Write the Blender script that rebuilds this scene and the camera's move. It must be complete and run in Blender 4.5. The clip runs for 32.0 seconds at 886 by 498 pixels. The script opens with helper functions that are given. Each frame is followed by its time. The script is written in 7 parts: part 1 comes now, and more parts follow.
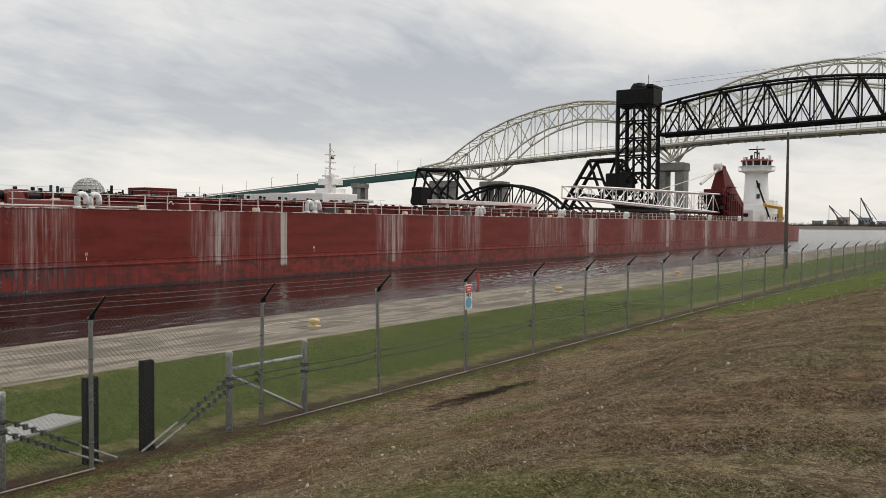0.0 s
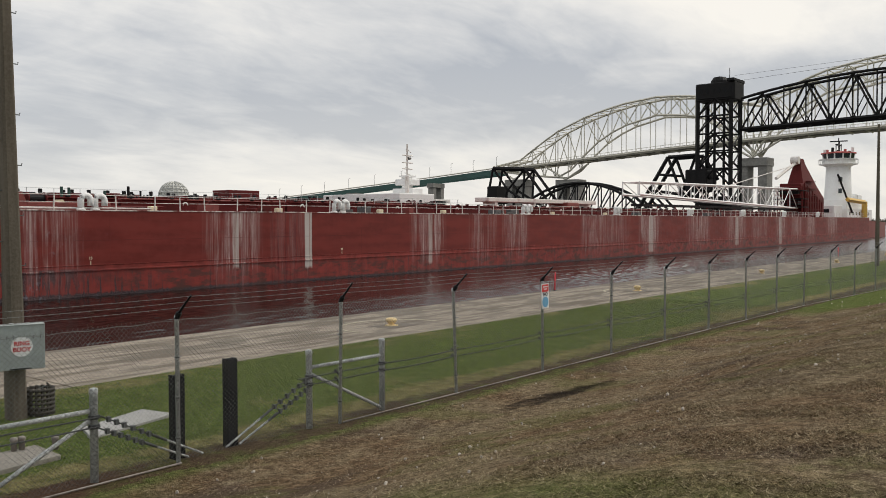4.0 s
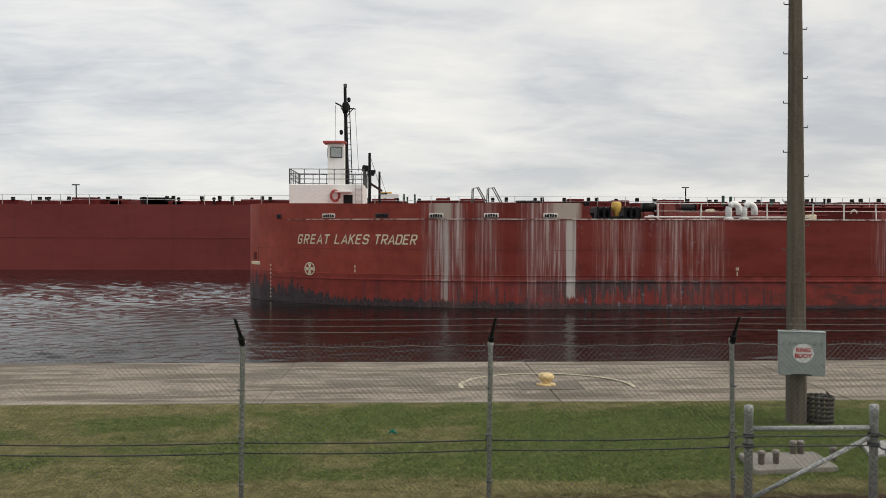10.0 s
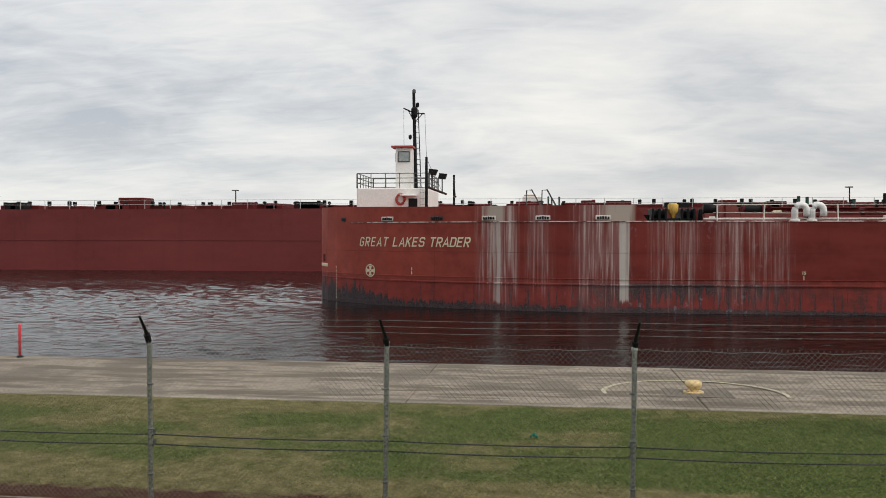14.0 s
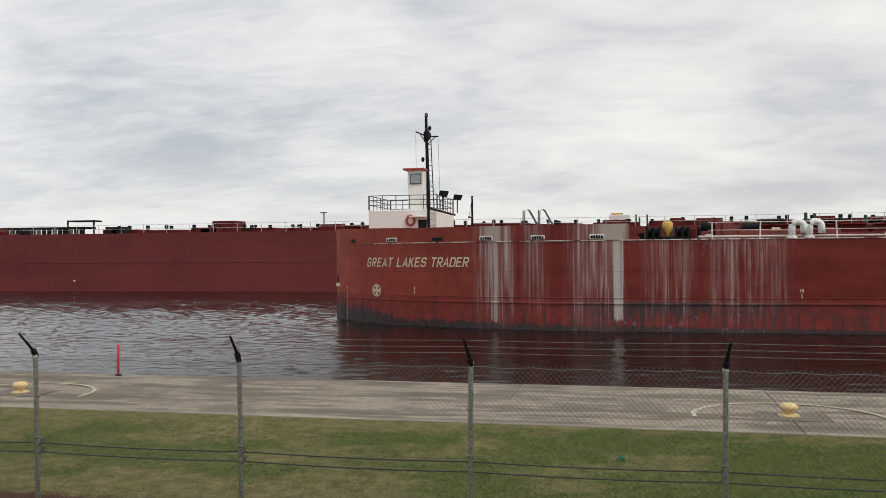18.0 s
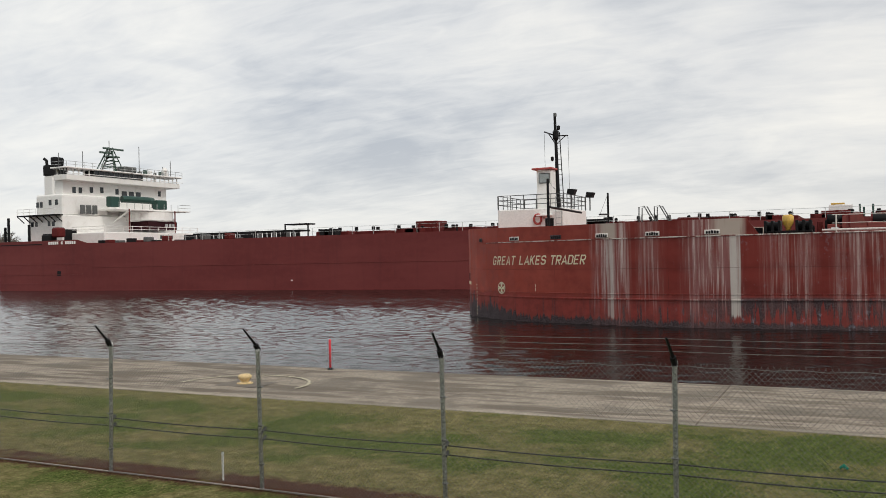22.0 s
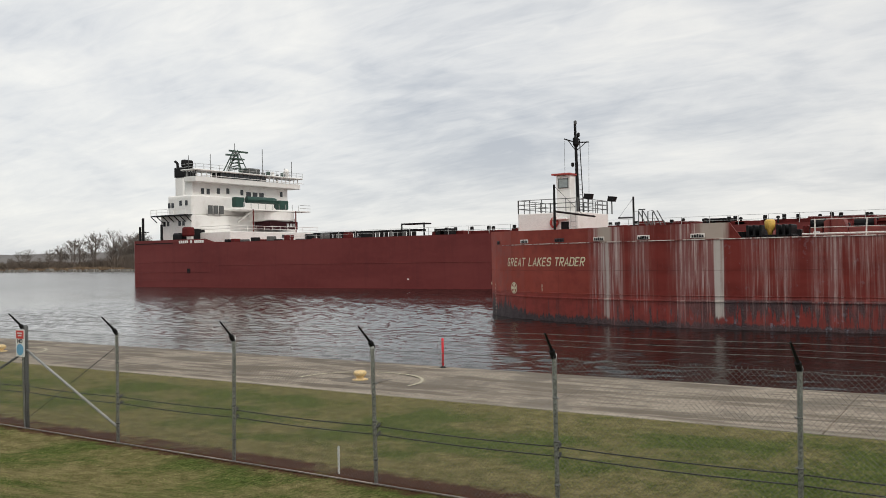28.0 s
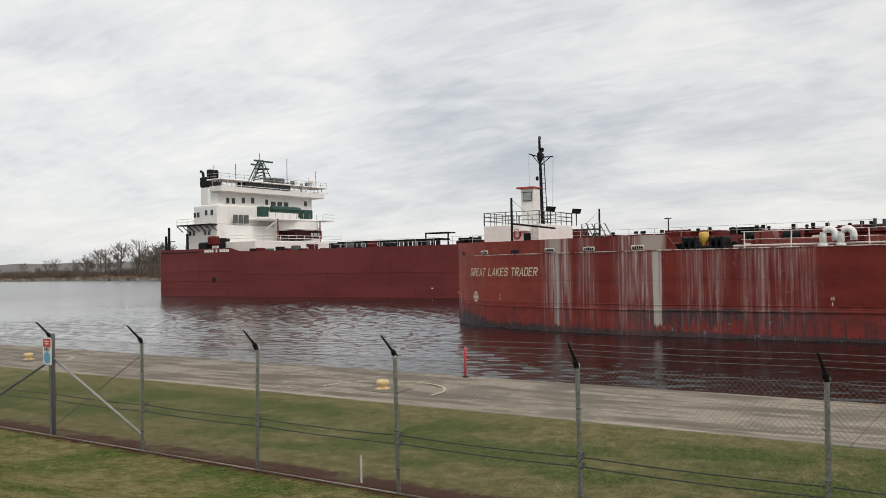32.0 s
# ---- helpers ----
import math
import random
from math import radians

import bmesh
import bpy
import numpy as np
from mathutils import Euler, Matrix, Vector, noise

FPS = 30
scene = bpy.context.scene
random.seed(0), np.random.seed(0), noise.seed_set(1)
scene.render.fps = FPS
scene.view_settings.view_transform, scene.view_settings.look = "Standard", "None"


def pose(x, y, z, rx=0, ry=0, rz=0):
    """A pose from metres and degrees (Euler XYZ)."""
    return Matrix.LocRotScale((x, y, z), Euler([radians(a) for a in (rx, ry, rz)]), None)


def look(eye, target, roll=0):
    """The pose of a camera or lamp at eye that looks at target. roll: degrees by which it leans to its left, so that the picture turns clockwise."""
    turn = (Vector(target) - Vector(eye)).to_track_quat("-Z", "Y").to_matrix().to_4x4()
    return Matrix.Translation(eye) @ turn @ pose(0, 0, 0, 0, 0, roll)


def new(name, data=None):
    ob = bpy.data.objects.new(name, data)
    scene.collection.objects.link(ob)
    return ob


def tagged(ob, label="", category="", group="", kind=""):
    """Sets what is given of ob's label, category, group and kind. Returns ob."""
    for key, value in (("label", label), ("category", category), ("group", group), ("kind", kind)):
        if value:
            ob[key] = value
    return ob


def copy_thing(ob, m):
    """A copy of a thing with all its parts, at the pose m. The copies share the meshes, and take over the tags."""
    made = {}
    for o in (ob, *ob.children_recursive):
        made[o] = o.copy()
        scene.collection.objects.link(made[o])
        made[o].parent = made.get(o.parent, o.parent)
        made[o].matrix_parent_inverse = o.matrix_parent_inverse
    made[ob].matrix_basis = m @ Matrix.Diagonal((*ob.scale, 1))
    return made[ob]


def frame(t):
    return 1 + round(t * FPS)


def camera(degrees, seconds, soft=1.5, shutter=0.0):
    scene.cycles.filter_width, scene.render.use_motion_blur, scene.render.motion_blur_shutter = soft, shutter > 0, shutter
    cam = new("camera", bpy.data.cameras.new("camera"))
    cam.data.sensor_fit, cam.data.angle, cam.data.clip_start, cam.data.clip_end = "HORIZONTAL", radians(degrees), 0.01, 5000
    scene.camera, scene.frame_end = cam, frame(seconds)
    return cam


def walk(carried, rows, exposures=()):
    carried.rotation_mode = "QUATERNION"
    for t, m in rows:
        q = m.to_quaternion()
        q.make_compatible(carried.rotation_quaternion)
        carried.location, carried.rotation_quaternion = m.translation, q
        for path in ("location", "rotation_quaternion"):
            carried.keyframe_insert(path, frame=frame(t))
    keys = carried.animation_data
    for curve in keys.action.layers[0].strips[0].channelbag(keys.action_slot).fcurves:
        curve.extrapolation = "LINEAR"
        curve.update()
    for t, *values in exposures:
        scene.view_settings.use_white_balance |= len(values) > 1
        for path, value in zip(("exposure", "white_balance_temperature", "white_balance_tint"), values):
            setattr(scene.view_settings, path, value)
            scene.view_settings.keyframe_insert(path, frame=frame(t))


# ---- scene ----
PATH = [
    (0, 88.23, -0.41, -56.19), (0.5, 88.17, -0.40, -56.02), (1, 88.09, -0.25, -55.85), (1.5, 88.12, -0.04, -55.85),
    (2, 88.23, 0.01, -55.90), (2.5, 88.32, -0.06, -56.08), (4.5, 88.10, 0.04, -46.66), (5, 87.99, -0.14, -41.06),
    (5.5, 87.82, -0.11, -37.02), (6, 87.81, 0.21, -33.75), (6.5, 87.76, 0.55, -30.26), (7, 87.56, 0.67, -26.10),
    (7.5, 87.68, 0.31, -21.37), (8, 88.05, -0.31, -16.12), (8.5, 88.59, -0.45, -12.47), (9, 88.79, -0.35, -9.61),
    (9.5, 88.83, -0.25, -5.67), (10, 88.81, -0.14, -2.43), (10.5, 88.78, 0.10, -0.72), (11, 88.87, 0.09, 1.32),
    (11.5, 88.85, -0.16, 3.57), (12, 88.69, -0.27, 5.14), (12.5, 88.72, -0.21, 5.85), (13, 88.74, -0.33, 6.34),
    (13.5, 88.83, -0.11, 6.65), (14, 88.98, -0.04, 6.92), (14.5, 89.05, 0.00, 7.48), (16.5, 90.10, 0.15, 10.32),
    (17, 90.25, 0.12, 10.82), (17.5, 90.31, 0.14, 11.40), (18, 90.32, 0.45, 12.42), (18.5, 90.22, 0.67, 14.11),
    (19, 90.24, 0.83, 15.99), (19.5, 90.28, 0.90, 17.72), (20, 90.34, 0.94, 19.16), (20.5, 90.35, 1.07, 20.54),
    (21, 90.32, 1.16, 21.94), (21.5, 90.31, 1.18, 23.62), (22, 90.35, 1.29, 25.45), (22.5, 90.38, 1.39, 26.92),
    (23, 90.36, 1.38, 27.84), (23.5, 90.40, 1.24, 28.81), (24, 90.49, 1.00, 29.81), (24.5, 90.50, 0.95, 30.58),
    (25, 90.57, 0.92, 31.05), (25.5, 90.72, 0.93, 31.51), (26, 90.71, 0.99, 31.95), (26.5, 90.51, 1.13, 32.20),
    (28.5, 90.55, 1.00, 33.10), (29, 90.74, 0.95, 33.26), (29.5, 90.91, 0.86, 33.42), (30, 91.08, 0.82, 33.57),
    (30.5, 91.15, 0.77, 33.75), (31, 91.21, 0.79, 33.99), (31.5, 91.24, 0.88, 34.18), (32, 91.11, 1.04, 34.38),
]
cam = camera(54.23, 32.0, soft=0.9)
EYE = 3.28
walk(cam, [(t, pose(0, 0, EYE, rx, ry, rz)) for t, rx, ry, rz in PATH])

# ---- world and sun: a bright overcast evening sky ----
WATER = -1.155
world = bpy.data.worlds.new("overcast_sky")
scene.world = world
world.use_nodes = True


def sky_nodes():
    nt = world.node_tree
    n, l = nt.nodes, nt.links
    n.clear()
    out = n.new("ShaderNodeOutputWorld")
    bg = n.new("ShaderNodeBackground")
    sky = n.new("ShaderNodeTexSky")
    sky.sky_type = "NISHITA"
    sky.sun_disc = False
    sky.sun_elevation, sky.sun_rotation = radians(49), radians(115)
    tc = n.new("ShaderNodeTexCoord")
    sep = n.new("ShaderNodeSeparateXYZ")
    l.new(tc.outputs["Generated"], sep.inputs[0])

    def m(op, a, b=None, c=None):
        q = n.new("ShaderNodeMath")
        q.operation = op
        for i, v in enumerate((a, b, c)):
            if v is None:
                continue
            if isinstance(v, (int, float)):
                q.inputs[i].default_value = v
            else:
                l.new(v, q.inputs[i])
        return q.outputs[0]

    up = m("ADD", m("ABSOLUTE", sep.outputs[2]), 0.20)
    cmb = n.new("ShaderNodeCombineXYZ")
    l.new(m("DIVIDE", sep.outputs[0], up), cmb.inputs[0])
    l.new(m("DIVIDE", sep.outputs[1], up), cmb.inputs[1])

    def noise_at(scale, detail, rough, sx, sy, rot, dist=0.0):
        mp = n.new("ShaderNodeMapping")
        mp.inputs["Scale"].default_value = (sx, sy, 1)
        mp.inputs["Rotation"].default_value = (0, 0, radians(rot))
        l.new(cmb.outputs[0], mp.inputs[0])
        t = n.new("ShaderNodeTexNoise")
        t.inputs["Scale"].default_value = scale
        t.inputs["Detail"].default_value = detail
        t.inputs["Roughness"].default_value = rough
        t.inputs["Distortion"].default_value = dist
        l.new(mp.outputs[0], t.inputs["Vector"])
        return t.outputs["Fac"]

    big = noise_at(0.62, 4, 0.48, 0.9, 1.0, 12, 0.5)
    billow = noise_at(1.9, 6, 0.55, 0.9, 1.1, 10, 0.7)
    wisp = noise_at(5.0, 7, 0.60, 0.9, 1.2, 14, 0.5)
    comb = noise_at(8.0, 4, 0.55, 0.6, 1.7, -35, 1.0)

    def step(v, a, b, c=0.0, d=1.0):
        q = n.new("ShaderNodeMapRange")
        q.interpolation_type = "SMOOTHSTEP"
        l.new(v, q.inputs[0])
        for k, w in enumerate((a, b, c, d)):
            q.inputs[k + 1].default_value = w
        return q.outputs[0]

    def hump(v, at, wide):
        return step(m("ABSOLUTE", m("SUBTRACT", v, at)), 0.0, wide, 1.0, 0.0)

    sx, sz = sep.outputs[0], sep.outputs[2]
    east = step(sx, 0.15, 0.75)
    mixed = m("ADD", m("ADD", m("MULTIPLY", big, 0.56), m("MULTIPLY", billow, 0.30)), m("MULTIPLY", wisp, 0.09))
    mixed = m("ADD", mixed, m("MULTIPLY", comb, m("ADD", 0.06, m("MULTIPLY", step(sx, 0.0, -0.45), 0.05))))
    # a heavier grey bank in the east, a thin bright break under it, a bluish gap low in the north
    mixed = m("SUBTRACT", mixed, m("MULTIPLY", m("MULTIPLY", east, hump(sz, 0.15, 0.09)), 0.045))
    mixed = m("ADD", mixed, m("MULTIPLY", m("MULTIPLY", east, hump(sz, 0.065, 0.06)), 0.05))
    mixed = m("SUBTRACT", mixed, m("MULTIPLY", m("MULTIPLY", hump(sx, 0.27, 0.26), hump(sz, 0.085, 0.065)), 0.085))
    mixed = m("ADD", mixed, m("MULTIPLY", m("MULTIPLY", hump(sx, -0.12, 0.36), hump(sz, 0.19, 0.18)), 0.05))
    mixed = m("ADD", mixed, m("MULTIPLY", m("MULTIPLY", east, step(sz, 0.14, 0.24)), 0.065))
    mixed = m("SUBTRACT", mixed, m("MULTIPLY", m("MULTIPLY", step(sx, -0.35, -0.75), hump(sz, 0.12, 0.14)), 0.030))
    ramp = n.new("ShaderNodeValToRGB")
    e = ramp.color_ramp.elements
    e[0].position, e[0].color = 0.40, (0.455, 0.49, 0.55, 1)
    e[1].position, e[1].color = 0.625, (0.96, 0.94, 0.895, 1)
    for p, c in ((0.455, (0.58, 0.605, 0.645, 1)), (0.53, (0.775, 0.78, 0.785, 1))):
        q = ramp.color_ramp.elements.new(p)
        q.color = c
    l.new(mixed, ramp.inputs[0])
    # a paler, slightly warm band low over the horizon
    low = m("POWER", m("SUBTRACT", 1.0, m("MINIMUM", m("MULTIPLY", m("ABSOLUTE", sep.outputs[2]), 4.2), 1.0)), 1.6)
    hz = n.new("ShaderNodeMix")
    hz.data_type = "RGBA"
    l.new(m("MULTIPLY", low, 0.55), hz.inputs[0])
    l.new(ramp.outputs[0], hz.inputs[6])
    hz.inputs[7].default_value = (0.92, 0.90, 0.85, 1)
    skys = n.new("ShaderNodeMix")
    skys.data_type, skys.blend_type = "RGBA", "MULTIPLY"
    skys.inputs[0].default_value = 1.0
    l.new(sky.outputs[0], skys.inputs[6])
    skys.inputs[7].default_value = (0.1, 0.1, 0.1, 1)
    fin = n.new("ShaderNodeMix")
    fin.data_type = "RGBA"
    fin.inputs[0].default_value = 0.94
    l.new(skys.outputs[2], fin.inputs[6])
    l.new(hz.outputs[2], fin.inputs[7])
    # cooler light away from the hidden sun, warmer towards it
    side = n.new("ShaderNodeMix")
    side.data_type = "RGBA"
    l.new(m("ADD", m("MULTIPLY", sep.outputs[0], 0.6), 0.45), side.inputs[0])
    side.inputs[6].default_value = (0.985, 1.0, 1.012, 1)
    side.inputs[7].default_value = (1.025, 1.0, 0.965, 1)
    tint = n.new("ShaderNodeMix")
    tint.data_type, tint.blend_type = "RGBA", "MULTIPLY"
    tint.inputs[0].default_value = 1.0
    l.new(fin.outputs[2], tint.inputs[6])
    l.new(side.outputs[2], tint.inputs[7])
    l.new(tint.outputs[2], bg.inputs[0])
    bg.inputs[1].default_value = 1.0
    l.new(bg.outputs[0], out.inputs[0])


sky_nodes()
sun = new("sun", bpy.data.lights.new("sun", "SUN"))
sun.data.energy, sun.data.angle, sun.data.color = 1.7, radians(20), (1.0, 0.95, 0.86)
sun.matrix_world = look((75, -35, 95), (0, 0, 0))


# ---- mesh helpers ----
def finish(name, bm, material, smooth=False):
    me = bpy.data.meshes.new(name)
    bmesh.ops.recalc_face_normals(bm, faces=bm.faces)
    bm.to_mesh(me)
    bm.free()
    me.materials.append(material)
    if smooth:
        for p in me.polygons:
            p.use_smooth = True
    return me


def part(name, bm, material, parent, label="", smooth=False, kind=""):
    ob = new(name, finish(name, bm, material, smooth) if isinstance(bm, bmesh.types.BMesh) else bm)
    ob.parent = parent
    return tagged(ob, label, kind=kind)


def solid(name, bm, material, label, category, group="", kind="", smooth=False):
    return tagged(new(name, finish(name, bm, material, smooth)), label, category, group, kind)


def empty(name, m, label, category, group="", kind=""):
    ob = new(name)
    ob.matrix_basis = m
    return tagged(ob, label, category, group, kind)


def B():
    return bmesh.new()


def box(bm, x0, x1, y0, y1, z0, z1):
    v = [bm.verts.new((x, y, z)) for z in (z0, z1) for x, y in ((x0, y0), (x1, y0), (x1, y1), (x0, y1))]
    for f in ((3, 2, 1, 0), (4, 5, 6, 7), (0, 1, 5, 4), (1, 2, 6, 5), (2, 3, 7, 6), (3, 0, 4, 7)):
        bm.faces.new([v[i] for i in f])
    return bm


def bevel(bm, w, seg=1):
    bmesh.ops.bevel(bm, geom=bm.edges[:], offset=w, segments=seg, affect="EDGES", profile=0.7)
    return bm


def tube(bm, pts, r, n=6, r1=None):
    pts = [Vector(p) for p in pts]
    r1 = r if r1 is None else r1
    rings = []
    for i, p in enumerate(pts):
        d = (pts[min(i + 1, len(pts) - 1)] - pts[max(i - 1, 0)]).normalized()
        a = d.cross(Vector((0, 0, 1)) if abs(d.z) < 0.9 else Vector((1, 0, 0))).normalized()
        b = d.cross(a)
        rr = r + (r1 - r) * i / max(1, len(pts) - 1)
        rings.append([bm.verts.new(p + rr * (math.cos(2 * math.pi * k / n) * a + math.sin(2 * math.pi * k / n) * b)) for k in range(n)])
    for s, t in zip(rings, rings[1:]):
        for k in range(n):
            bm.faces.new((s[k], s[(k + 1) % n], t[(k + 1) % n], t[k]))
    bm.faces.new(rings[0][::-1])
    bm.faces.new(rings[-1])
    return bm


def beam(bm, p, q, w, h=None):
    """A square bar from p to q."""
    return tube(bm, (p, q), (w if h is None else (w + h) / 2) * 0.707, 4)


def lathe(bm, profile, n=16, at=(0, 0, 0)):
    rings = [[bm.verts.new((at[0] + r * math.cos(2 * math.pi * k / n), at[1] + r * math.sin(2 * math.pi * k / n), at[2] + z)) for k in range(n)] for r, z in profile]
    for s, t in zip(rings, rings[1:]):
        for k in range(n):
            bm.faces.new((s[k], s[(k + 1) % n], t[(k + 1) % n], t[k]))
    bm.faces.new(rings[0][::-1])
    bm.faces.new(rings[-1])
    return bm


def extrude_plan(bm, plan, z0, z1):
    lo = [bm.verts.new((x, y, z0)) for x, y in plan]
    hi = [bm.verts.new((x, y, z1 if not callable(z1) else z1(x))) for x, y in plan]
    for i in range(len(plan)):
        j = (i + 1) % len(plan)
        bm.faces.new((lo[i], lo[j], hi[j], hi[i]))
    bm.faces.new(lo[::-1])
    bm.faces.new(hi)
    return bm


def extrude_side(bm, profile, y0, y1):
    """A side view (x, z) drawn out from y0 to y1."""
    a = [bm.verts.new((x, y0, z)) for x, z in profile]
    b = [bm.verts.new((x, y1, z)) for x, z in profile]
    for i in range(len(profile)):
        j = (i + 1) % len(profile)
        bm.faces.new((a[i], a[j], b[j], b[i]))
    bm.faces.new(a[::-1])
    bm.faces.new(b)
    return bm


# ---- materials ----
class Nodes:
    def __init__(self, name):
        self.mat = bpy.data.materials.new(name)
        self.mat.use_nodes = True
        self.t = self.mat.node_tree
        self.n, self.l = self.t.nodes, self.t.links
        self.p = self.n["Principled BSDF"]
        self.tc = self.n.new("ShaderNodeTexCoord")
        self.co = self.tc.outputs["Object"]

    def put(self, v, socket):
        if isinstance(v, (int, float)):
            socket.default_value = v
        elif isinstance(v, tuple):
            socket.default_value = (*v, 1) if len(v) == 3 else v
        else:
            self.l.new(v, socket)

    def m(self, op, a, b=None, c=None, clamp=False):
        q = self.n.new("ShaderNodeMath")
        q.operation, q.use_clamp = op, clamp
        for i, v in enumerate((a, b, c)):
            if v is not None:
                self.put(v, q.inputs[i])
        return q.outputs[0]

    def map(self, scale=(1, 1, 1), loc=(0, 0, 0), rot=(0, 0, 0), src=None):
        q = self.n.new("ShaderNodeMapping")
        q.inputs["Scale"].default_value, q.inputs["Location"].default_value, q.inputs["Rotation"].default_value = scale, loc, rot
        self.l.new(src or self.co, q.inputs[0])
        return q.outputs[0]

    def noise(self, scale, detail=4, rough=0.55, vec=None, dist=0.0):
        q = self.n.new("ShaderNodeTexNoise")
        q.inputs["Scale"].default_value, q.inputs["Detail"].default_value, q.inputs["Roughness"].default_value, q.inputs["Distortion"].default_value = scale, detail, rough, dist
        self.l.new(vec or self.co, q.inputs["Vector"])
        return q.outputs["Fac"]

    def range(self, v, a, b, c=0.0, d=1.0, smooth=True):
        q = self.n.new("ShaderNodeMapRange")
        q.interpolation_type = "SMOOTHSTEP" if smooth else "LINEAR"
        self.put(v, q.inputs[0])
        for i, x in enumerate((a, b, c, d)):
            q.inputs[i + 1].default_value = x
        return q.outputs[0]

    def mix(self, f, a, b, blend="MIX"):
        q = self.n.new("ShaderNodeMix")
        q.data_type, q.blend_type = "RGBA", blend
        self.put(f, q.inputs[0])
        self.put(a, q.inputs[6])
        self.put(b, q.inputs[7])
        return q.outputs[2]

    def xyz(self, src=None):
        q = self.n.new("ShaderNodeSeparateXYZ")
        self.l.new(src or self.co, q.inputs[0])
        return q.outputs

    def random(self):
        return self.n.new("ShaderNodeObjectInfo").outputs["Random"]

    def done(self, color, rough=0.6, metal=0.0, bump=None, strength=0.3, dist=0.01, spec=None):
        self.put(color, self.p.inputs["Base Color"])
        self.put(rough, self.p.inputs["Roughness"])
        self.put(metal, self.p.inputs["Metallic"])
        if spec is not None:
            self.p.inputs["Specular IOR Level"].default_value = spec
        if bump is not None:
            q = self.n.new("ShaderNodeBump")
            q.inputs["Strength"].default_value, q.inputs["Distance"].default_value = strength, dist
            self.l.new(bump, q.inputs["Height"])
            self.l.new(q.outputs[0], self.p.inputs["Normal"])
        return self.mat


def shade(c, k):
    return tuple(min(1.0, v * k) for v in c[:3])


def plain(name, c, rough=0.55, metal=0.0, grain=8.0, stain=0.6, depth=0.35, bump=0.15, dist=0.005, dirt=None, spec=None):
    """A worn surface: fine grain and wider stains on one colour."""
    q = Nodes(name)
    g, s = q.noise(grain, 5, 0.6), q.noise(stain, 4, 0.6)
    col = q.mix(q.range(g, 0.3, 0.7), shade(c, 1 - depth * 0.5), shade(c, 1 + depth * 0.4))
    col = q.mix(q.m("MULTIPLY", q.range(s, 0.5, 0.75), min(1.0, depth * 1.6)), col, dirt or shade(c, 0.5))
    return q.done(col, q.range(g, 0.2, 0.8, max(0.02, rough - 0.1), min(1, rough + 0.12)), metal, g, bump, dist, spec)


GALV = plain("galvanized_steel", (0.45, 0.465, 0.46), 0.5, 0.0, 34, 3, 0.95, 0.15)
GALV_DARK = plain("weathered_steel", (0.12, 0.125, 0.125), 0.6, 0.1, 30, 3, 0.5, 0.1, spec=0.12)
WIRE = plain("fence_wire", (0.15, 0.152, 0.147), 0.6, 0.0, 30, 2, 0.4, 0.0)
CABLE = plain("steel_cable", (0.075, 0.076, 0.078), 0.6, 0.3, 60, 4, 0.4, 0.2, spec=0.12)
BLACK = plain("black_paint", (0.012, 0.012, 0.013), 0.5, 0.0, 20, 3, 0.4, 0.1, spec=0.12)
YELLOW = plain("yellow_paint", (0.62, 0.38, 0.07), 0.5, 0.0, 25, 5, 0.35, 0.2, dirt=(0.25, 0.17, 0.08))
LINE = plain("line_paint", (0.50, 0.45, 0.32), 0.7, 0.0, 18, 6, 0.6, 0.1, dirt=(0.25, 0.22, 0.18))
RAILGALV = plain("dusty_pipe", (0.24, 0.21, 0.19), 0.6, 0.0, 12, 1.5, 0.6, 0.1, dirt=(0.16, 0.11, 0.08))
BOLLARD = plain("bollard_paint", (0.74, 0.55, 0.27), 0.5, 0.0, 25, 6, 0.3, 0.2, dirt=(0.42, 0.30, 0.13))
MARKER = plain("red_marker", (0.75, 0.05, 0.07), 0.45, 0.0, 20, 3, 0.2, 0.05)
WHITE = plain("white_paint", (0.80, 0.79, 0.77), 0.5, 0.0, 12, 0.8, 0.18, 0.05, dirt=(0.48, 0.44, 0.38))
CREAM = plain("cream_paint", (0.75, 0.67, 0.47), 0.6, 0.0, 10, 2.0, 0.3, 0.05, dirt=(0.45, 0.33, 0.2))
DARKRED = plain("dark_red_paint", (0.115, 0.018, 0.017), 0.55, 0.0, 6, 0.5, 0.4, 0.1, dirt=(0.05, 0.015, 0.013), spec=0.12)
RAILWHITE = plain("rail_paint", (0.68, 0.64, 0.60), 0.5, 0.0, 10, 1, 0.35, 0.0, dirt=(0.3, 0.15, 0.1))
GLASS = plain("window_glass", (0.02, 0.025, 0.03), 0.08, 0.0, 2, 0.5, 0.2, 0.0)
BRIDGE = plain("bridge_paint", (0.58, 0.55, 0.46), 0.6, 0.0, 2, 0.1, 0.25, 0.0)
IRON = plain("black_iron", (0.016, 0.015, 0.015), 0.6, 0.0, 2, 0.1, 0.4, 0.0, spec=0.12)
GREEN = plain("green_girder", (0.035, 0.10, 0.085), 0.55, 0.0, 1, 0.1, 0.25, 0.0)
PIER = plain("pier_concrete", (0.25, 0.24, 0.22), 0.8, 0.0, 1, 0.15, 0.4, 0.0)
BOATGREEN = plain("boat_green", (0.014, 0.058, 0.045), 0.45, 0.0, 6, 0.6, 0.3, 0.0)


# ---- ground, quay, water ----
def smooth(a, b, v):
    v = min(1.0, max(0.0, (v - a) / (b - a)))
    return v * v * (3 - 2 * v)


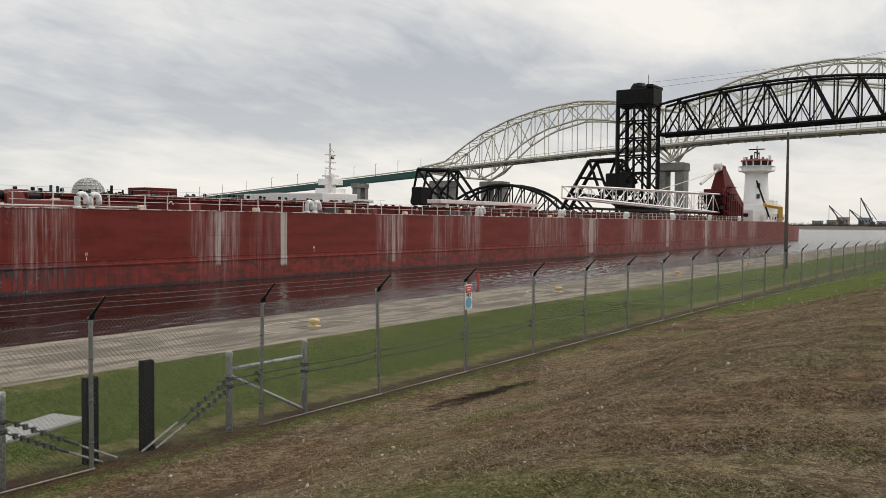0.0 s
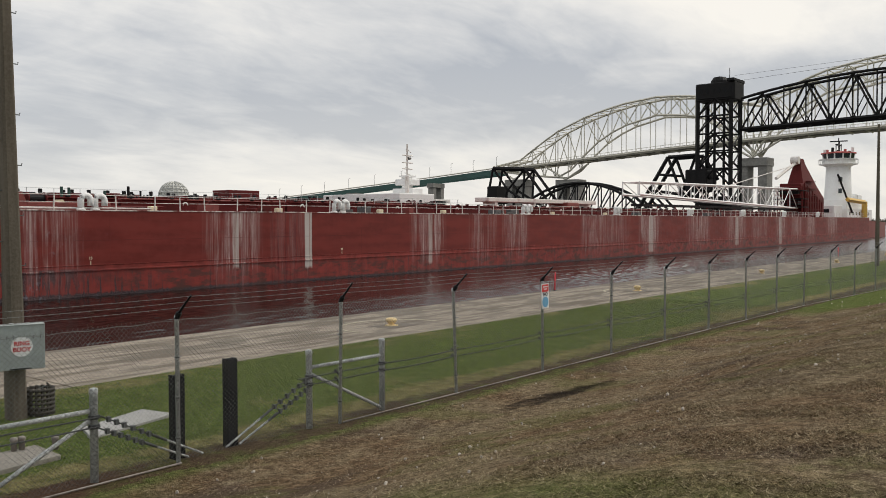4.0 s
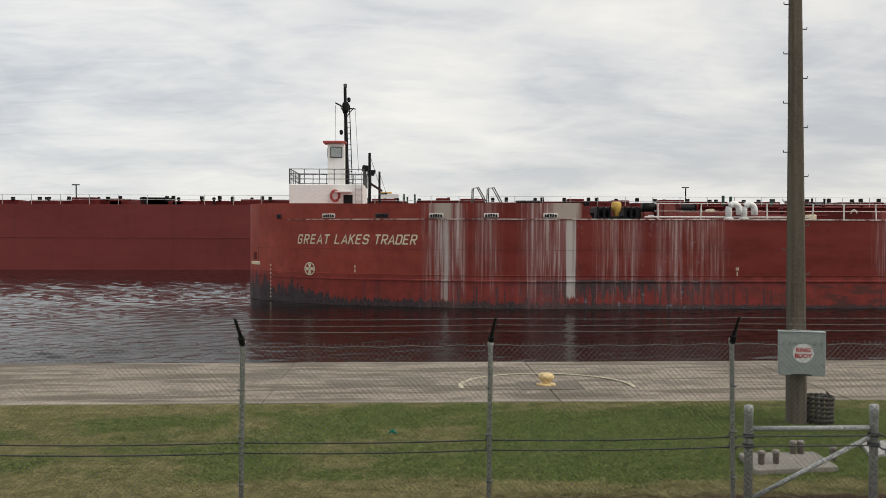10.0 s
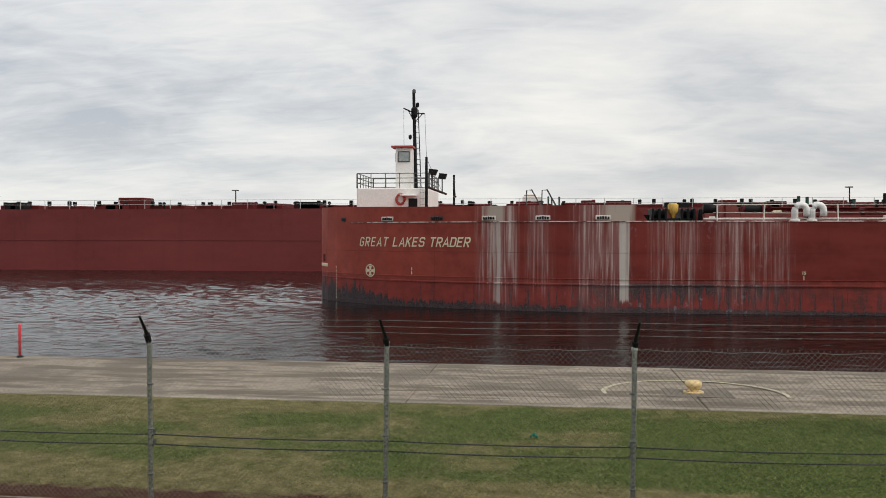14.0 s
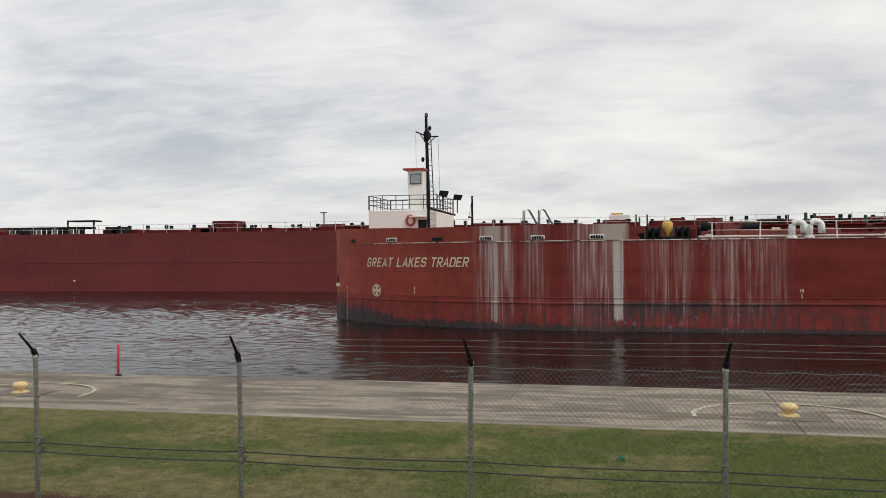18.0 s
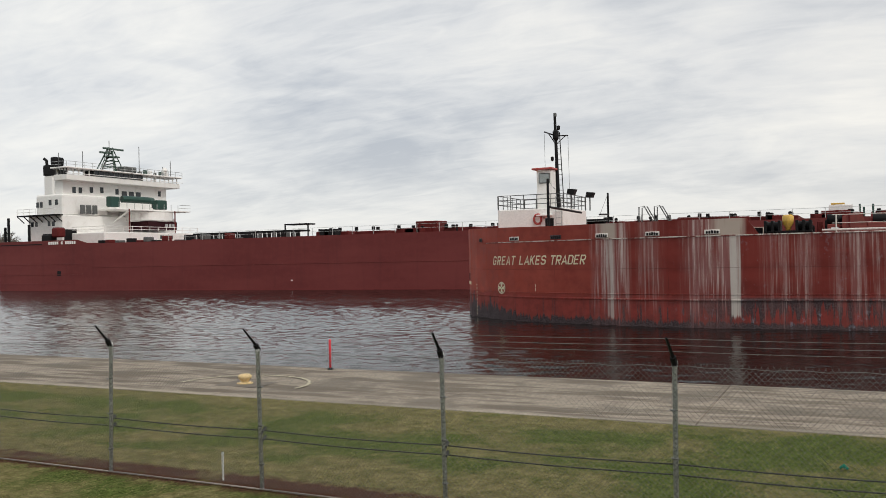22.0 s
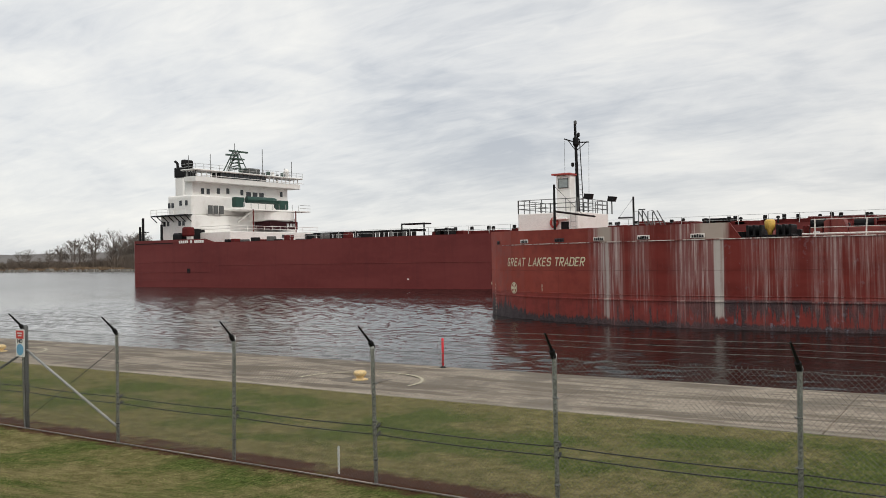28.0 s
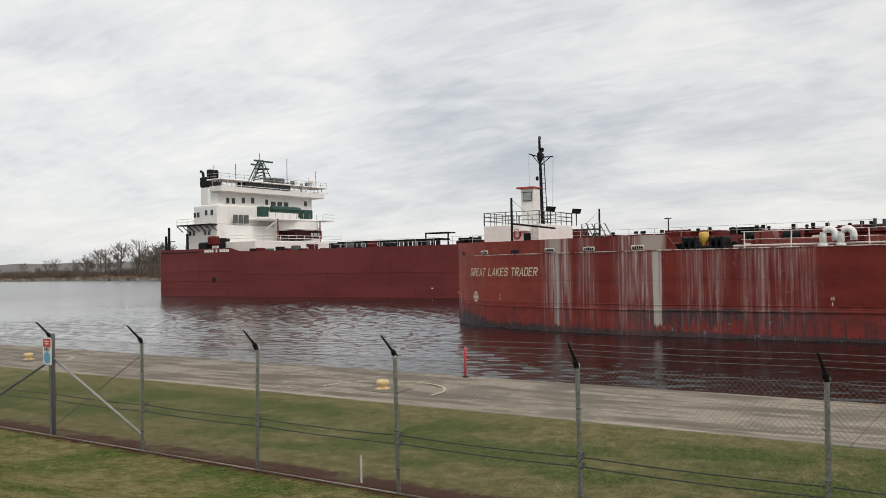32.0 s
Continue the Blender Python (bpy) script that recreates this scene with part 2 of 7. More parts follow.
def ground_z(x, y):
    rise = 1.68 * smooth(0.0, 1.0, (9.3 - y) / 8.2)
    wob = 0.05 * noise.noise((x * 0.35, y * 0.35, 3)) + 0.03 * noise.noise((x * 1.1, y * 1.1, 7))
    return rise + wob * smooth(0.0, 1.0, (9.6 - y) / 2.0) + 0.012 * noise.noise((x * 0.9, y * 0.9, 1)) - 0.012


def grass_material(name="lawn", blade=False):
    q = Nodes(name)
    x, y, z = q.xyz()
    a, b, c, d = q.noise(0.55, 5, 0.6), q.noise(3.5, 5, 0.65), q.noise(40, 4, 0.7), q.noise(0.22, 3, 0.5, q.map((0.5, 1.6, 1)))
    lush = q.mix(q.range(b, 0.3, 0.7), (0.092, 0.142, 0.032), (0.172, 0.225, 0.062))
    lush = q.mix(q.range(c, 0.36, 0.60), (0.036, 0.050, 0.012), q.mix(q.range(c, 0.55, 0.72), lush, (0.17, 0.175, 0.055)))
    lush = q.mix(q.range(q.noise(9, 4, 0.7, q.map((0.6, 1.6, 1))), 0.56, 0.70, 0, 0.6), lush, (0.20, 0.185, 0.06))
    dry = q.mix(q.range(b, 0.3, 0.7), (0.17, 0.14, 0.062), (0.34, 0.28, 0.14))
    dirt = q.mix(q.range(c, 0.3, 0.7), (0.06, 0.042, 0.028), (0.135, 0.098, 0.068))
    tuft = q.noise(10, 5, 0.75, q.map((1.7, 0.55, 1)))
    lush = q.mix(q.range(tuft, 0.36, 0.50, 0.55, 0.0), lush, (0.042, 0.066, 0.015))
    lush = q.mix(q.range(tuft, 0.53, 0.66, 0.0, 0.45), lush, (0.27, 0.27, 0.10))
    # dry patches, more of them next to the paving and the fence
    near_pave = q.range(y, 14.9, 16.4, 0.0, 0.16)
    near_fence = q.range(q.m("ABSOLUTE", q.m("SUBTRACT", y, 10.8)), 0.1, 0.8, 0.34, 0.0)
    patch = q.m("ADD", q.m("ADD", a, q.m("MULTIPLY", d, 0.5)), q.m("ADD", q.m("ADD", near_pave, near_fence), q.range(x, -6.0, 8.0, 0.15, -0.05)))
    col = q.mix(q.range(q.m("ADD", patch, q.m("MULTIPLY", q.m("SUBTRACT", tuft, 0.5), 0.35)), 0.78, 1.02, 0, 0.8), lush, dry)
    # the bare strip under the fence
    strip = q.range(q.m("ADD", q.m("ABSOLUTE", q.m("SUBTRACT", y, 10.18)), q.m("MULTIPLY", q.m("SUBTRACT", b, 0.5), 0.7)), 0.28, 0.50, 1, 0)
    col = q.mix(q.m("MULTIPLY", q.m("MULTIPLY", strip, q.range(q.noise(1.3, 4, 0.6, q.map(loc=(3, 3, 0))), 0.34, 0.52, 0.45, 1.0)), 0.95), col, q.mix(q.range(x, 2.0, 9.0), q.mix(q.range(c, 0.3, 0.7), (0.055, 0.024, 0.018), (0.15, 0.068, 0.050)), dirt))
    # the worn slope on the near side
    worn = q.m("MULTIPLY", q.range(q.m("ADD", x, q.m("MULTIPLY", q.m("SUBTRACT", a, 0.5), 9.0)), 1.0, 7.0), q.range(y, 9.4, 9.9, 1, 0))
    worn = q.m("MULTIPLY", worn, q.range(q.m("ADD", x, q.m("MULTIPLY", q.m("SUBTRACT", d, 0.5), 14.0)), 31.0, 36.0, 1, 0.12))
    brown = q.mix(q.range(b, 0.35, 0.68), (0.17, 0.108, 0.062), (0.34, 0.235, 0.14))
    brown = q.mix(q.range(a, 0.50, 0.60, 0, 0.9), brown, q.mix(b, (0.080, 0.056, 0.044), (0.16, 0.118, 0.092)))
    brown = q.mix(q.range(q.noise(0.8, 4, 0.6, q.map(loc=(9, 4, 0))), 0.54, 0.7, 0, 0.45), brown, (0.10, 0.105, 0.036))
    brown = q.mix(q.range(q.noise(1.7, 4, 0.6, q.map(loc=(3, 8, 0))), 0.55, 0.68, 0, 0.6), brown, (0.40, 0.33, 0.215))
    brown = q.mix(q.range(q.noise(0.35, 5, 0.65, q.map(loc=(13, 2, 0))), 0.44, 0.58, 0, 0.7), brown, (0.37, 0.295, 0.185))
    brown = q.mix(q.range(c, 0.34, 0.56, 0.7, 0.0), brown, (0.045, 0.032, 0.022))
    # dark broken ruts across the bare slope
    rut = q.noise(1.0, 5, 0.7, q.map((0.20, 1.5, 1), loc=(2, 5, 0), rot=(0, 0, 0.35)), 0.6)
    brown = q.mix(q.m("MULTIPLY", q.range(rut, 0.55, 0.63), q.range(x, 6.0, 14.0, 0.0, 0.8)), brown, (0.060, 0.040, 0.034))
    # a wet hollow by the fence
    hx = q.m("DIVIDE", q.m("SUBTRACT", x, 14.0), 2.2)
    hy = q.m("DIVIDE", q.m("SUBTRACT", y, q.m("ADD", 8.3, q.m("MULTIPLY", hx, -0.25))), 0.42)
    wet = q.range(q.m("ADD", q.m("ADD", q.m("MULTIPLY", hx, hx), q.m("MULTIPLY", hy, hy)), q.m("ADD", q.m("MULTIPLY", b, 2.6), q.m("MULTIPLY", a, 1.2))), 1.7, 2.9, 0.92, 0)
    brown = q.mix(wet, brown, (0.022, 0.016, 0.013))
    # pale chaff and dark crumbs in the bare soil
    e, f = q.noise(20, 6, 0.8, q.map((1.3, 0.9, 1))), q.noise(7, 6, 0.78, q.map((1.2, 0.8, 1), loc=(5, 1, 0)))
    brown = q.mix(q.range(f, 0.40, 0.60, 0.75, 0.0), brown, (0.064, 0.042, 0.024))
    brown = q.mix(q.range(e, 0.54, 0.66, 0, 0.75), brown, (0.46, 0.37, 0.25))
    green = q.m("MULTIPLY", q.range(q.noise(0.45, 5, 0.7, q.map(loc=(1, 6, 0))), 0.52, 0.62), q.range(f, 0.38, 0.55, 0.3, 0.9))
    brown = q.mix(q.m("MULTIPLY", green, 0.5), brown, q.mix(e, (0.075, 0.088, 0.022), (0.18, 0.185, 0.062)))
    brown = q.mix(wet, brown, (0.022, 0.016, 0.013))
    col = q.mix(worn, col, brown)
    if blade:
        r = q.n.new("ShaderNodeNewGeometry").outputs["Random Per Island"]
        live = q.mix(q.range(r, 0.0, 0.6, 0, 1, False), (0.055, 0.094, 0.020), (0.215, 0.275, 0.075))
        live = q.mix(q.range(r, 0.72, 0.80), live, (0.42, 0.37, 0.17))
        dead = q.mix(q.range(r, 0.0, 0.55, 0, 1, False), (0.06, 0.042, 0.028), (0.34, 0.25, 0.15))
        dead = q.mix(q.range(r, 0.7, 0.78), dead, (0.58, 0.49, 0.33))
        dead = q.mix(q.m("MULTIPLY", green, 0.6), dead, live)
        dead = q.mix(wet, dead, (0.02, 0.015, 0.012))
        col = q.mix(0.5, col, q.mix(worn, live, dead))
    # crumbs and stalks, with their small shadows multiplied into the colour
    grit_shade = q.range(q.noise(24, 8, 0.85, q.map((1.2, 0.9, 1), loc=(2, 7, 0))), 0.36, 0.64, 0.55, 1.50, False)
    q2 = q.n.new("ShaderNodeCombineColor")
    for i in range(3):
        q.l.new(grit_shade, q2.inputs[i])
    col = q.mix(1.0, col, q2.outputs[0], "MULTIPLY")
    h = q.m("ADD", q.m("MULTIPLY", c, 1.2), b)
    return q.done(col, 0.95, 0, h, 0.9, 0.05, 0.03)


def pavement_material():
    q = Nodes("quay_concrete")
    g = q.n.new("ShaderNodeNewGeometry").outputs["Position"]
    a, b, c = q.noise(0.5, 5, 0.6, g), q.noise(5, 5, 0.65, g), q.noise(45, 3, 0.6, g)
    streak = q.noise(1.0, 5, 0.6, q.map((0.28, 1.9, 1), src=g))
    col = q.mix(q.range(b, 0.3, 0.7), (0.275, 0.228, 0.178), (0.44, 0.380, 0.305))
    col = q.mix(q.range(streak, 0.46, 0.58, 0, 0.95), col, (0.145, 0.115, 0.085))
    col = q.mix(q.range(streak, 0.36, 0.28, 0, 0.6), col, (0.52, 0.45, 0.37))
    col = q.mix(q.range(a, 0.50, 0.62, 0, 0.75), col, (0.15, 0.126, 0.10))
    col = q.mix(q.range(c, 0.35, 0.65, 0.35, 0), col, (0.08, 0.07, 0.06))
    col = q.mix(q.m("MULTIPLY", q.random(), 0.22), col, (0.23, 0.20, 0.165))
    pit = q.range(q.noise(30, 8, 0.85, g), 0.36, 0.64, 0.68, 1.30, False)
    pc = q.n.new("ShaderNodeCombineColor")
    for i in range(3):
        q.l.new(pit, pc.inputs[i])
    col = q.mix(1.0, col, pc.outputs[0], "MULTIPLY")
    blot = q.noise(0.9, 6, 0.7, q.map((0.35, 1.3, 1), loc=(4, 4, 0), src=g))
    col = q.mix(q.range(blot, 0.52, 0.64, 0, 0.6), col, (0.13, 0.105, 0.08))
    y = q.xyz(g)[1]
    col = q.mix(q.range(q.m("ADD", y, q.m("MULTIPLY", q.m("SUBTRACT", b, 0.5), 0.3)), 16.62, 16.8, 0.25, 0), col, (0.48, 0.44, 0.37))
    return q.done(col, 0.88, 0, q.m("ADD", c, b), 0.35, 0.01, 0.25)


def water_material():
    q = Nodes("canal_water")
    g = q.n.new("ShaderNodeNewGeometry").outputs["Position"]
    w2 = q.noise(1.0, 3, 0.60, q.map((5.0, 5.6, 1), rot=(0, 0, -0.3), src=g), 0.3)
    w3 = q.noise(0.07, 2, 0.5, q.map((0.5, 1.5, 1), src=g))
    h = q.m("MULTIPLY", w2, q.range(w3, 0.35, 0.65, 0.6, 1.1))
    col = q.mix(w3, (0.0065, 0.0045, 0.0035), (0.010, 0.007, 0.0055))
    q.p.inputs["IOR"].default_value = 1.6
    # gloss mask: hull reflection dimmed by position between barge and quay, full elsewhere
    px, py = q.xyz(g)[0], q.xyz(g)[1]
    reflection_cut = q.m("MULTIPLY", q.m("MULTIPLY", q.range(px, -38.0, -10.0), q.range(px, 30.0, 62.0, 1.0, 0.0)), q.range(py, 50.0, 58.0, 1.0, 0.0))
    q.l.new(q.range(reflection_cut, 0.0, 1.0, 1.0, 0.035, False), q.p.inputs["Specular IOR Level"])
    # ripples too small to see singly spread the reflections far out
    far = q.m("SQRT", q.m("ADD", q.m("MULTIPLY", px, px), q.m("MULTIPLY", py, py)))
    spread = q.range(far, 30.0, 190.0, 0.04, 0.22)
    return q.done(col, spread, 0, h, 1.0, 0.018)


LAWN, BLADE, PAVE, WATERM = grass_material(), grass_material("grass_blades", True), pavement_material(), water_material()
QUAY_Y0, QUAY_Y1 = 16.5, 21.6


def build_ground():
    xs = [-3000, -1200, -500, -250] + [-120 + 2.5 * i for i in range(16)] + [-80 + 0.75 * i for i in range(214)] + [82 + 3 * i for i in range(24)] + [170, 260, 500, 1200, 3000]
    ys = [-3000, -1000, -300, -100, -40, -20, -12, -8, -5, -3] + [-2 + 0.4 * i for i in range(31)] + [10.4, 11, 12, 13, 14, 15, 15.8, QUAY_Y0]
    xs = sorted(set(xs))
    verts = [(x, y, ground_z(x, y) if y < 16.3 else -0.01) for y in ys for x in xs]
    n = len(xs)
    faces = [(j * n + i, j * n + i + 1, (j + 1) * n + i + 1, (j + 1) * n + i) for j in range(len(ys) - 1) for i in range(n - 1)]
    me = bpy.data.meshes.new("ground")
    me.from_pydata(verts, [], faces)
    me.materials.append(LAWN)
    for p in me.polygons:
        p.use_smooth = True
    tagged(new("ground", me), "mown lawn and worn brown grass slope beside a canal", "ground", kind="structure")


build_ground()
bm = B()
box(bm, -3000, 3000, QUAY_Y0, QUAY_Y1 - 0.02, -4.0, -0.10)
quay = solid("pavement", bm, PAVE, "weathered concrete quay along the canal edge", "pavement", kind="structure")
SLAB = 5.73
slab_xs = [2.98 + SLAB * (k - 14) for k in range(46)]
bm = B()
box(bm, 0.008, SLAB - 0.008, QUAY_Y0 + 0.01, QUAY_Y1, -0.2, 0.0)
bevel(bm, 0.012)
slab_mesh = finish("slab", bm, PAVE)
for k, x in enumerate(slab_xs):
    s = part("slab", slab_mesh, PAVE, quay)
    s.location = (x, 0, 0.004 * math.sin(k * 2.1))
for name, x0, x1 in (("slab_run", -3000, slab_xs[0]), ("slab_run", slab_xs[-1] + SLAB, 3000)):
    part(name, box(B(), x0, x1, QUAY_Y0 + 0.01, QUAY_Y1, -0.2, 0.0), PAVE, quay)



def build_water():
    """One sheet to the horizon; real wind ripples between the quay and the far ship."""
    rng = np.random.default_rng(17)
    gx = np.arange(-96, 132, 0.145)
    gy = [QUAY_Y1 - 0.5, QUAY_Y1 - 0.1]
    while gy[-1] < 99.0:
        gy.append(gy[-1] + 0.125 + 0.0026 * (gy[-1] - QUAY_Y1))
    gy = np.array(gy)
    X, Y = np.meshgrid(gx, gy)
    Z = np.zeros_like(X)
    n = 44
    for k in range(n):
        wave = 0.42 * (1.7 / 0.42) ** rng.random()
        a = rng.normal(-1.35, 0.70)
        f = 2 * np.pi / wave
        Z += 0.125 * np.sqrt(2 / n) / f * np.sin(f * (X * np.cos(a) + Y * np.sin(a)) + rng.uniform(0, 6.28))
    # gusts and calmer lanes; the lee of the barge is quieter
    gust = 0.85 + 0.3 * np.sin(X * 0.11 + 1.3 * np.sin(Y * 0.09)) * np.sin(Y * 0.17 + X * 0.03)
    lee = np.clip((X + 34) / 26, 0, 1) * np.clip((58 - X) / 30, 0, 1) * np.clip((56 - Y) / 6, 0, 1)
    edge = np.clip(np.minimum(X - gx[0], gx[-1] - X) / 25, 0, 1) * np.clip((gy[-1] - Y) / 0.8, 0, 1)
    Z *= gust * (1 - 0.35 * lee) * edge
    ny, nx = X.shape
    verts = np.stack([X, Y, WATER + Z], 2).reshape(-1, 3)
    i = (np.arange(ny - 1)[:, None] * nx + np.arange(nx - 1)[None, :]).reshape(-1)
    faces = np.stack([i, i + 1, i + nx + 1, i + nx], 1)
    x0, x1, y0, y1 = gx[0], gx[-1], gy[0], gy[-1]
    rest = [(-4000, y0), (x0, y0), (x0, y1), (-4000, y1), (x1, y0), (4000, y0), (4000, y1), (x1, y1), (-4000, 4500), (x0, 4500), (x1, 4500), (4000, 4500)]
    b = len(verts)
    verts = np.concatenate([verts, np.array([(x, y, WATER) for x, y in rest])])
    faces = np.concatenate([faces, b + np.array([(0, 1, 2, 3), (4, 5, 6, 7), (3, 2, 9, 8), (2, 7, 10, 9), (7, 6, 11, 10)])])
    me = bpy.data.meshes.new("water")
    me.vertices.add(len(verts))
    me.vertices.foreach_set("co", verts.astype(np.float32).reshape(-1))
    me.loops.add(faces.size)
    me.loops.foreach_set("vertex_index", faces.astype(np.int32).reshape(-1))
    me.polygons.add(len(faces))
    me.polygons.foreach_set("loop_start", np.arange(0, faces.size, 4, dtype=np.int32))
    me.polygons.foreach_set("use_smooth", np.ones(len(faces), dtype=bool))
    me.update(calc_edges=True)
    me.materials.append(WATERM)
    tagged(new("water", me), "dark rippled canal water reflecting the ships", "water", kind="structure")


build_water()


# ---- bollards, their painted arcs, edge markers ----
def bollard():
    ob = empty("bollard", pose(0, 0, 0), "worn yellow cast mooring bollard on the quay", "bollard", "quay bollards")
    part("base_plate", lathe(B(), [(0.42, 0.0), (0.42, 0.04), (0.38, 0.06), (0.2, 0.07)], 20), BOLLARD, ob, "chipped yellow base plate")
    bm = B()
    lathe(bm, [(0.22, 0.05), (0.19, 0.10), (0.20, 0.15), (0.28, 0.21), (0.34, 0.29), (0.355, 0.36), (0.33, 0.43), (0.25, 0.485), (0.08, 0.51)], 20)
    part("post", bm, BOLLARD, ob, smooth=True)
    for sx in (-1, 1):
        for sy in (-1, 1):
            part("bolt", lathe(B(), [(0.035, 0.05), (0.035, 0.08), (0.02, 0.085)], 6, (sx * 0.24, sy * 0.24, 0)), GALV_DARK, ob)
    return ob


def arc_line():
    bm = B()
    pts = []
    for i in range(33):
        a = math.pi * (-0.04 + 1.08 * i / 32)
        pts.append((math.cos(a), math.sin(a)))
    inner = [bm.verts.new((1.78 * c, 1.55 * s - 0.15, 0)) for c, s in pts]
    outer = [bm.verts.new((1.88 * c, 1.65 * s - 0.15, 0)) for c, s in pts]
    for i in range(32):
        bm.faces.new((inner[i], inner[i + 1], outer[i + 1], outer[i]))
    return bm


STAIN = plain("stained_concrete", (0.16, 0.135, 0.108), 0.85, 0, 12, 2, 0.4, 0.2)
b0 = bollard()
for o in b0.children:
    o.matrix_basis = Matrix.Diagonal((0.50, 0.50, 0.50, 1))
b0.matrix_basis = pose(2.98, 18.25, 0.014)
arc_mesh = finish("painted_arc", arc_line(), LINE)
pad = bevel(box(B(), -0.6, 0.75, -0.5, 0.42, 0.0, 0.008), 0.003)
pad_mesh = finish("bollard_pad", pad, STAIN)
for k in range(-4, 8):
    x = 2.98 + 17.1 * k - (0.4 if k < 0 else 0.0)
    if k:
        copy_thing(b0, pose(x, 18.25, 0.014, 0, 0, 7 * math.sin(k * 3)))
    tagged(new("painted_arc", arc_mesh), "worn cream arc painted on the quay around a bollard", "floor marking", "quay arcs").matrix_basis = pose(x, 18.25, 0.018)
    tagged(new("concrete_patch", pad_mesh), "dark stained concrete patch under a bollard", "concrete patch", "bollard pads").matrix_basis = pose(x, 18.25, 0.006)


def edge_marker():
    ob = empty("edge_marker", pose(0, 0, 0), "bright red flexible marker post on the quay edge", "marker post", "quay edge markers")
    part("foot", lathe(B(), [(0.10, 0), (0.10, 0.02), (0.04, 0.05)], 12), BLACK, ob)
    part("stake", lathe(B(), [(0.035, 0.02), (0.035, 0.85), (0.03, 0.87)], 10), MARKER, ob, smooth=True)
    return ob


m0 = edge_marker()
m0.matrix_basis = pose(-13.88, 21.35, 0.0, 0, 0, 0)
for x, lean in ((34.9, 3), (84, -2), (-63, 1)):
    copy_thing(m0, pose(x, 21.35, 0.0, 0, lean, 0))


# ---- grass blades and pebbles ----
def blades(name, label, n, x0, x1, y0, y1, hmin, hmax, wid, seed):
    rng = np.random.default_rng(seed)
    x, y = rng.uniform(x0, x1, n), rng.uniform(y0, y1, n)
    h, a = rng.uniform(hmin, hmax, n), rng.uniform(0, 2 * np.pi, n)
    lean, la = rng.uniform(1.5, 3.5, n) * h, rng.uniform(0, 2 * np.pi, n)
    z = np.array([ground_z(u, v) for u, v in zip(x, y)]) - 0.004
    w = wid * rng.uniform(0.6, 1.3, n)
    v = np.empty((n, 3, 3))
    v[:, 0] = np.stack([x - w * np.cos(a), y - w * np.sin(a), z], 1)
    v[:, 1] = np.stack([x + w * np.cos(a), y + w * np.sin(a), z], 1)
    v[:, 2] = np.stack([x + lean * np.cos(la), y + lean * np.sin(la), z + h], 1)
    me = bpy.data.meshes.new(name)
    me.from_pydata(v.reshape(-1, 3).tolist(), [], np.arange(3 * n).reshape(-1, 3).tolist())
    me.materials.append(BLADE)
    tagged(new(name, me), label, "grass", kind="stuff")


blades("lawn_grass", "short mown grass on the lawn by the quay", 190000, -26, 34, 10.55, 16.52, 0.014, 0.032, 0.011, 1)
blades("slope_grass", "thin trampled grass on the worn slope", 200000, -20, 34, 2.5, 10.0, 0.008, 0.024, 0.009, 2)
blades("near_grass", "thin trampled grass close to the path", 110000, 1.0, 16, 0.2, 4.0, 0.006, 0.018, 0.006, 3)
blades("bank_grass", "thin trampled grass on the bare bank", 130000, 3, 46, -3.0, 2.7, 0.008, 0.022, 0.009, 4)
random.seed(8)
bm = B()
for k in range(520):
    x = 6 + 34 * random.random() ** 1.2
    y = 3.0 + 6.6 * random.random()
    s = 0.010 + 0.026 * random.random() ** 3
    m = Matrix.Translation((x, y, ground_z(x, y) + s * 0.3)) @ Euler((random.random() * 3, random.random() * 3, 0)).to_matrix().to_4x4() @ Matrix.Diagonal((s, s * 0.75, s * 0.6, 1))
    bmesh.ops.create_icosphere(bm, subdivisions=1, radius=1, matrix=m)
PEBBLE = plain("pale_pebble", (0.52, 0.46, 0.39), 0.8, 0, 20, 1, 0.5, 0.2)
solid("pebbles", bm, PEBBLE, "scattered pale pebbles on the bare slope", "pebbles", kind="stuff")


# ---- chain-link fence ----
POSTS = [-16.5 - 2.95 * k for k in range(14, 0, -1)] + [-16.5, -13.58, -10.6, -7.69, -4.80, -1.90, 0.97, 3.9, 6.83, 9.88, 12.97, 16.05, 19.2, 22.3, 25.4, 28.6] + [31.7 + 3.1 * k for k in range(26)]


def fence_y(x):
    return 10.0 + 0.12 * smooth(-3.0, 6.0, x) - 0.055 * max(0.0, x - 34)


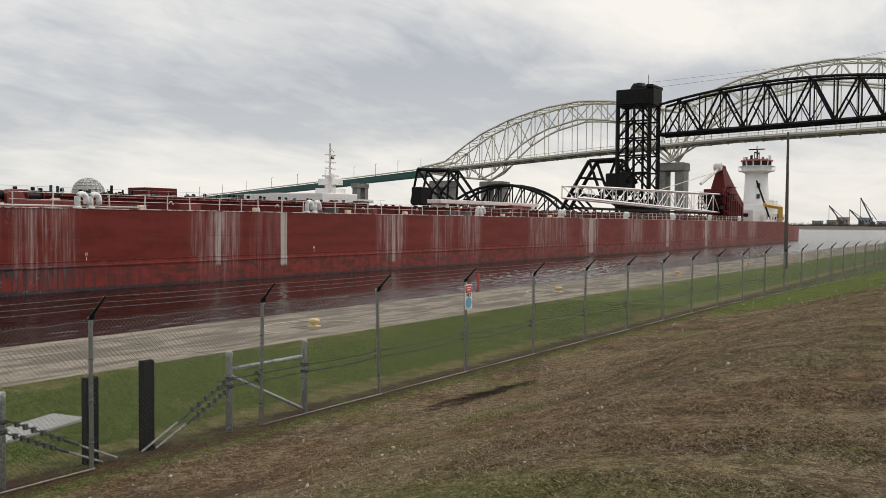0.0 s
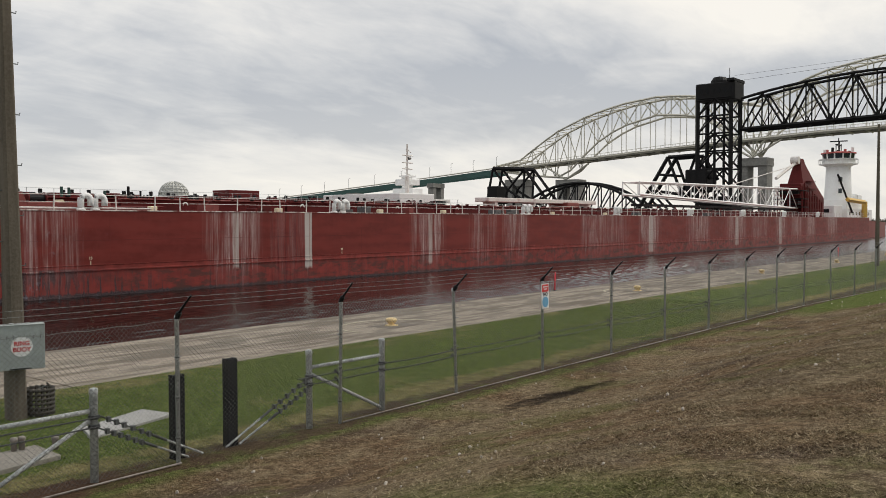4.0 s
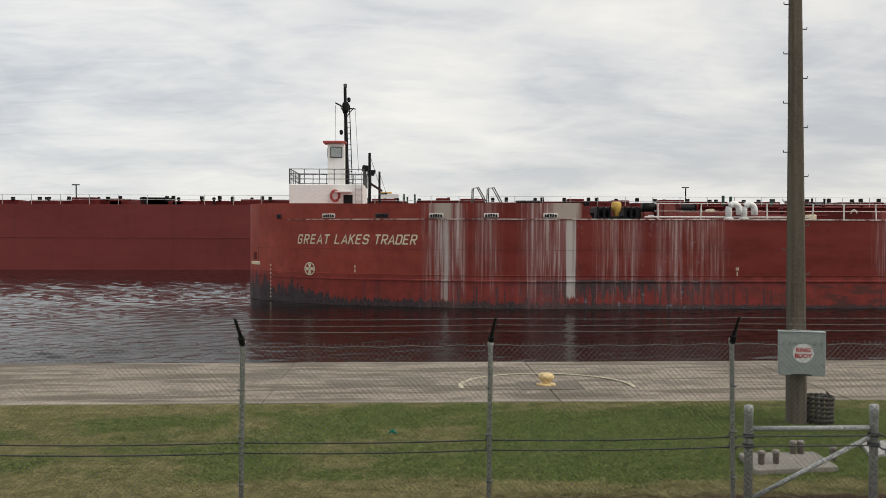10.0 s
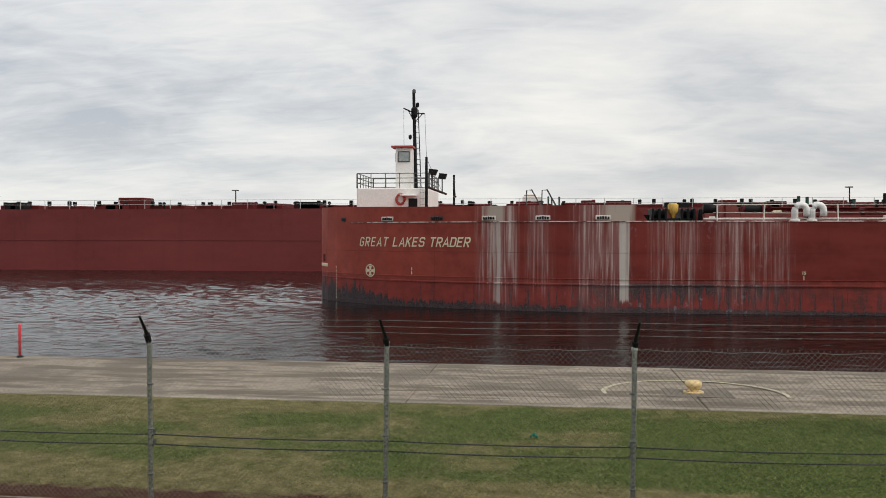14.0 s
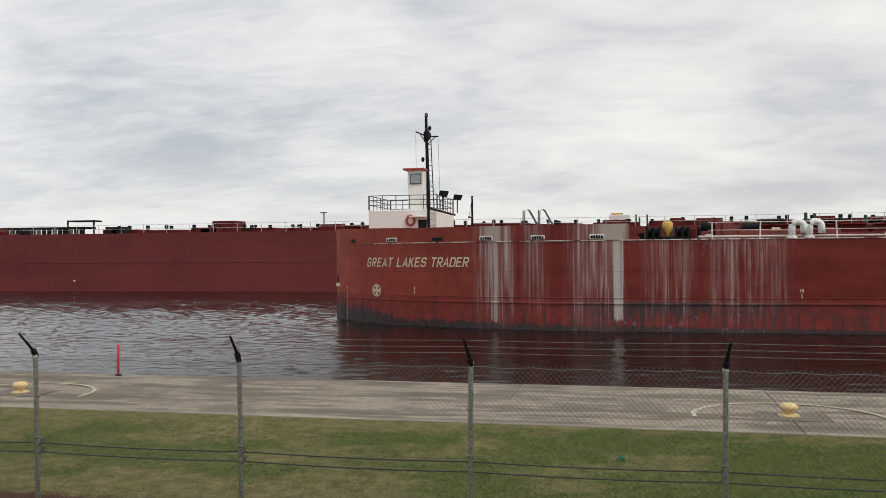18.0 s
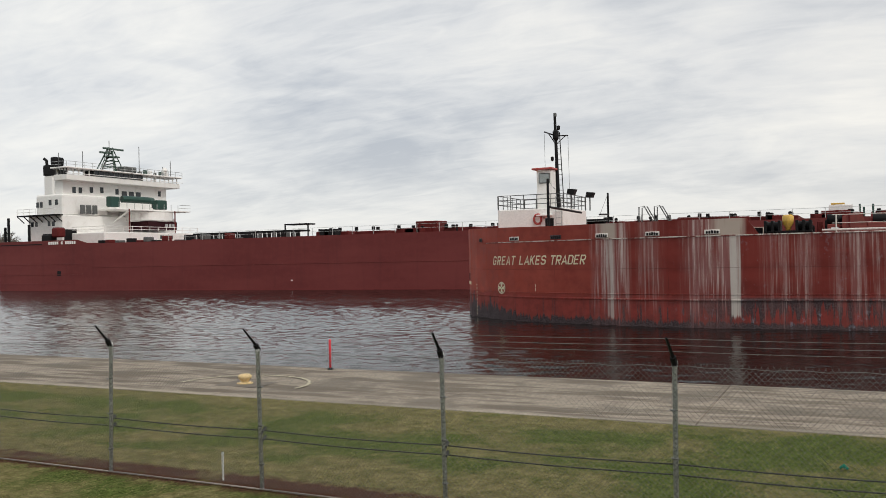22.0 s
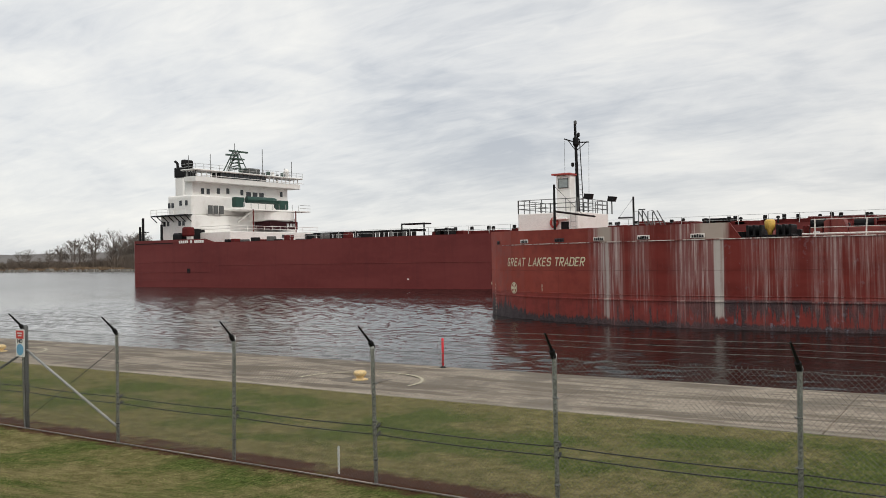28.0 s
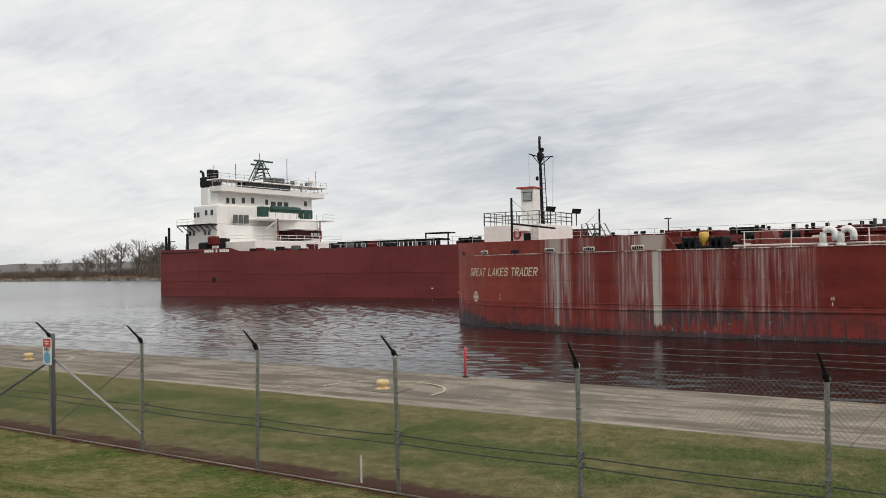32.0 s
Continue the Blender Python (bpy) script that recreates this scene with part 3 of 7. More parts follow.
def fabric(width, height=1.93, cell=0.066):
    """Woven wires that cross in diamonds, hooked into each other."""
    verts, faces = [], []
    n = int(round(width / cell))
    rows = int(height / (cell / 2))
    r = 0.0019
    base = {}
    for j in range(rows + 1):
        for i in range(n + (j + 1) % 2):
            base[i, j] = len(verts)
            x, z = (i + 0.5 * (j % 2)) * width / n, 0.05 + j * cell / 2
            y = 0.003 if j % 2 else -0.003
            verts += [(x - r, y, z), (x + r, y - r, z), (x + r, y + r, z)]
    for (i, j), a in base.items():
        for di in ((0, -1) if j % 2 == 0 else (0, 1)):
            c = base.get((i + di, j + 1))
            if c is not None:
                faces += [(a + k, a + (k + 1) % 3, c + (k + 1) % 3, c + k) for k in range(3)]
    # twisted barbs along the top edge
    for (i, j), a in base.items():
        if j == rows:
            x, y, z = verts[a + 1]
            for s in (-1, 1):
                b = len(verts)
                verts += [(x - r - 0.002, y, z), (x + r - 0.002, y, z), (x - 0.002, y + r, z), (x + 0.011 * s, y - 0.004 * s, z + 0.034)]
                faces += [(b, b + 1, b + 3), (b + 1, b + 2, b + 3), (b + 2, b, b + 3)]
    me = bpy.data.meshes.new("fabric")
    me.from_pydata(verts, [], faces)
    me.materials.append(WIRE)
    return me


def strand(width, barbs=True):
    bm = B()
    sag = 0.012
    pts = [(width * i / 6, 0, -sag * math.sin(math.pi * i / 6)) for i in range(7)]
    tube(bm, pts, 0.0023, 4)
    if barbs:
        k = 0
        x = 0.1
        while x < width:
            z = -sag * math.sin(math.pi * x / width)
            for a in (0.6, -0.6):
                tube(bm, ((x - 0.008, -0.010 * math.cos(a + k), z - 0.010), (x + 0.008, 0.010 * math.cos(a), z + 0.010)), 0.0016, 3)
            x += 0.125
            k += 1
    return bm


fence = empty("chain_link_fence", pose(0, 0, 0), "galvanized chain-link fence with barbed wire on slanted arms", "fence")
W = 3.0
post_mesh = finish("post", lathe(B(), [(0.029, -0.3), (0.029, 1.94), (0.036, 1.945), (0.036, 2.0), (0.026, 2.02)], 10), GALV, True)
arm_mesh = finish("barbed_arm", tube(tube(B(), ((0, 0, 1.97), (0, -0.06, 2.06)), 0.039, 8), ((0, -0.05, 2.05), (0, -0.30, 2.30)), 0.024, 4, 0.016), BLACK)
fab_mesh = fabric(W)
str_mesh = finish("barbed_wire", strand(W), WIRE)
top_mesh = finish("tension_wire", tube(B(), [(W * i / 16, 0, 0.010 * math.sin(i * 1.9) - 0.012 * math.sin(math.pi * i / 16)) for i in range(17)], 0.0033, 5), WIRE)
rail_mesh = finish("bottom_rail", tube(B(), ((0, 0, 0), (W, 0, 0)), 0.014, 8), RAILGALV, True)
cab_mesh = finish("cable", tube(B(), [(W * i / 6, 0, -0.02 * math.sin(math.pi * i / 6)) for i in range(7)], 0.0085, 6), CABLE, True)
clamp_mesh = finish("cable_clamp", tube(tube(B(), ((0, -0.05, -0.035), (0, 0.06, 0.035)), 0.022, 6), ((0.03, -0.06, 0), (-0.03, 0.06, 0)), 0.014, 6), CABLE)
tie_mesh = finish("wire_tie", lathe(B(), [(0.043, -0.008), (0.046, 0), (0.043, 0.008)], 8), WIRE)


def child(name, mesh, m, label=""):
    ob = new(name, mesh)
    ob.parent = fence
    ob.matrix_basis = m
    return tagged(ob, label)


for i, x in enumerate(POSTS):
    y = fence_y(x)
    lean = 0.8 * math.sin(i * 1.7)
    if x in (12.97, 16.05):
        lean = -1.8
    child("post", post_mesh, pose(x, y, 0, 0.6 * math.sin(i * 2.3), lean, 0))
    child("barbed_arm", arm_mesh, pose(x + 2.0 * math.sin(radians(lean)), y, 0, 0, 0, 6 * math.sin(i * 2.9)), "dark slanted arm for the barbed wire")
    near = -22 < x < 40
    if near:
        for z in (0.35, 0.9, 1.45):
            child("wire_tie", tie_mesh, pose(x, y, z))
    if not (4.3 < x < 9.7):
        for z in (0.82, 0.70):
            child("cable_clamp", clamp_mesh, pose(x, y + 0.05, z))
    if i + 1 == len(POSTS):
        break
    x1 = POSTS[i + 1]
    y1 = fence_y(x1)
    s = math.hypot(x1 - x, y1 - y) / W
    turn = math.degrees(math.atan2(y1 - y, x1 - x))

    def span(name, mesh, dy, z, label=""):
        ob = child(name, mesh, pose(x, y + dy, z, 0, 0, turn) @ Matrix.Diagonal((s, 1, 1, 1)), label)
        return ob

    span("fabric", fab_mesh, -0.042, 0, "woven galvanized wire mesh")
    span("tension_wire", top_mesh, -0.042, 1.955)
    for k, (dy, z) in enumerate(((-0.13, 2.13), (-0.21, 2.21), (-0.29, 2.29))):
        span("barbed_wire", str_mesh, dy, z)
    if x != 6.83:
        span("bottom_rail", rail_mesh, -0.07, 0.016, "pale galvanized bottom rail")
    if not (3.5 < x < 11.0):
        for z in (0.82, 0.70):
            span("cable", cab_mesh, 0.06, z, "dark steel security cable")

# the bracing at the corner post with its sign
child("corner_post", finish("corner_post", lathe(B(), [(0.05, -0.3), (0.05, 2.02), (0.03, 2.05)], 12), GALV_DARK, True), pose(-16.5, 10.03, 0))
child("brace", finish("brace", tube(B(), ((-16.45, 10.02, 1.55), (-13.62, 10.02, 0.28)), 0.024, 8), GALV, True), pose(0, 0, 0), "pale diagonal brace pipe")
child("brace", finish("brace", tube(B(), ((-16.55, 10.02, 1.50), (-19.4, 10.02, 0.28)), 0.024, 8), GALV_DARK, True), pose(0, 0, 0), "dark diagonal brace pipe")
child("truss_rod", finish("truss_rod", tube(B(), ((-16.45, 10.04, 0.2), (-13.62, 10.04, 1.75)), 0.006, 5), CABLE), pose(0, 0, 0))

SIGNWHITE = plain("sign_white", (0.70, 0.71, 0.70), 0.4, 0, 20, 4, 0.12, 0.0)
SIGNRED = plain("sign_red", (0.55, 0.035, 0.03), 0.4, 0, 20, 4, 0.15, 0.0)
SIGNBLUE = plain("sign_blue", (0.14, 0.36, 0.55), 0.4, 0, 20, 4, 0.15, 0.0)
SIGNGREY = plain("sign_ink", (0.05, 0.05, 0.05), 0.5, 0, 20, 4, 0.15, 0.0)


def letters(text, size, material, name, parent=None, shear=0.0, extrude=0.004, label="", bold=0.0):
    cu = bpy.data.curves.new(name, "FONT")
    cu.body, cu.size, cu.extrude, cu.shear, cu.offset = text, size, extrude, shear, bold
    cu.align_x, cu.align_y = "CENTER", "CENTER"
    tmp = new("lettering", cu)
    me = bpy.data.meshes.new_from_object(tmp.evaluated_get(bpy.context.evaluated_depsgraph_get()))
    bpy.data.objects.remove(tmp)
    me.materials.clear()
    me.materials.append(material)
    ob = new(name, me)
    ob.parent = parent
    return tagged(ob, label)


def fence_sign():
    ob = empty("warning_sign", pose(0, 0, 0), "small white fence sign with red and blue panels", "sign", "fence signs")
    part("board", bevel(box(B(), -0.15, 0.15, -0.004, 0.004, -0.27, 0.27), 0.002), SIGNWHITE, ob)
    part("red_panel", box(B(), -0.125, 0.125, -0.010, -0.004, 0.09, 0.25), SIGNRED, ob, "red heading panel")
    part("blue_panel", tube(B(), ((0, -0.010, -0.13), (0, -0.004, -0.13)), 0.115, 20), SIGNBLUE, ob, "round pale blue panel")
    for z, w in ((0.20, 0.085), (0.15, 0.06)):
        part("line_of_writing", box(B(), -w, w, -0.014, -0.010, z - 0.012, z + 0.012), SIGNWHITE, ob)
    t = letters("NO", 0.11, SIGNGREY, "word", ob, extrude=0.002, bold=0.003)
    t.matrix_basis = pose(0, -0.008, 0.035, 90, 0, 0)
    return ob


sg = fence_sign()
sg.matrix_basis = pose(-16.5, 9.915, 1.70)
copy_thing(sg, pose(15.98, 10.02, 1.66, 0, -1.5, 0))
copy_thing(sg, pose(47.2, fence_y(47.2) - 0.09, 1.62))


# ---- bracing pipes, black posts and cable anchors behind the fence ----
def pipe_frame(xa, xb, y, high, low_first):
    ob = empty("pipe_frame", pose(0, 0, 0), "galvanized pipe frame that anchors the security cables", "pipe frame", "cable anchor frames")
    for x in (xa, xb):
        part("upright", lathe(B(), [(0.052, -0.3), (0.052, high), (0.056, high + 0.005), (0.056, high + 0.06), (0.048, high + 0.08), (0.02, high + 0.09)], 14, (x, y, 0)), GALV, ob, smooth=True)
        for z in (0.70, 0.82):
            part("clamp", lathe(B(), [(0.070, z - 0.025), (0.072, z), (0.070, z + 0.025)], 12, (x, y, 0)), CABLE, ob)
    part("top_rail", tube(B(), ((xa + 0.06, y, high - 0.20), (xb - 0.06, y, high - 0.20)), 0.030, 10), GALV, ob, smooth=True)
    a, b = ((xa + 0.06, y, 0.06), (xb - 0.06, y, high - 0.32)) if low_first else ((xa + 0.06, y, high - 0.32), (xb - 0.06, y, 0.06))
    part("diagonal", tube(B(), (a, b), 0.028, 10), GALV, ob, smooth=True)
    for z in (0.70, 0.82):
        part("cable", tube(B(), ((xa - 0.3, y - 0.07, z), (xb + 0.05, y - 0.07, z)), 0.010, 6), CABLE, ob)
    return ob


pipe_frame(4.14, 5.69, 10.25, 1.10, True)
pipe_frame(9.33, 11.03, 10.25, 1.16, False)
for z in (0.82, 0.70):
    child("cable", finish("cable", tube(B(), [(11.0 + 2.0 * i / 6, 10.18, z - 0.02 * math.sin(math.pi * i / 6)) for i in range(7)], 0.010, 6), CABLE, True), pose(0, 0, 0), "dark steel security cable")


def black_post(x, y, h):
    ob = empty("steel_post", pose(x, y, 0), "black painted steel channel post set in the ground", "post", "black anchor posts")
    bm = box(B(), -0.07, 0.07, -0.012, 0.012, -0.3, h)
    part("web", bm, BLACK, ob)
    for s in (-1, 1):
        part("flange", bevel(box(B(), s * 0.078 - 0.01, s * 0.078 + 0.01, -0.06, 0.06, -0.3, h), 0.003), BLACK, ob)
    part("front_plate", bevel(box(B(), -0.085, 0.085, -0.072, -0.06, -0.3, h - 0.01), 0.003), BLACK, ob)
    return ob


black_post(7.0, 10.40, 1.16)
black_post(7.89, 10.38, 1.28)


def cable_anchor(p, q):
    """A cable that runs down to the ground through clips and a turnbuckle."""
    p, q = Vector(p), Vector(q)
    ob = empty("cable_anchor", pose(0, 0, 0), "steel cable with clips and turnbuckle running down to a ground anchor", "cable", "cable anchors")
    part("cable", tube(B(), (p, q), 0.010, 6), CABLE, ob)
    d = (q - p).normalized()
    n = (q - p).length
    bm = tube(B(), (p + d * n * 0.48, p + d * n * 0.50, p + d * n * 0.60, p + d * n * 0.62), 0.02, 8)
    part("turnbuckle", bm, GALV_DARK, ob, "grey turnbuckle")
    part("rod", tube(B(), (p + d * n * 0.60, q), 0.016, 6), GALV, ob, "galvanized anchor rod")
    for f in (0.08, 0.15, 0.22, 0.30, 0.38, 0.45):
        c = p + d * n * f
        part("cable_clip", box(B(), c.x - 0.02, c.x + 0.02, c.y - 0.03, c.y + 0.03, c.z - 0.035, c.z + 0.035), GALV_DARK, ob)
    return ob


for dz in (0, 0.16):
    cable_anchor((5.72, 10.17, 0.84 - dz), (7.35 - dz * 1.5, 10.30, 0.0))
    cable_anchor((9.30, 10.17, 0.84 - dz), (7.75 + dz * 1.5, 10.30, 0.0))


# ---- light poles, life-ring box, basket, pads ----
def pole_material():
    q = Nodes("pole_concrete")
    a = q.noise(1.0, 5, 0.6, q.map((6, 6, 0.5)))
    b = q.noise(25, 4, 0.6)
    col = q.mix(q.range(a, 0.3, 0.7), (0.070, 0.058, 0.044), (0.125, 0.105, 0.082))
    col = q.mix(q.range(b, 0.3, 0.7, 0, 0.35), col, (0.17, 0.15, 0.12))
    return q.done(col, 0.9, 0, b, 0.4, 0.01, 0.2)


POLE = pole_material()


def light_pole():
    ob = empty("utility_pole", pose(0, 0, 0), "tall tapered weathered pole with climbing pegs beside the quay", "pole", "quay poles")
    bm = B()
    rings = []
    for z, w in ((-0.3, 0.150), (2.0, 0.134), (5.0, 0.108), (10.2, 0.072)):
        c = w * 0.35
        rings.append([bm.verts.new((x, y, z)) for x, y in ((-w + c, -w), (w - c, -w), (w, -w + c), (w, w - c), (w - c, w), (-w + c, w), (-w, w - c), (-w, -w + c))])
    for s, t in zip(rings, rings[1:]):
        for k in range(8):
            bm.faces.new((s[k], s[(k + 1) % 8], t[(k + 1) % 8], t[k]))
    bm.faces.new(rings[-1])
    part("shaft", bm, POLE, ob)
    for k in range(19):
        z = 2.55 + 0.42 * k
        if z > 9.9:
            break
        s = -1 if k % 2 else 1
        w = 0.134 - 0.0076 * (z - 2)
        part("climbing_peg", tube(B(), ((s * w * 0.9, 0, z), (s * (w + 0.10), 0, z), (s * (w + 0.105), 0, z + 0.035)), 0.010, 6), GALV_DARK, ob)
    return ob


pl = light_pole()
pl.matrix_basis = pose(6.74, 14.62, 0, 0, -0.75, 0)
copy_thing(pl, pose(68.2, 14.7, 0, 0, 0, 3))

BOXGREY = plain("grey_enamel", (0.29, 0.32, 0.31), 0.45, 0.0, 14, 2.5, 0.2, 0.05)
rb = empty("life_ring_box", pose(6.70, 14.38, 1.22, 0, 0, -18), "grey metal life-ring box with a round label on a pole", "box")
part("cabinet", bevel(box(B(), -0.365, 0.365, -0.11, 0.08, -0.365, 0.365), 0.012), BOXGREY, rb)
part("lid", bevel(box(B(), -0.37, 0.37, -0.128, -0.112, -0.36, 0.37), 0.006), BOXGREY, rb)
part("drip_rail", bevel(box(B(), -0.375, 0.375, -0.14, 0.08, 0.367, 0.382), 0.004), BOXGREY, rb)
for x in (-0.12, 0.0, 0.12):
    part("hinge", tube(B(), ((x - 0.035, -0.05, 0.39), (x + 0.035, -0.05, 0.39)), 0.014, 8), GALV, rb)
part("latch", box(B(), -0.16, 0.16, -0.14, -0.127, -0.355, -0.335), BLACK, rb)
for k in range(7):
    part("slot", box(B(), -0.30 + 0.10 * k - 0.006, -0.30 + 0.10 * k + 0.006, -0.1315, -0.128, 0.14, 0.20), GALV_DARK, rb)
part("round_label", tube(B(), ((0.02, -0.1325, 0.02), (0.02, -0.128, 0.02)), 0.165, 28), SIGNWHITE, rb, "round white label with red words")
t = letters("RING\nBUOY", 0.10, SIGNRED, "words", rb, extrude=0.0015, bold=0.003)
t.matrix_basis = pose(0.02, -0.135, 0.02, 90, 0, 0)
part("bracket", box(B(), -0.12, 0.12, 0.08, 0.2, -0.3, 0.3), GALV_DARK, rb)

BASKET = plain("rope_brown", (0.045, 0.038, 0.030), 0.85, 0, 30, 5, 0.5, 0.4)
bk = empty("cable_reel_basket", pose(7.14, 14.62, 0.0), "dark woven round basket on the grass beside a pole", "basket")
part("bottom", lathe(B(), [(0.21, 0.0), (0.21, 0.02)], 16), BASKET, bk)
for k in range(6):
    bm = B()
    pts = [(0.225 * math.cos(a), 0.225 * math.sin(a), 0.05 + 0.075 * k) for a in [2 * math.pi * i / 20 for i in range(21)]]
    tube(bm, pts, 0.026, 6)
    part("hoop", bm, BASKET, bk, smooth=True)
for k in range(14):
    a = 2 * math.pi * k / 14
    part("stave", box(B(), 0.212 * math.cos(a) - 0.022, 0.212 * math.cos(a) + 0.022, 0.212 * math.sin(a) - 0.022, 0.212 * math.sin(a) + 0.022, 0.0, 0.46), BASKET, bk)
part("rope", tube(B(), ((0.06, -0.19, 0.42), (0.07, -0.22, 0.5), (0.02, -0.22, 0.56)), 0.018, 6), BASKET, bk)
part("handle", tube(B(), ((-0.1, -0.18, 0.47), (0, -0.19, 0.5), (0.1, -0.18, 0.47)), 0.012, 6), GALV_DARK, bk)

SLABPALE = plain("pale_concrete", (0.33, 0.325, 0.31), 0.85, 0, 20, 1.2, 0.25, 0.3, dirt=(0.2, 0.19, 0.17))
SLABWORN = plain("worn_concrete", (0.24, 0.22, 0.19), 0.9, 0, 16, 1.6, 0.5, 0.5, 0.02, dirt=(0.10, 0.085, 0.065))
bm = B()
extrude_plan(bm, [(6.75, 12.25), (8.5, 12.72), (8.35, 13.45), (7.0, 12.98)][::1], -0.1, 0.035)
bevel(bm, 0.01)
solid("manhole_slab", bm, SLABPALE, "pale flat concrete cover slab in the lawn", "slab")
vp = empty("vent_pad", pose(0, 0, 0), "worn concrete pad with short capped vent pipes in the lawn", "vent pad")
bm = extrude_plan(B(), [(4.72, 11.45), (5.95, 11.60), (6.0, 12.42), (4.85, 12.38)], -0.1, 0.055)
bevel(bm, 0.02, 2)
part("pad", bm, SLABWORN, vp)
for x, y in ((4.93, 11.75), (5.15, 11.78), (5.63, 12.30), (5.74, 12.30), (6.05, 11.95)):
    bm = lathe(B(), [(0.042, 0.05), (0.042, 0.19), (0.052, 0.195), (0.052, 0.23), (0.04, 0.245)], 14, (x, y, 0))
    part("vent_pipe", bm, RAILGALV, vp, smooth=True)
st = solid("marker_stake", box(B(), -8.58, -8.556, 10.20, 10.224, -0.2, 0.41), SIGNWHITE, "thin white wooden stake in the grass", "stake")
tagged(new("litter", finish("litter", tube(tube(B(), ((-0.06, 0, 0.03), (0, 0.03, 0.07), (0.05, 0, 0.02)), 0.022, 5), ((0, -0.03, 0.05), (0.02, 0.04, 0.04)), 0.025, 5), plain("green_rag", (0.0, 0.16, 0.10), 0.7))), "crumpled green scrap on the lawn", "litter").matrix_basis = pose(-0.21, 13.89, 0.0)


# ---- the near vessel: a long red barge pushed by a tug ----
# its own space: x runs aft from the bow, y across from the near side, z up from the waterline
DECK, BULWARK, BEAM = 5.13, 6.05, 23.8
BOW = [(2.0, 11.9), (2.05, 10.2), (2.45, 8.8), (3.15, 7.45), (4.05, 6.45), (5.1, 5.5), (6.35, 4.5), (7.8, 3.6), (9.5, 2.85), (11.3, 2.15), (13.2, 1.5), (15.2, 0.95), (17.5, 0.45), (20.0, 0.12), (22.5, 0.0)]


def bow_y(x):
    for (a, ya), (b, yb) in zip(BOW[1:], BOW[2:]):
        if a <= x <= b:
            return ya + (yb - ya) * (x - a) / (b - a)
    return 0.0


def hull_material():
    q = Nodes("barge_hull")
    x, y, z = q.xyz()
    big, mid, fine = q.noise(0.25, 4, 0.6), q.noise(1.6, 5, 0.6), q.noise(14, 4, 0.6)
    plate = q.noise(0.8, 2, 0.5, q.map((0.3, 0.3, 1.6)))
    red = q.mix(q.range(plate, 0.35, 0.65), (0.128, 0.017, 0.013), (0.176, 0.025, 0.019))
    red = q.mix(q.range(mid, 0.35, 0.7, 0, 0.4), red, (0.19, 0.038, 0.030))
    # more orange red round the bow, its stronger light painted into the colour
    red = q.mix(q.m("MULTIPLY", q.range(x, 4.0, 20.0, 0.95, 0.0), q.range(mid, 0.25, 0.65, 0.6, 1.0)), red, q.mix(q.range(big, 0.35, 0.65), (0.32, 0.056, 0.037), (0.42, 0.088, 0.060)))
    # the scraped belt below the rubbing strake
    edge = q.m("ADD", z, q.m("MULTIPLY", q.m("SUBTRACT", mid, 0.5), 0.5))
    red = q.mix(q.range(edge, 1.75, 1.9, 0.75, 0), red, q.mix(q.range(mid, 0.4, 0.6), (0.27, 0.046, 0.038), (0.19, 0.036, 0.030)))
    drip = q.noise(1.0, 6, 0.7, q.map((1.5, 1.5, 0.30)))
    runs = q.noise(1.0, 5, 0.7, q.map((3.2, 3.2, 0.16), loc=(4, 0, 0)))
    dark_x = q.m("MULTIPLY", q.range(x, 17.0, 22.0), q.range(x, 29.0, 34.0, 1, 0))
    # blue-black scrapes under the strake that end in drips
    tail = q.m("SUBTRACT", z, q.m("SUBTRACT", 1.5, q.m("MULTIPLY", q.range(runs, 0.38, 0.62, 0, 1, False), 1.5)))
    dark = q.m("MULTIPLY", q.m("MULTIPLY", q.range(drip, 0.34, 0.52, 0.15, 0.95), dark_x), q.m("MULTIPLY", q.range(z, 1.58, 1.8, 0.95, 0), q.range(tail, -0.08, 0.15)))
    thin = q.noise(1.0, 5, 0.7, q.map((2.6, 2.6, 0.2), loc=(11, 0, 3)))
    side = q.m("MULTIPLY", q.range(x, 12.0, 16.0), q.range(x, 33.0, 38.0, 1, 0.25))
    dark = q.m("MAXIMUM", dark, q.m("MULTIPLY", q.m("MULTIPLY", q.range(thin, 0.52, 0.58, 0, 0.85), q.range(z, 0.9, 1.5, 1, 0)), side))
    stem = q.m("MULTIPLY", q.range(x, 3.0, 8.5, 1.45, 0.42, False), q.range(x, 12, 40, 1, 0.45))
    reach = q.m("MULTIPLY", stem, q.range(runs, 0.34, 0.64, 0.35, 1.5, False))
    dark = q.m("MAXIMUM", dark, q.range(q.m("SUBTRACT", z, reach), -0.10, 0.08, 0.95, 0.0))
    dark = q.m("MAXIMUM", dark, q.range(q.m("ADD", z, q.m("MULTIPLY", q.m("SUBTRACT", mid, 0.5), 0.3)), 0.08, 0.2, 0.9, 0))
    dark = q.m("MAXIMUM", dark, q.m("MULTIPLY", q.m("MULTIPLY", q.range(runs, 0.54, 0.66), q.range(z, 1.3, 1.8, 1, 0)), 0.55))
    red = q.mix(dark, red, q.mix(q.range(fine, 0.4, 0.65), (0.024, 0.022, 0.026), (0.085, 0.075, 0.080)))
    smear = q.m("MULTIPLY", q.m("MULTIPLY", dark_x, q.range(q.noise(2.2, 5, 0.7, q.map((1, 1, 0.7), loc=(9, 2, 0))), 0.60, 0.68)), q.range(z, 0.5, 1.7, 1, 0.3))
    red = q.mix(q.m("MULTIPLY", smear, 0.6), red, (0.22, 0.25, 0.30))
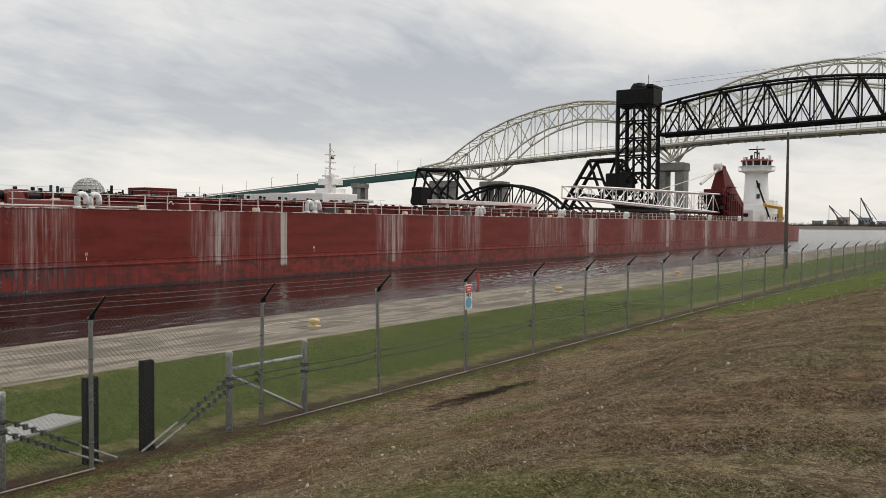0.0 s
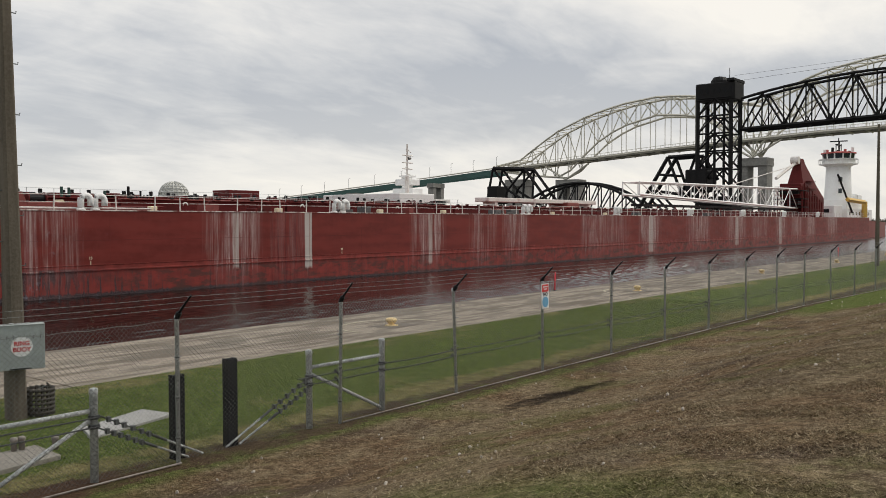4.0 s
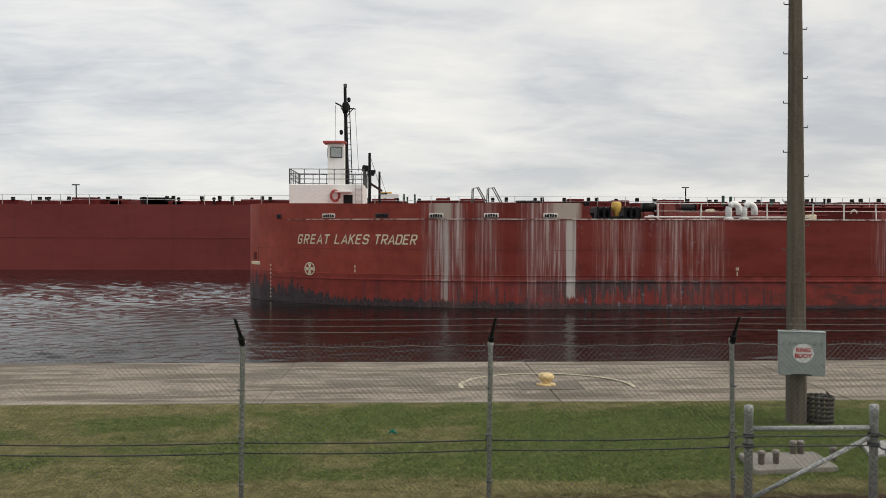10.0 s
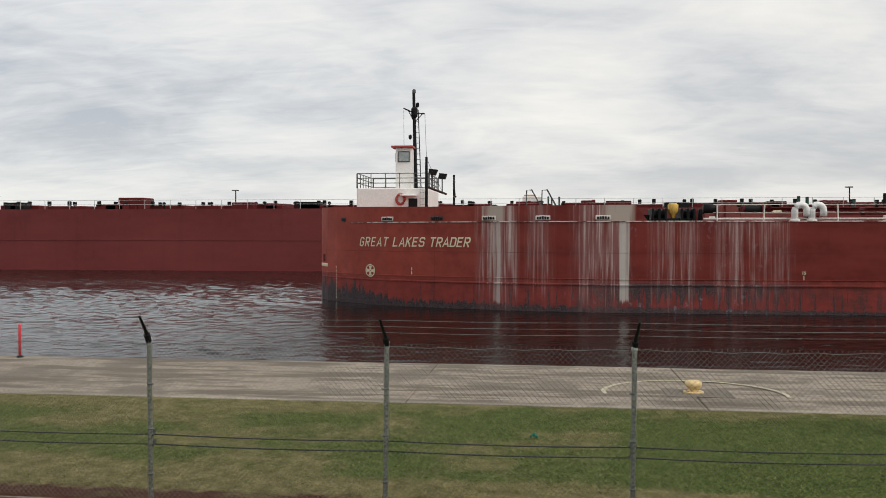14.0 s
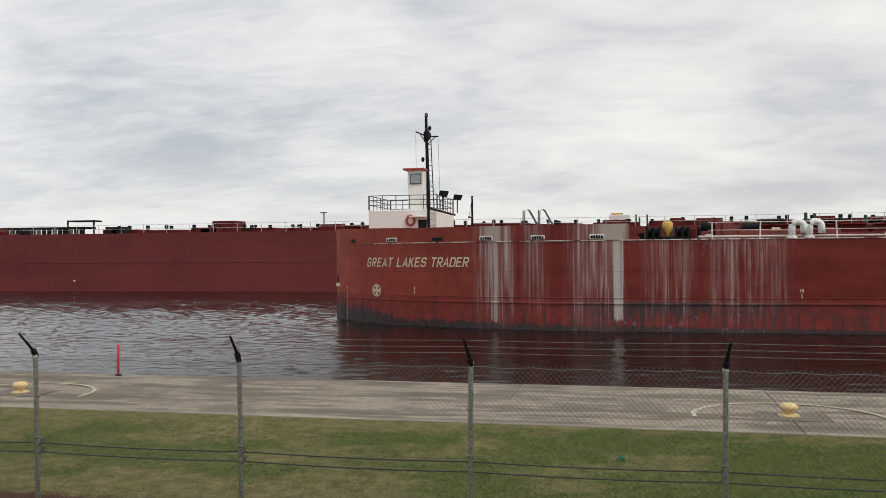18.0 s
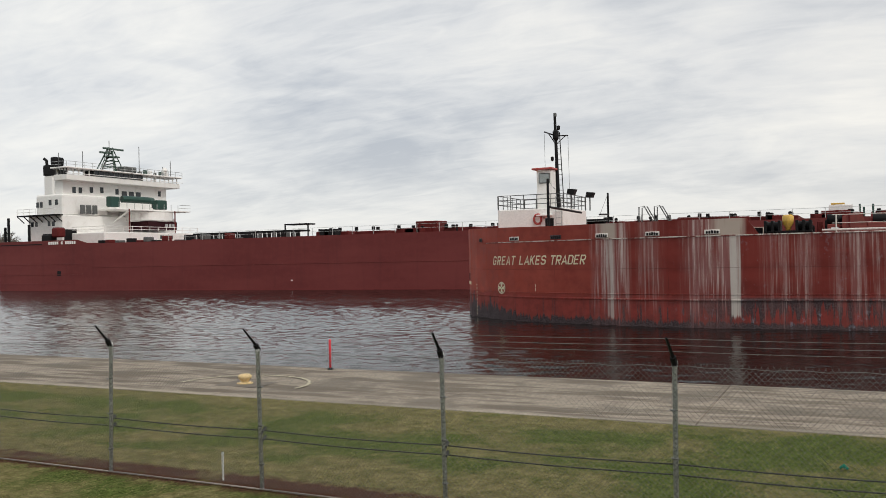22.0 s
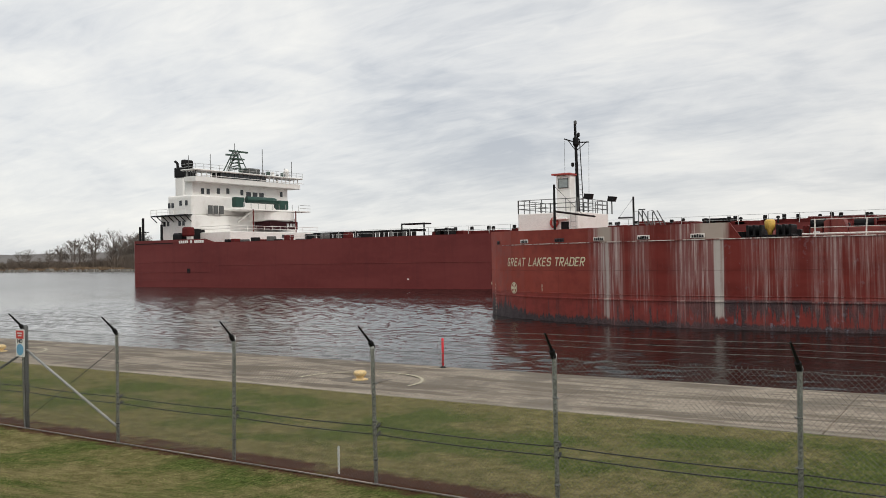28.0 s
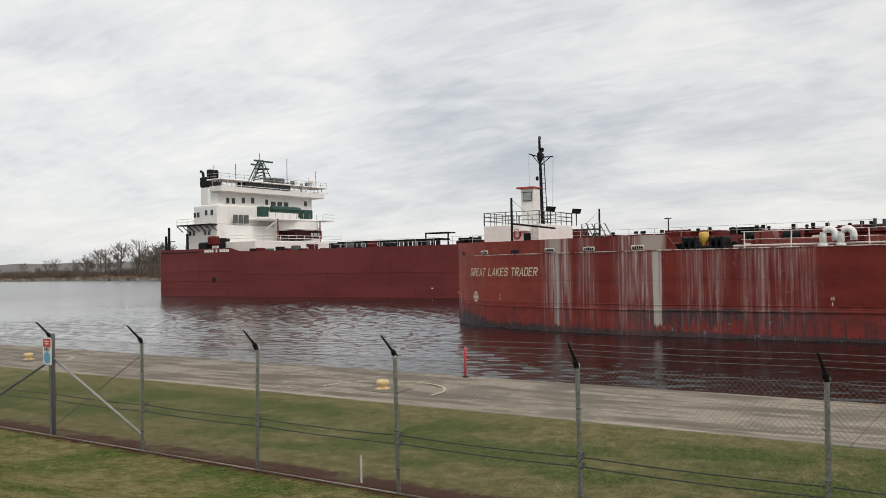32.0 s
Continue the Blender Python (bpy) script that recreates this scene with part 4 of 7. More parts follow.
    brown = q.m("MULTIPLY", q.range(z, 1.2, 1.8, 1, 0), q.range(q.noise(0.6, 4, 0.65, q.map((1, 1, 3))), 0.46, 0.6))
    red = q.mix(q.m("MULTIPLY", q.m("MULTIPLY", brown, q.range(x, 30, 36)), 0.75), red, (0.065, 0.035, 0.030))
    # pale run-off streaks in clusters
    lines = q.noise(1.0, 6, 0.75, q.map((5.2, 5.2, 0.07)))
    lines2 = q.noise(1.0, 3, 0.6, q.map((1.5, 1.5, 0.16), loc=(7, 0, 0)))
    hair = q.noise(1.0, 4, 0.7, q.map((11.0, 11.0, 0.14), loc=(1, 3, 0)))
    run = q.range(q.noise(1.0, 5, 0.75, q.map((2.6, 2.6, 0.0), loc=(5, 0, 2))), 0.30, 0.64, 0.4, 5.8, False)
    run = q.range(q.m("ADD", q.m("SUBTRACT", z, DECK), run), -0.35, 0.45)
    fade = q.noise(1.0, 4, 0.6, q.map((3.0, 3.0, 0.45), loc=(2, 0, 5)))
    clusters = ((14.7, 1.2, 1.0), (17.2, 0.8, 0.45), (20.7, 1.6, 1.0), (24.6, 1.5, 0.55), (28.8, 2.0, 0.7), (42.1, 2.2, 0.95), (47.3, 1.8, 0.45), (63.2, 2.2, 0.9), (71.5, 2.2, 0.5), (77.0, 2.2, 0.7), (93, 2.6, 0.8), (98, 4, 0.4), (108, 3.0, 1.0), (124, 4, 0.85), (139, 4, 1.0), (150, 4, 0.5), (161, 3, 1.0), (170, 3, 0.9), (179, 3, 0.9), (194, 4, 0.8))
    total = None
    for c, w, s in clusters:
        k = q.range(q.m("ABSOLUTE", q.m("SUBTRACT", x, c)), w * 0.5, w * 1.25, s, 0)
        total = k if total is None else q.m("MAXIMUM", total, k)
    st = q.m("MULTIPLY", q.m("MULTIPLY", total, q.range(lines, 0.47, 0.63)), q.range(fade, 0.30, 0.60, 0.15, 1.0))
    st = q.m("MULTIPLY", st, q.range(lines2, 0.34, 0.52, 0.30, 1.0))
    thread = q.m("MULTIPLY", q.m("MULTIPLY", q.m("POWER", total, 0.5), q.range(hair, 0.54, 0.66, 0, 0.55)), q.range(lines2, 0.40, 0.55, 0.25, 1.0))
    st = q.m("MULTIPLY", q.m("MAXIMUM", st, thread), q.range(run, 0.0, 1.0, 0.06, 1.0, False))
    st = q.m("MULTIPLY", st, q.range(z, -0.2, 2.2, 0.55, 1.0))
    red = q.mix(q.m("MULTIPLY", q.m("MULTIPLY", total, q.range(lines2, 0.35, 0.6)), q.m("MULTIPLY", q.range(run, 0, 1, 0.3, 1, False), 0.75)), red, (0.25, 0.115, 0.11))
    red = q.mix(q.m("MULTIPLY", st, 0.95), red, (0.56, 0.47, 0.44))
    rust = q.m("MULTIPLY", q.range(q.m("ABSOLUTE", q.m("SUBTRACT", x, 47.0)), 1.2, 2.2, 1, 0), q.range(lines, 0.5, 0.56))
    red = q.mix(q.m("MULTIPLY", rust, 0.7), red, (0.10, 0.008, 0.008))
    # broad washed bands where deck water runs down
    for x0, x1, zb, s in ((21.66, 22.18, 0.8, 1.0), (42.05, 42.5, 1.4, 0.8), (48.66, 49.38, 1.15, 0.95), (14.55, 14.95, 0.6, 0.75), (63.2, 63.8, 0.9, 0.6), (107.6, 109, 0.6, 0.6), (138.5, 140, 0.8, 0.6), (160, 161.4, 0.5, 0.6)):
        xe = q.m("ADD", x, q.m("MULTIPLY", q.m("SUBTRACT", lines2, 0.5), 0.22))
        k = q.m("MULTIPLY", q.range(xe, x0 - 0.04, x0 + 0.04), q.range(xe, x1 - 0.04, x1 + 0.04, 1, 0))
        k = q.m("MULTIPLY", k, q.range(q.m("ADD", z, q.m("MULTIPLY", lines, 0.9)), zb + 0.2, zb + 0.45))
        k = q.m("MULTIPLY", k, q.range(lines, 0.36, 0.52, 0.1 if s < 0.9 else 0.40, 1.0))
        red = q.mix(q.m("MULTIPLY", k, s * 0.95), red, q.mix(mid, (0.44, 0.40, 0.37), (0.56, 0.52, 0.48)))
    # repainted pale patches on the bulwark
    for x0, x1 in ((13.9, 15.3), (20.5, 22.6)):
        k = q.m("MULTIPLY", q.m("MULTIPLY", q.range(x, x0, x0 + 0.5), q.range(x, x1 - 0.3, x1, 1, 0)), q.range(z, DECK, DECK + 0.05))
        red = q.mix(q.m("MULTIPLY", k, q.range(lines2, 0.3, 0.5, 0.55, 1.0)), red, (0.43, 0.36, 0.31))
    seam = q.range(q.m("ABSOLUTE", q.m("SUBTRACT", z, 3.35)), 0.0, 0.035, 1.0, 0.0)
    seam = q.m("MAXIMUM", seam, q.range(q.m("ABSOLUTE", q.m("SUBTRACT", q.m("FRACT", q.m("DIVIDE", x, 7.3)), 0.5)), 0.0, 0.004, 1.0, 0.0))
    red = q.mix(q.m("MULTIPLY", q.m("MULTIPLY", seam, q.range(mid, 0.35, 0.6)), 0.45), red, (0.05, 0.012, 0.011))
    bump = q.m("ADD", q.m("ADD", q.m("MULTIPLY", plate, 1.0), q.m("MULTIPLY", fine, 0.15)), q.m("MULTIPLY", seam, 0.2))
    return q.done(red, q.range(mid, 0.3, 0.7, 0.45, 0.62), 0, bump, 0.25, 0.03, 0.2)


HULL = hull_material()
FADEDRED = plain("faded_red", (0.20, 0.04, 0.032), 0.6, 0, 5, 0.6, 0.4, 0.1, dirt=(0.07, 0.02, 0.018))
barge = empty("barge", pose(0, 49.0, WATER), "long red bulk barge with pale run-off streaks and rusty waterline", "barge")
plan = BOW + [(226.0, 0.0), (227.5, 0.5), (228.0, 2.0)]
plan = plan + [(x, BEAM - y) for x, y in plan[::-1] if y < 11.8]
part("hull", extrude_plan(B(), plan, -3.0, DECK), HULL, barge, "red steel hull with pale streaks")
# bulwark round the bow
fore = [p for p in BOW if p[0] < 22.3] + [(22.4, 0.0)]
bm = B()
prof = [(x, y, 6.2 - 0.15 * min(1, (x - 2) / 8)) for x, y in fore]
prof = [(x, BEAM - y, z) for x, y, z in prof[::-1][:-1]] + prof
n = len(prof)
o = [bm.verts.new((x, y, z)) for x, y, z in prof]
ob_ = [bm.verts.new((x, y, DECK - 0.02)) for x, y, z in prof]


def inset(x, y):
    return x + 0.18 * (1 if x < 8 else 0.5), y + (0.16 if y < 11.9 else -0.16)


it = [bm.verts.new((*inset(x, y), z)) for x, y, z in prof]
ib = [bm.verts.new((*inset(x, y), DECK - 0.02)) for x, y, z in prof]
for i in range(n - 1):
    bm.faces.new((ob_[i], ob_[i + 1], o[i + 1], o[i]))
    bm.faces.new((o[i], o[i + 1], it[i + 1], it[i]))
    bm.faces.new((it[i], it[i + 1], ib[i + 1], ib[i]))
for i in (0, n - 1):
    bm.faces.new((ob_[i], o[i], it[i], ib[i]))
part("bulwark", bm, HULL, barge, "red bulwark round the bow")
for s in (0, 1):
    y = 0.0 if s == 0 else BEAM
    bm = extrude_side(B(), [(22.4, DECK), (22.4, BULWARK), (22.55, BULWARK), (23.2, DECK)], y if s == 0 else y - 0.12, y + 0.12 if s == 0 else y)
    part("bulwark_end", bm, HULL, barge)
# strakes and the pale gunwale line
for z, h, d in ((1.86, 0.03, 0.03), (1.53, 0.07, 0.06)):
    bm = B()
    pts = [(x, y) for x, y in BOW[2:]] + [(60, 0), (110, 0), (160, 0), (226, 0)]
    a = [bm.verts.new((x, y - d, z)) for x, y in pts]
    b = [bm.verts.new((x, y - d, z + h)) for x, y in pts]
    c = [bm.verts.new((x, y + 0.05, z - 0.03)) for x, y in pts]
    e = [bm.verts.new((x, y + 0.05, z + h + 0.03)) for x, y in pts]
    for i in range(len(pts) - 1):
        bm.faces.new((a[i], a[i + 1], b[i + 1], b[i]))
        bm.faces.new((c[i], c[i + 1], a[i + 1], a[i]))
        bm.faces.new((b[i], b[i + 1], e[i + 1], e[i]))
    part("rubbing_strake", bm, HULL, barge)
bm = B()
pts = [(x, y) for x, y in BOW[5:]] + [(60, 0), (110, 0), (160, 0), (226, 0)]
a = [bm.verts.new((x, y - 0.035, DECK - 0.03)) for x, y in pts]
b = [bm.verts.new((x, y - 0.035, DECK + 0.02)) for x, y in pts]
c = [bm.verts.new((x, y + 0.1, DECK + 0.03)) for x, y in pts]
for i in range(len(pts) - 1):
    bm.faces.new((a[i], a[i + 1], b[i + 1], b[i]))
    bm.faces.new((b[i], b[i + 1], c[i + 1], c[i]))


def worn_edge_material():
    q = Nodes("worn_edge")
    wear = q.noise(0.9, 6, 0.75, q.map((1, 0.2, 0.2)))
    return q.done(q.mix(q.range(wear, 0.42, 0.56), (0.16, 0.03, 0.024), (0.62, 0.57, 0.52)), 0.6)


part("gunwale", bm, worn_edge_material(), barge, "pale worn gunwale edge")


def on_hull(x, z, d=0.012):
    """A pose on the near side of the hull, facing out."""
    y0, y1 = bow_y(x - 0.3), bow_y(x + 0.3)
    turn = math.degrees(math.atan2(y1 - y0, 0.6))
    a = radians(turn)
    return pose(x + d * math.sin(a), bow_y(x) - d * math.cos(a), z, 90, 0, turn)


# the name, letter by letter along the curve of the bow: sloped block capitals
GW = 0.60
GLYPHS = {
    "G": [[(GW, 0.76), (GW, 0.88), (GW - 0.12, 1), (0.12, 1), (0, 0.88), (0, 0.12), (0.12, 0), (GW - 0.12, 0), (GW, 0.12), (GW, 0.46), (GW * 0.5, 0.46)]],
    "R": [[(0, -0.08), (0, 1), (GW - 0.12, 1), (GW, 0.88), (GW, 0.60), (GW - 0.12, 0.47), (0.04, 0.47)], [(GW * 0.40, 0.47), (GW, -0.08)]],
    "E": [[(GW, 1), (0, 1), (0, 0), (GW, 0)], [(0.04, 0.52), (GW * 0.86, 0.52)]],
    "A": [[(-0.06, -0.08), (GW * 0.5, 1.0), (GW + 0.06, -0.08)], [(GW * 0.14, 0.27), (GW * 0.86, 0.27)]],
    "T": [[(-0.06, 1), (GW + 0.06, 1)], [(GW / 2, 0.96), (GW / 2, -0.08)]],
    "L": [[(0, 1.08), (0, 0), (GW, 0)]],
    "K": [[(0, -0.08), (0, 1.08)], [(GW, 1.08), (0.02, 0.42)], [(GW * 0.34, 0.62), (GW, -0.08)]],
    "S": [[(GW, 0.78), (GW, 0.88), (GW - 0.12, 1), (0.12, 1), (0, 0.88), (0, 0.64), (0.12, 0.52), (GW - 0.12, 0.52), (GW, 0.40), (GW, 0.12), (GW - 0.12, 0), (0.12, 0), (0, 0.12), (0, 0.22)]],
    "D": [[(0, -0.08), (0, 1), (GW - 0.14, 1), (GW, 0.86), (GW, 0.14), (GW - 0.14, 0), (0.04, 0)]],
}


def glyph(c, high, thick=0.17, shear=0.24):
    bm = B()
    for k, line in enumerate(GLYPHS[c]):
        pts = [Vector((x, y)) for x, y in line]
        left, right = [], []
        for i, p in enumerate(pts):
            d0 = (p - pts[i - 1]).normalized() if i else None
            d1 = (pts[i + 1] - p).normalized() if i + 1 < len(pts) else None
            d = (d0 + d1).normalized() if d0 and d1 else (d0 or d1)
            nn = Vector((-d.y, d.x))
            stretch = 1 / max(0.6, nn.dot(Vector((-(d1 or d0).y, (d1 or d0).x))))
            for side, row in ((1, left), (-1, right)):
                v = p + nn * side * thick / 2 * stretch
                row.append(bm.verts.new(((v.x - GW / 2 + shear * (v.y - 0.5)) * high, (v.y - 0.5) * high, 0.003 * k)))
        for i in range(len(pts) - 1):
            bm.faces.new((left[i], right[i], right[i + 1], left[i + 1]))
    bmesh.ops.recalc_face_normals(bm, faces=bm.faces)
    return bm


def name_on_bow():
    text, x0, x1 = "GREAT LAKES TRADER", 5.85, 13.2
    widths = {" ": 0.62}
    total = sum(widths.get(c, 1.0) for c in text)
    u = 0.0
    for c in text:
        w = widths.get(c, 1.0)
        f = (u + w / 2) / total
        u += w
        if c == " ":
            continue
        o = part("letter", glyph(c, 0.50), CREAM, barge, "cream painted letter")
        o.matrix_basis = on_hull(x0 + (x1 - x0) * f, 3.93, 0.02)


name_on_bow()
# bow thruster symbol, draught marks, number marks
bm = B()
ring = [bm.verts.new((r * math.cos(2 * math.pi * i / 28), r * math.sin(2 * math.pi * i / 28), 0)) for r in (0.40, 0.34) for i in range(28)]
for i in range(28):
    j = (i + 1) % 28
    bm.faces.new((ring[i], ring[j], ring[28 + j], ring[28 + i]))
part("symbol_ring", bm, CREAM, barge, "white painted ring").matrix_basis = on_hull(6.7, 2.12, 0.06)
for k in range(4):
    bm = B()
    v = [bm.verts.new(p) for p in ((0.03, 0.05, 0), (0.31, 0.13, 0), (0.31, -0.13, 0), (0.03, -0.05, 0))]
    bm.faces.new(v)
    part("symbol_blade", bm, CREAM, barge).matrix_basis = on_hull(6.7, 2.12, 0.064) @ pose(0, 0, 0, 0, 0, 90 * k)
for k in range(9):
    part("draught_mark", box(B(), -0.06, 0.06, -0.045, 0.045, 0, 0.004), CREAM, barge).matrix_basis = on_hull(4.0, 0.25 + 0.25 * k, 0.03)
for x in (31.58, 52.52):
    o = letters("15" if x < 40 else "24", 0.23, CREAM, "number", barge, extrude=0.004, bold=0.006)
    o.matrix_basis = on_hull(x, 2.28)
    part("tick_mark", box(B(), -0.022, 0.022, -0.13, 0.13, 0, 0.006), CREAM, barge).matrix_basis = on_hull(x, 1.99)
for z in (2.05, 2.3):
    part("tick_mark", box(B(), -0.03, 0.03, -0.09, 0.09, 0, 0.006), CREAM, barge).matrix_basis = on_hull(9.5, z)
# anchor pocket at the stem
AT = pose(2.86, 8.12, 0, 0, 0, -64)
for nm, bx, mt, lb in (("anchor_pocket", (-1.0, 0.55, -0.04, 0.3, 2.45, 3.75), BLACK, "dark recess for the anchor"), ("anchor", (-0.45, 0.05, -0.10, 0.0, 2.55, 3.05), DARKRED, "dark red anchor"), ("pocket_lip", (-1.0, 0.75, -0.09, 0.2, 2.22, 2.44), CREAM, "pale worn lip")):
    part(nm, bevel(box(B(), *bx), 0.03), mt, barge, lb).matrix_basis = AT
# mooring chocks in the bulwark
for x, w, pale in ((4.6, 0.42, 0), (7.9, 0.9, 1), (11.12, 0.85, 0), (14.28, 0.85, 1), (17.4, 0.85, 1), (20.75, 0.85, 1)):
    m = on_hull(x, DECK + 0.22, 0.02)
    part("chock", bevel(box(B(), -w / 2, w / 2, -0.13, 0.12, 0, 0.05), 0.02), RAILWHITE if pale else HULL, barge, "mooring chock").matrix_basis = m
    for k in range(5):
        u = (k - 2) * w * 0.17
        top_z = 0.085 - 0.02 * abs(k - 2)
        bm = B()
        bm.faces.new([bm.verts.new(p) for p in ((u - w * 0.07, -0.10, 0.054), (u + w * 0.07, -0.10, 0.054), (u + w * 0.07, top_z - 0.03, 0.054), (u + w * 0.035, top_z, 0.054), (u - w * 0.035, top_z, 0.054), (u - w * 0.07, top_z - 0.03, 0.054))])
        part("opening", bm, BLACK, barge).matrix_basis = m
# deck house, pilot tower and mast at the bow
house = part("deckhouse", bevel(box(B(), 5.2, 10.1, 7.3, 13.2, DECK, 7.5), 0.05), WHITE, barge, "white painted deckhouse")
part("door", box(B(), 8.75, 9.35, 7.27, 7.3, 5.3, 6.8), BLACK, house, "open dark doorway")
part("canopy", bevel(box(B(), 8.2, 9.3, 6.9, 7.3, 6.95, 7.05), 0.02), WHITE, house)
RINGRED = plain("life_ring_red", (0.42, 0.07, 0.06), 0.5, 0, 10, 3, 0.2)
bm = B()
pts = [(8.2 + 0.27 * math.cos(a), 7.24, 6.75 + 0.33 * math.sin(a)) for a in [2 * math.pi * i / 24 for i in range(25)]]
part("life_ring", tube(bm, pts, 0.085, 8), RINGRED, house, "faded red life ring", smooth=True)
for k in range(5):
    part("ladder_rung", tube(B(), ((9.55, 7.2, 5.6 + 0.4 * k), (9.95, 7.2, 5.6 + 0.4 * k)), 0.025, 6), GALV, house)
for x in (9.55, 9.95):
    part("ladder_rail", tube(B(), ((x, 7.2, 5.3), (x, 7.2, 8.3)), 0.025, 6), GALV, house)
tower = part("pilot_tower", bevel(box(B(), 7.25, 8.4, 9.0, 9.95, 7.5, 10.4), 0.03), WHITE, barge, "white pilot tower with a red roof")
part("roof", bevel(box(B(), 6.95, 8.5, 8.75, 10.3, 10.4, 10.54), 0.06, 2), RINGRED, tower, "faded red overhanging roof")
part("window_frame", bevel(box(B(), 7.42, 8.26, 8.94, 9.0, 9.4, 10.15), 0.03), GALV_DARK, tower)
part("window", box(B(), 7.49, 8.19, 8.92, 8.94, 9.47, 10.08), plain("hazy_glass", (0.30, 0.34, 0.34), 0.1), tower, "hazy window pane")
part("window", box(B(), 7.22, 7.25, 9.12, 9.85, 9.45, 10.05), GLASS, tower)
for x0, y0, x1, y1 in ((5.2, 7.35, 10.1, 7.35), (5.25, 7.35, 5.25, 13.1), (5.2, 13.1, 10.1, 13.1), (10.05, 7.35, 10.05, 13.1)):
    n = int(max(abs(x1 - x0), abs(y1 - y0)) / 0.9)
    for k in range(n + 1):
        x, y = x0 + (x1 - x0) * k / n, y0 + (y1 - y0) * k / n
        part("rail_post", tube(B(), ((x, y, 7.5), (x, y, 8.5)), 0.03, 6), GALV_DARK, house)
    for z in (7.85, 8.18, 8.5):
        part("rail", tube(B(), ((x0, y0, z), (x1, y1, z)), 0.028, 6), GALV_DARK, house)
mast = part("mast", tube(B(), ((8.5, 10.4, 7.5), (8.35, 10.4, 14.6)), 0.155, 8, 0.10), BLACK, barge, "black pole mast with a narrow ladder")
part("mast_leg", tube(B(), ((8.86, 10.6, 7.5), (8.66, 10.5, 13.2)), 0.035, 6), BLACK, mast)
for k in range(14):
    z = 7.8 + 0.38 * k
    part("mast_rung", tube(B(), ((8.48, 10.4, z), (8.85 - 0.014 * k, 10.58, z)), 0.018, 5), BLACK, mast)
part("crosstree", tube(B(), ((7.75, 9.7, 13.2), (8.4, 10.4, 12.95), (9.0, 11.5, 13.05)), 0.05, 6), BLACK, mast)
part("masthead", lathe(B(), [(0.14, 12.6), (0.24, 12.8), (0.24, 13.25), (0.12, 13.4)], 10, (8.4, 10.4, 0)), BLACK, mast)
for y0, y1 in ((10.4, 9.7), (10.4, 11.4)):
    part("crosstree_brace", tube(B(), ((8.4, 10.4, 12.3), (8.4 + 0.85 * (y1 - y0) * 0.6, y1, 13.1)), 0.035, 5), BLACK, mast)
for x, z in ((8.1, 11.1), (8.38, 14.3), (8.62, 13.35)):
    part("lamp", lathe(B(), [(0.05, 0), (0.12, 0.08), (0.12, 0.28), (0.05, 0.34)], 10, (x, 10.4, z)), BLACK if z < 14 else GALV_DARK, mast)
for x, y, u, v in ((9.0, 11.5, 9.3, 10.6), (7.75, 9.7, 7.8, 9.6)):
    part("stay", tube(B(), ((x, y, 13.05), (u, v, 8.4)), 0.012, 4), CABLE, mast)
for px, py, top in ((10.35, 3.2, 9.1), (10.6, 18.0, 9.0)):
    m = part("boom_post", tube(B(), ((px, py, DECK), (px, py, top)), 0.10, 8, 0.08), BLACK, barge, "black boom post")
    part("boom", tube(B(), ((px, py, 7.3), (px + 0.6, py + (5.6 if py < 10 else -5.0), 7.1)), 0.075, 6), BLACK, m)
    part("stay", tube(B(), ((px, py, top - 0.1), (px + 0.6, py + (3.6 if py < 10 else -5.0), 7.1)), 0.014, 4), CABLE, m)
for x, y in ((9.55, 10.3), (9.75, 14.6)):
    f = part("floodlight", extrude_side(B(), [(x + 0.02, 8.50), (x + 0.10, 8.90), (x + 0.66, 8.84), (x + 0.52, 8.46)], y - 0.28, y + 0.28), BLACK, barge, "black floodlight")
    part("stand", tube(B(), ((x + 0.3, y, 7.5), (x + 0.3, y, 8.5)), 0.05, 6), GALV_DARK, f)
# stair rails on the foredeck
for x in (16.4, 17.3):
    for y in (1.5, 2.4):
        part("stair_rail", tube(B(), ((x, y, DECK), (x + 0.05, y, 6.95), (x + 0.35, y, 7.0), (x + 0.95, y, 5.9)), 0.035, 6), GALV_DARK, barge)
# the house and its mast stand on the centreline
house.location = (-0.3, 1.2, 0)
tower.location.y, mast.location.y = 1.4, 1.2
# winch on the side deck behind the bulwark
wi = part("winch", bevel(box(B(), 23.4, 25.85, 0.3, 2.1, DECK, 5.3), 0.03), BLACK, barge, "black deck winch with a yellow drum")
for x in (23.5, 23.85, 24.2, 25.08, 25.42, 25.75):
    part("winch_frame", bevel(box(B(), x - 0.07, x + 0.07, 0.12, 1.9, 5.2, 5.85), 0.03), BLACK, wi)
for x0, x1 in ((23.5, 23.85), (23.85, 24.2), (25.08, 25.42), (25.42, 25.75)):
    part("drum", tube(B(), ((x0, 1.0, 5.5), (x1, 1.0, 5.5)), 0.30, 14), BLACK, wi)
part("gearbox", lathe(B(), [(0.10, 5.2), (0.16, 5.5), (0.27, 5.65), (0.30, 6.05), (0.20, 6.15)], 14, (24.64, 0.5, 0)), YELLOW, wi, "yellow gear housing", smooth=True)
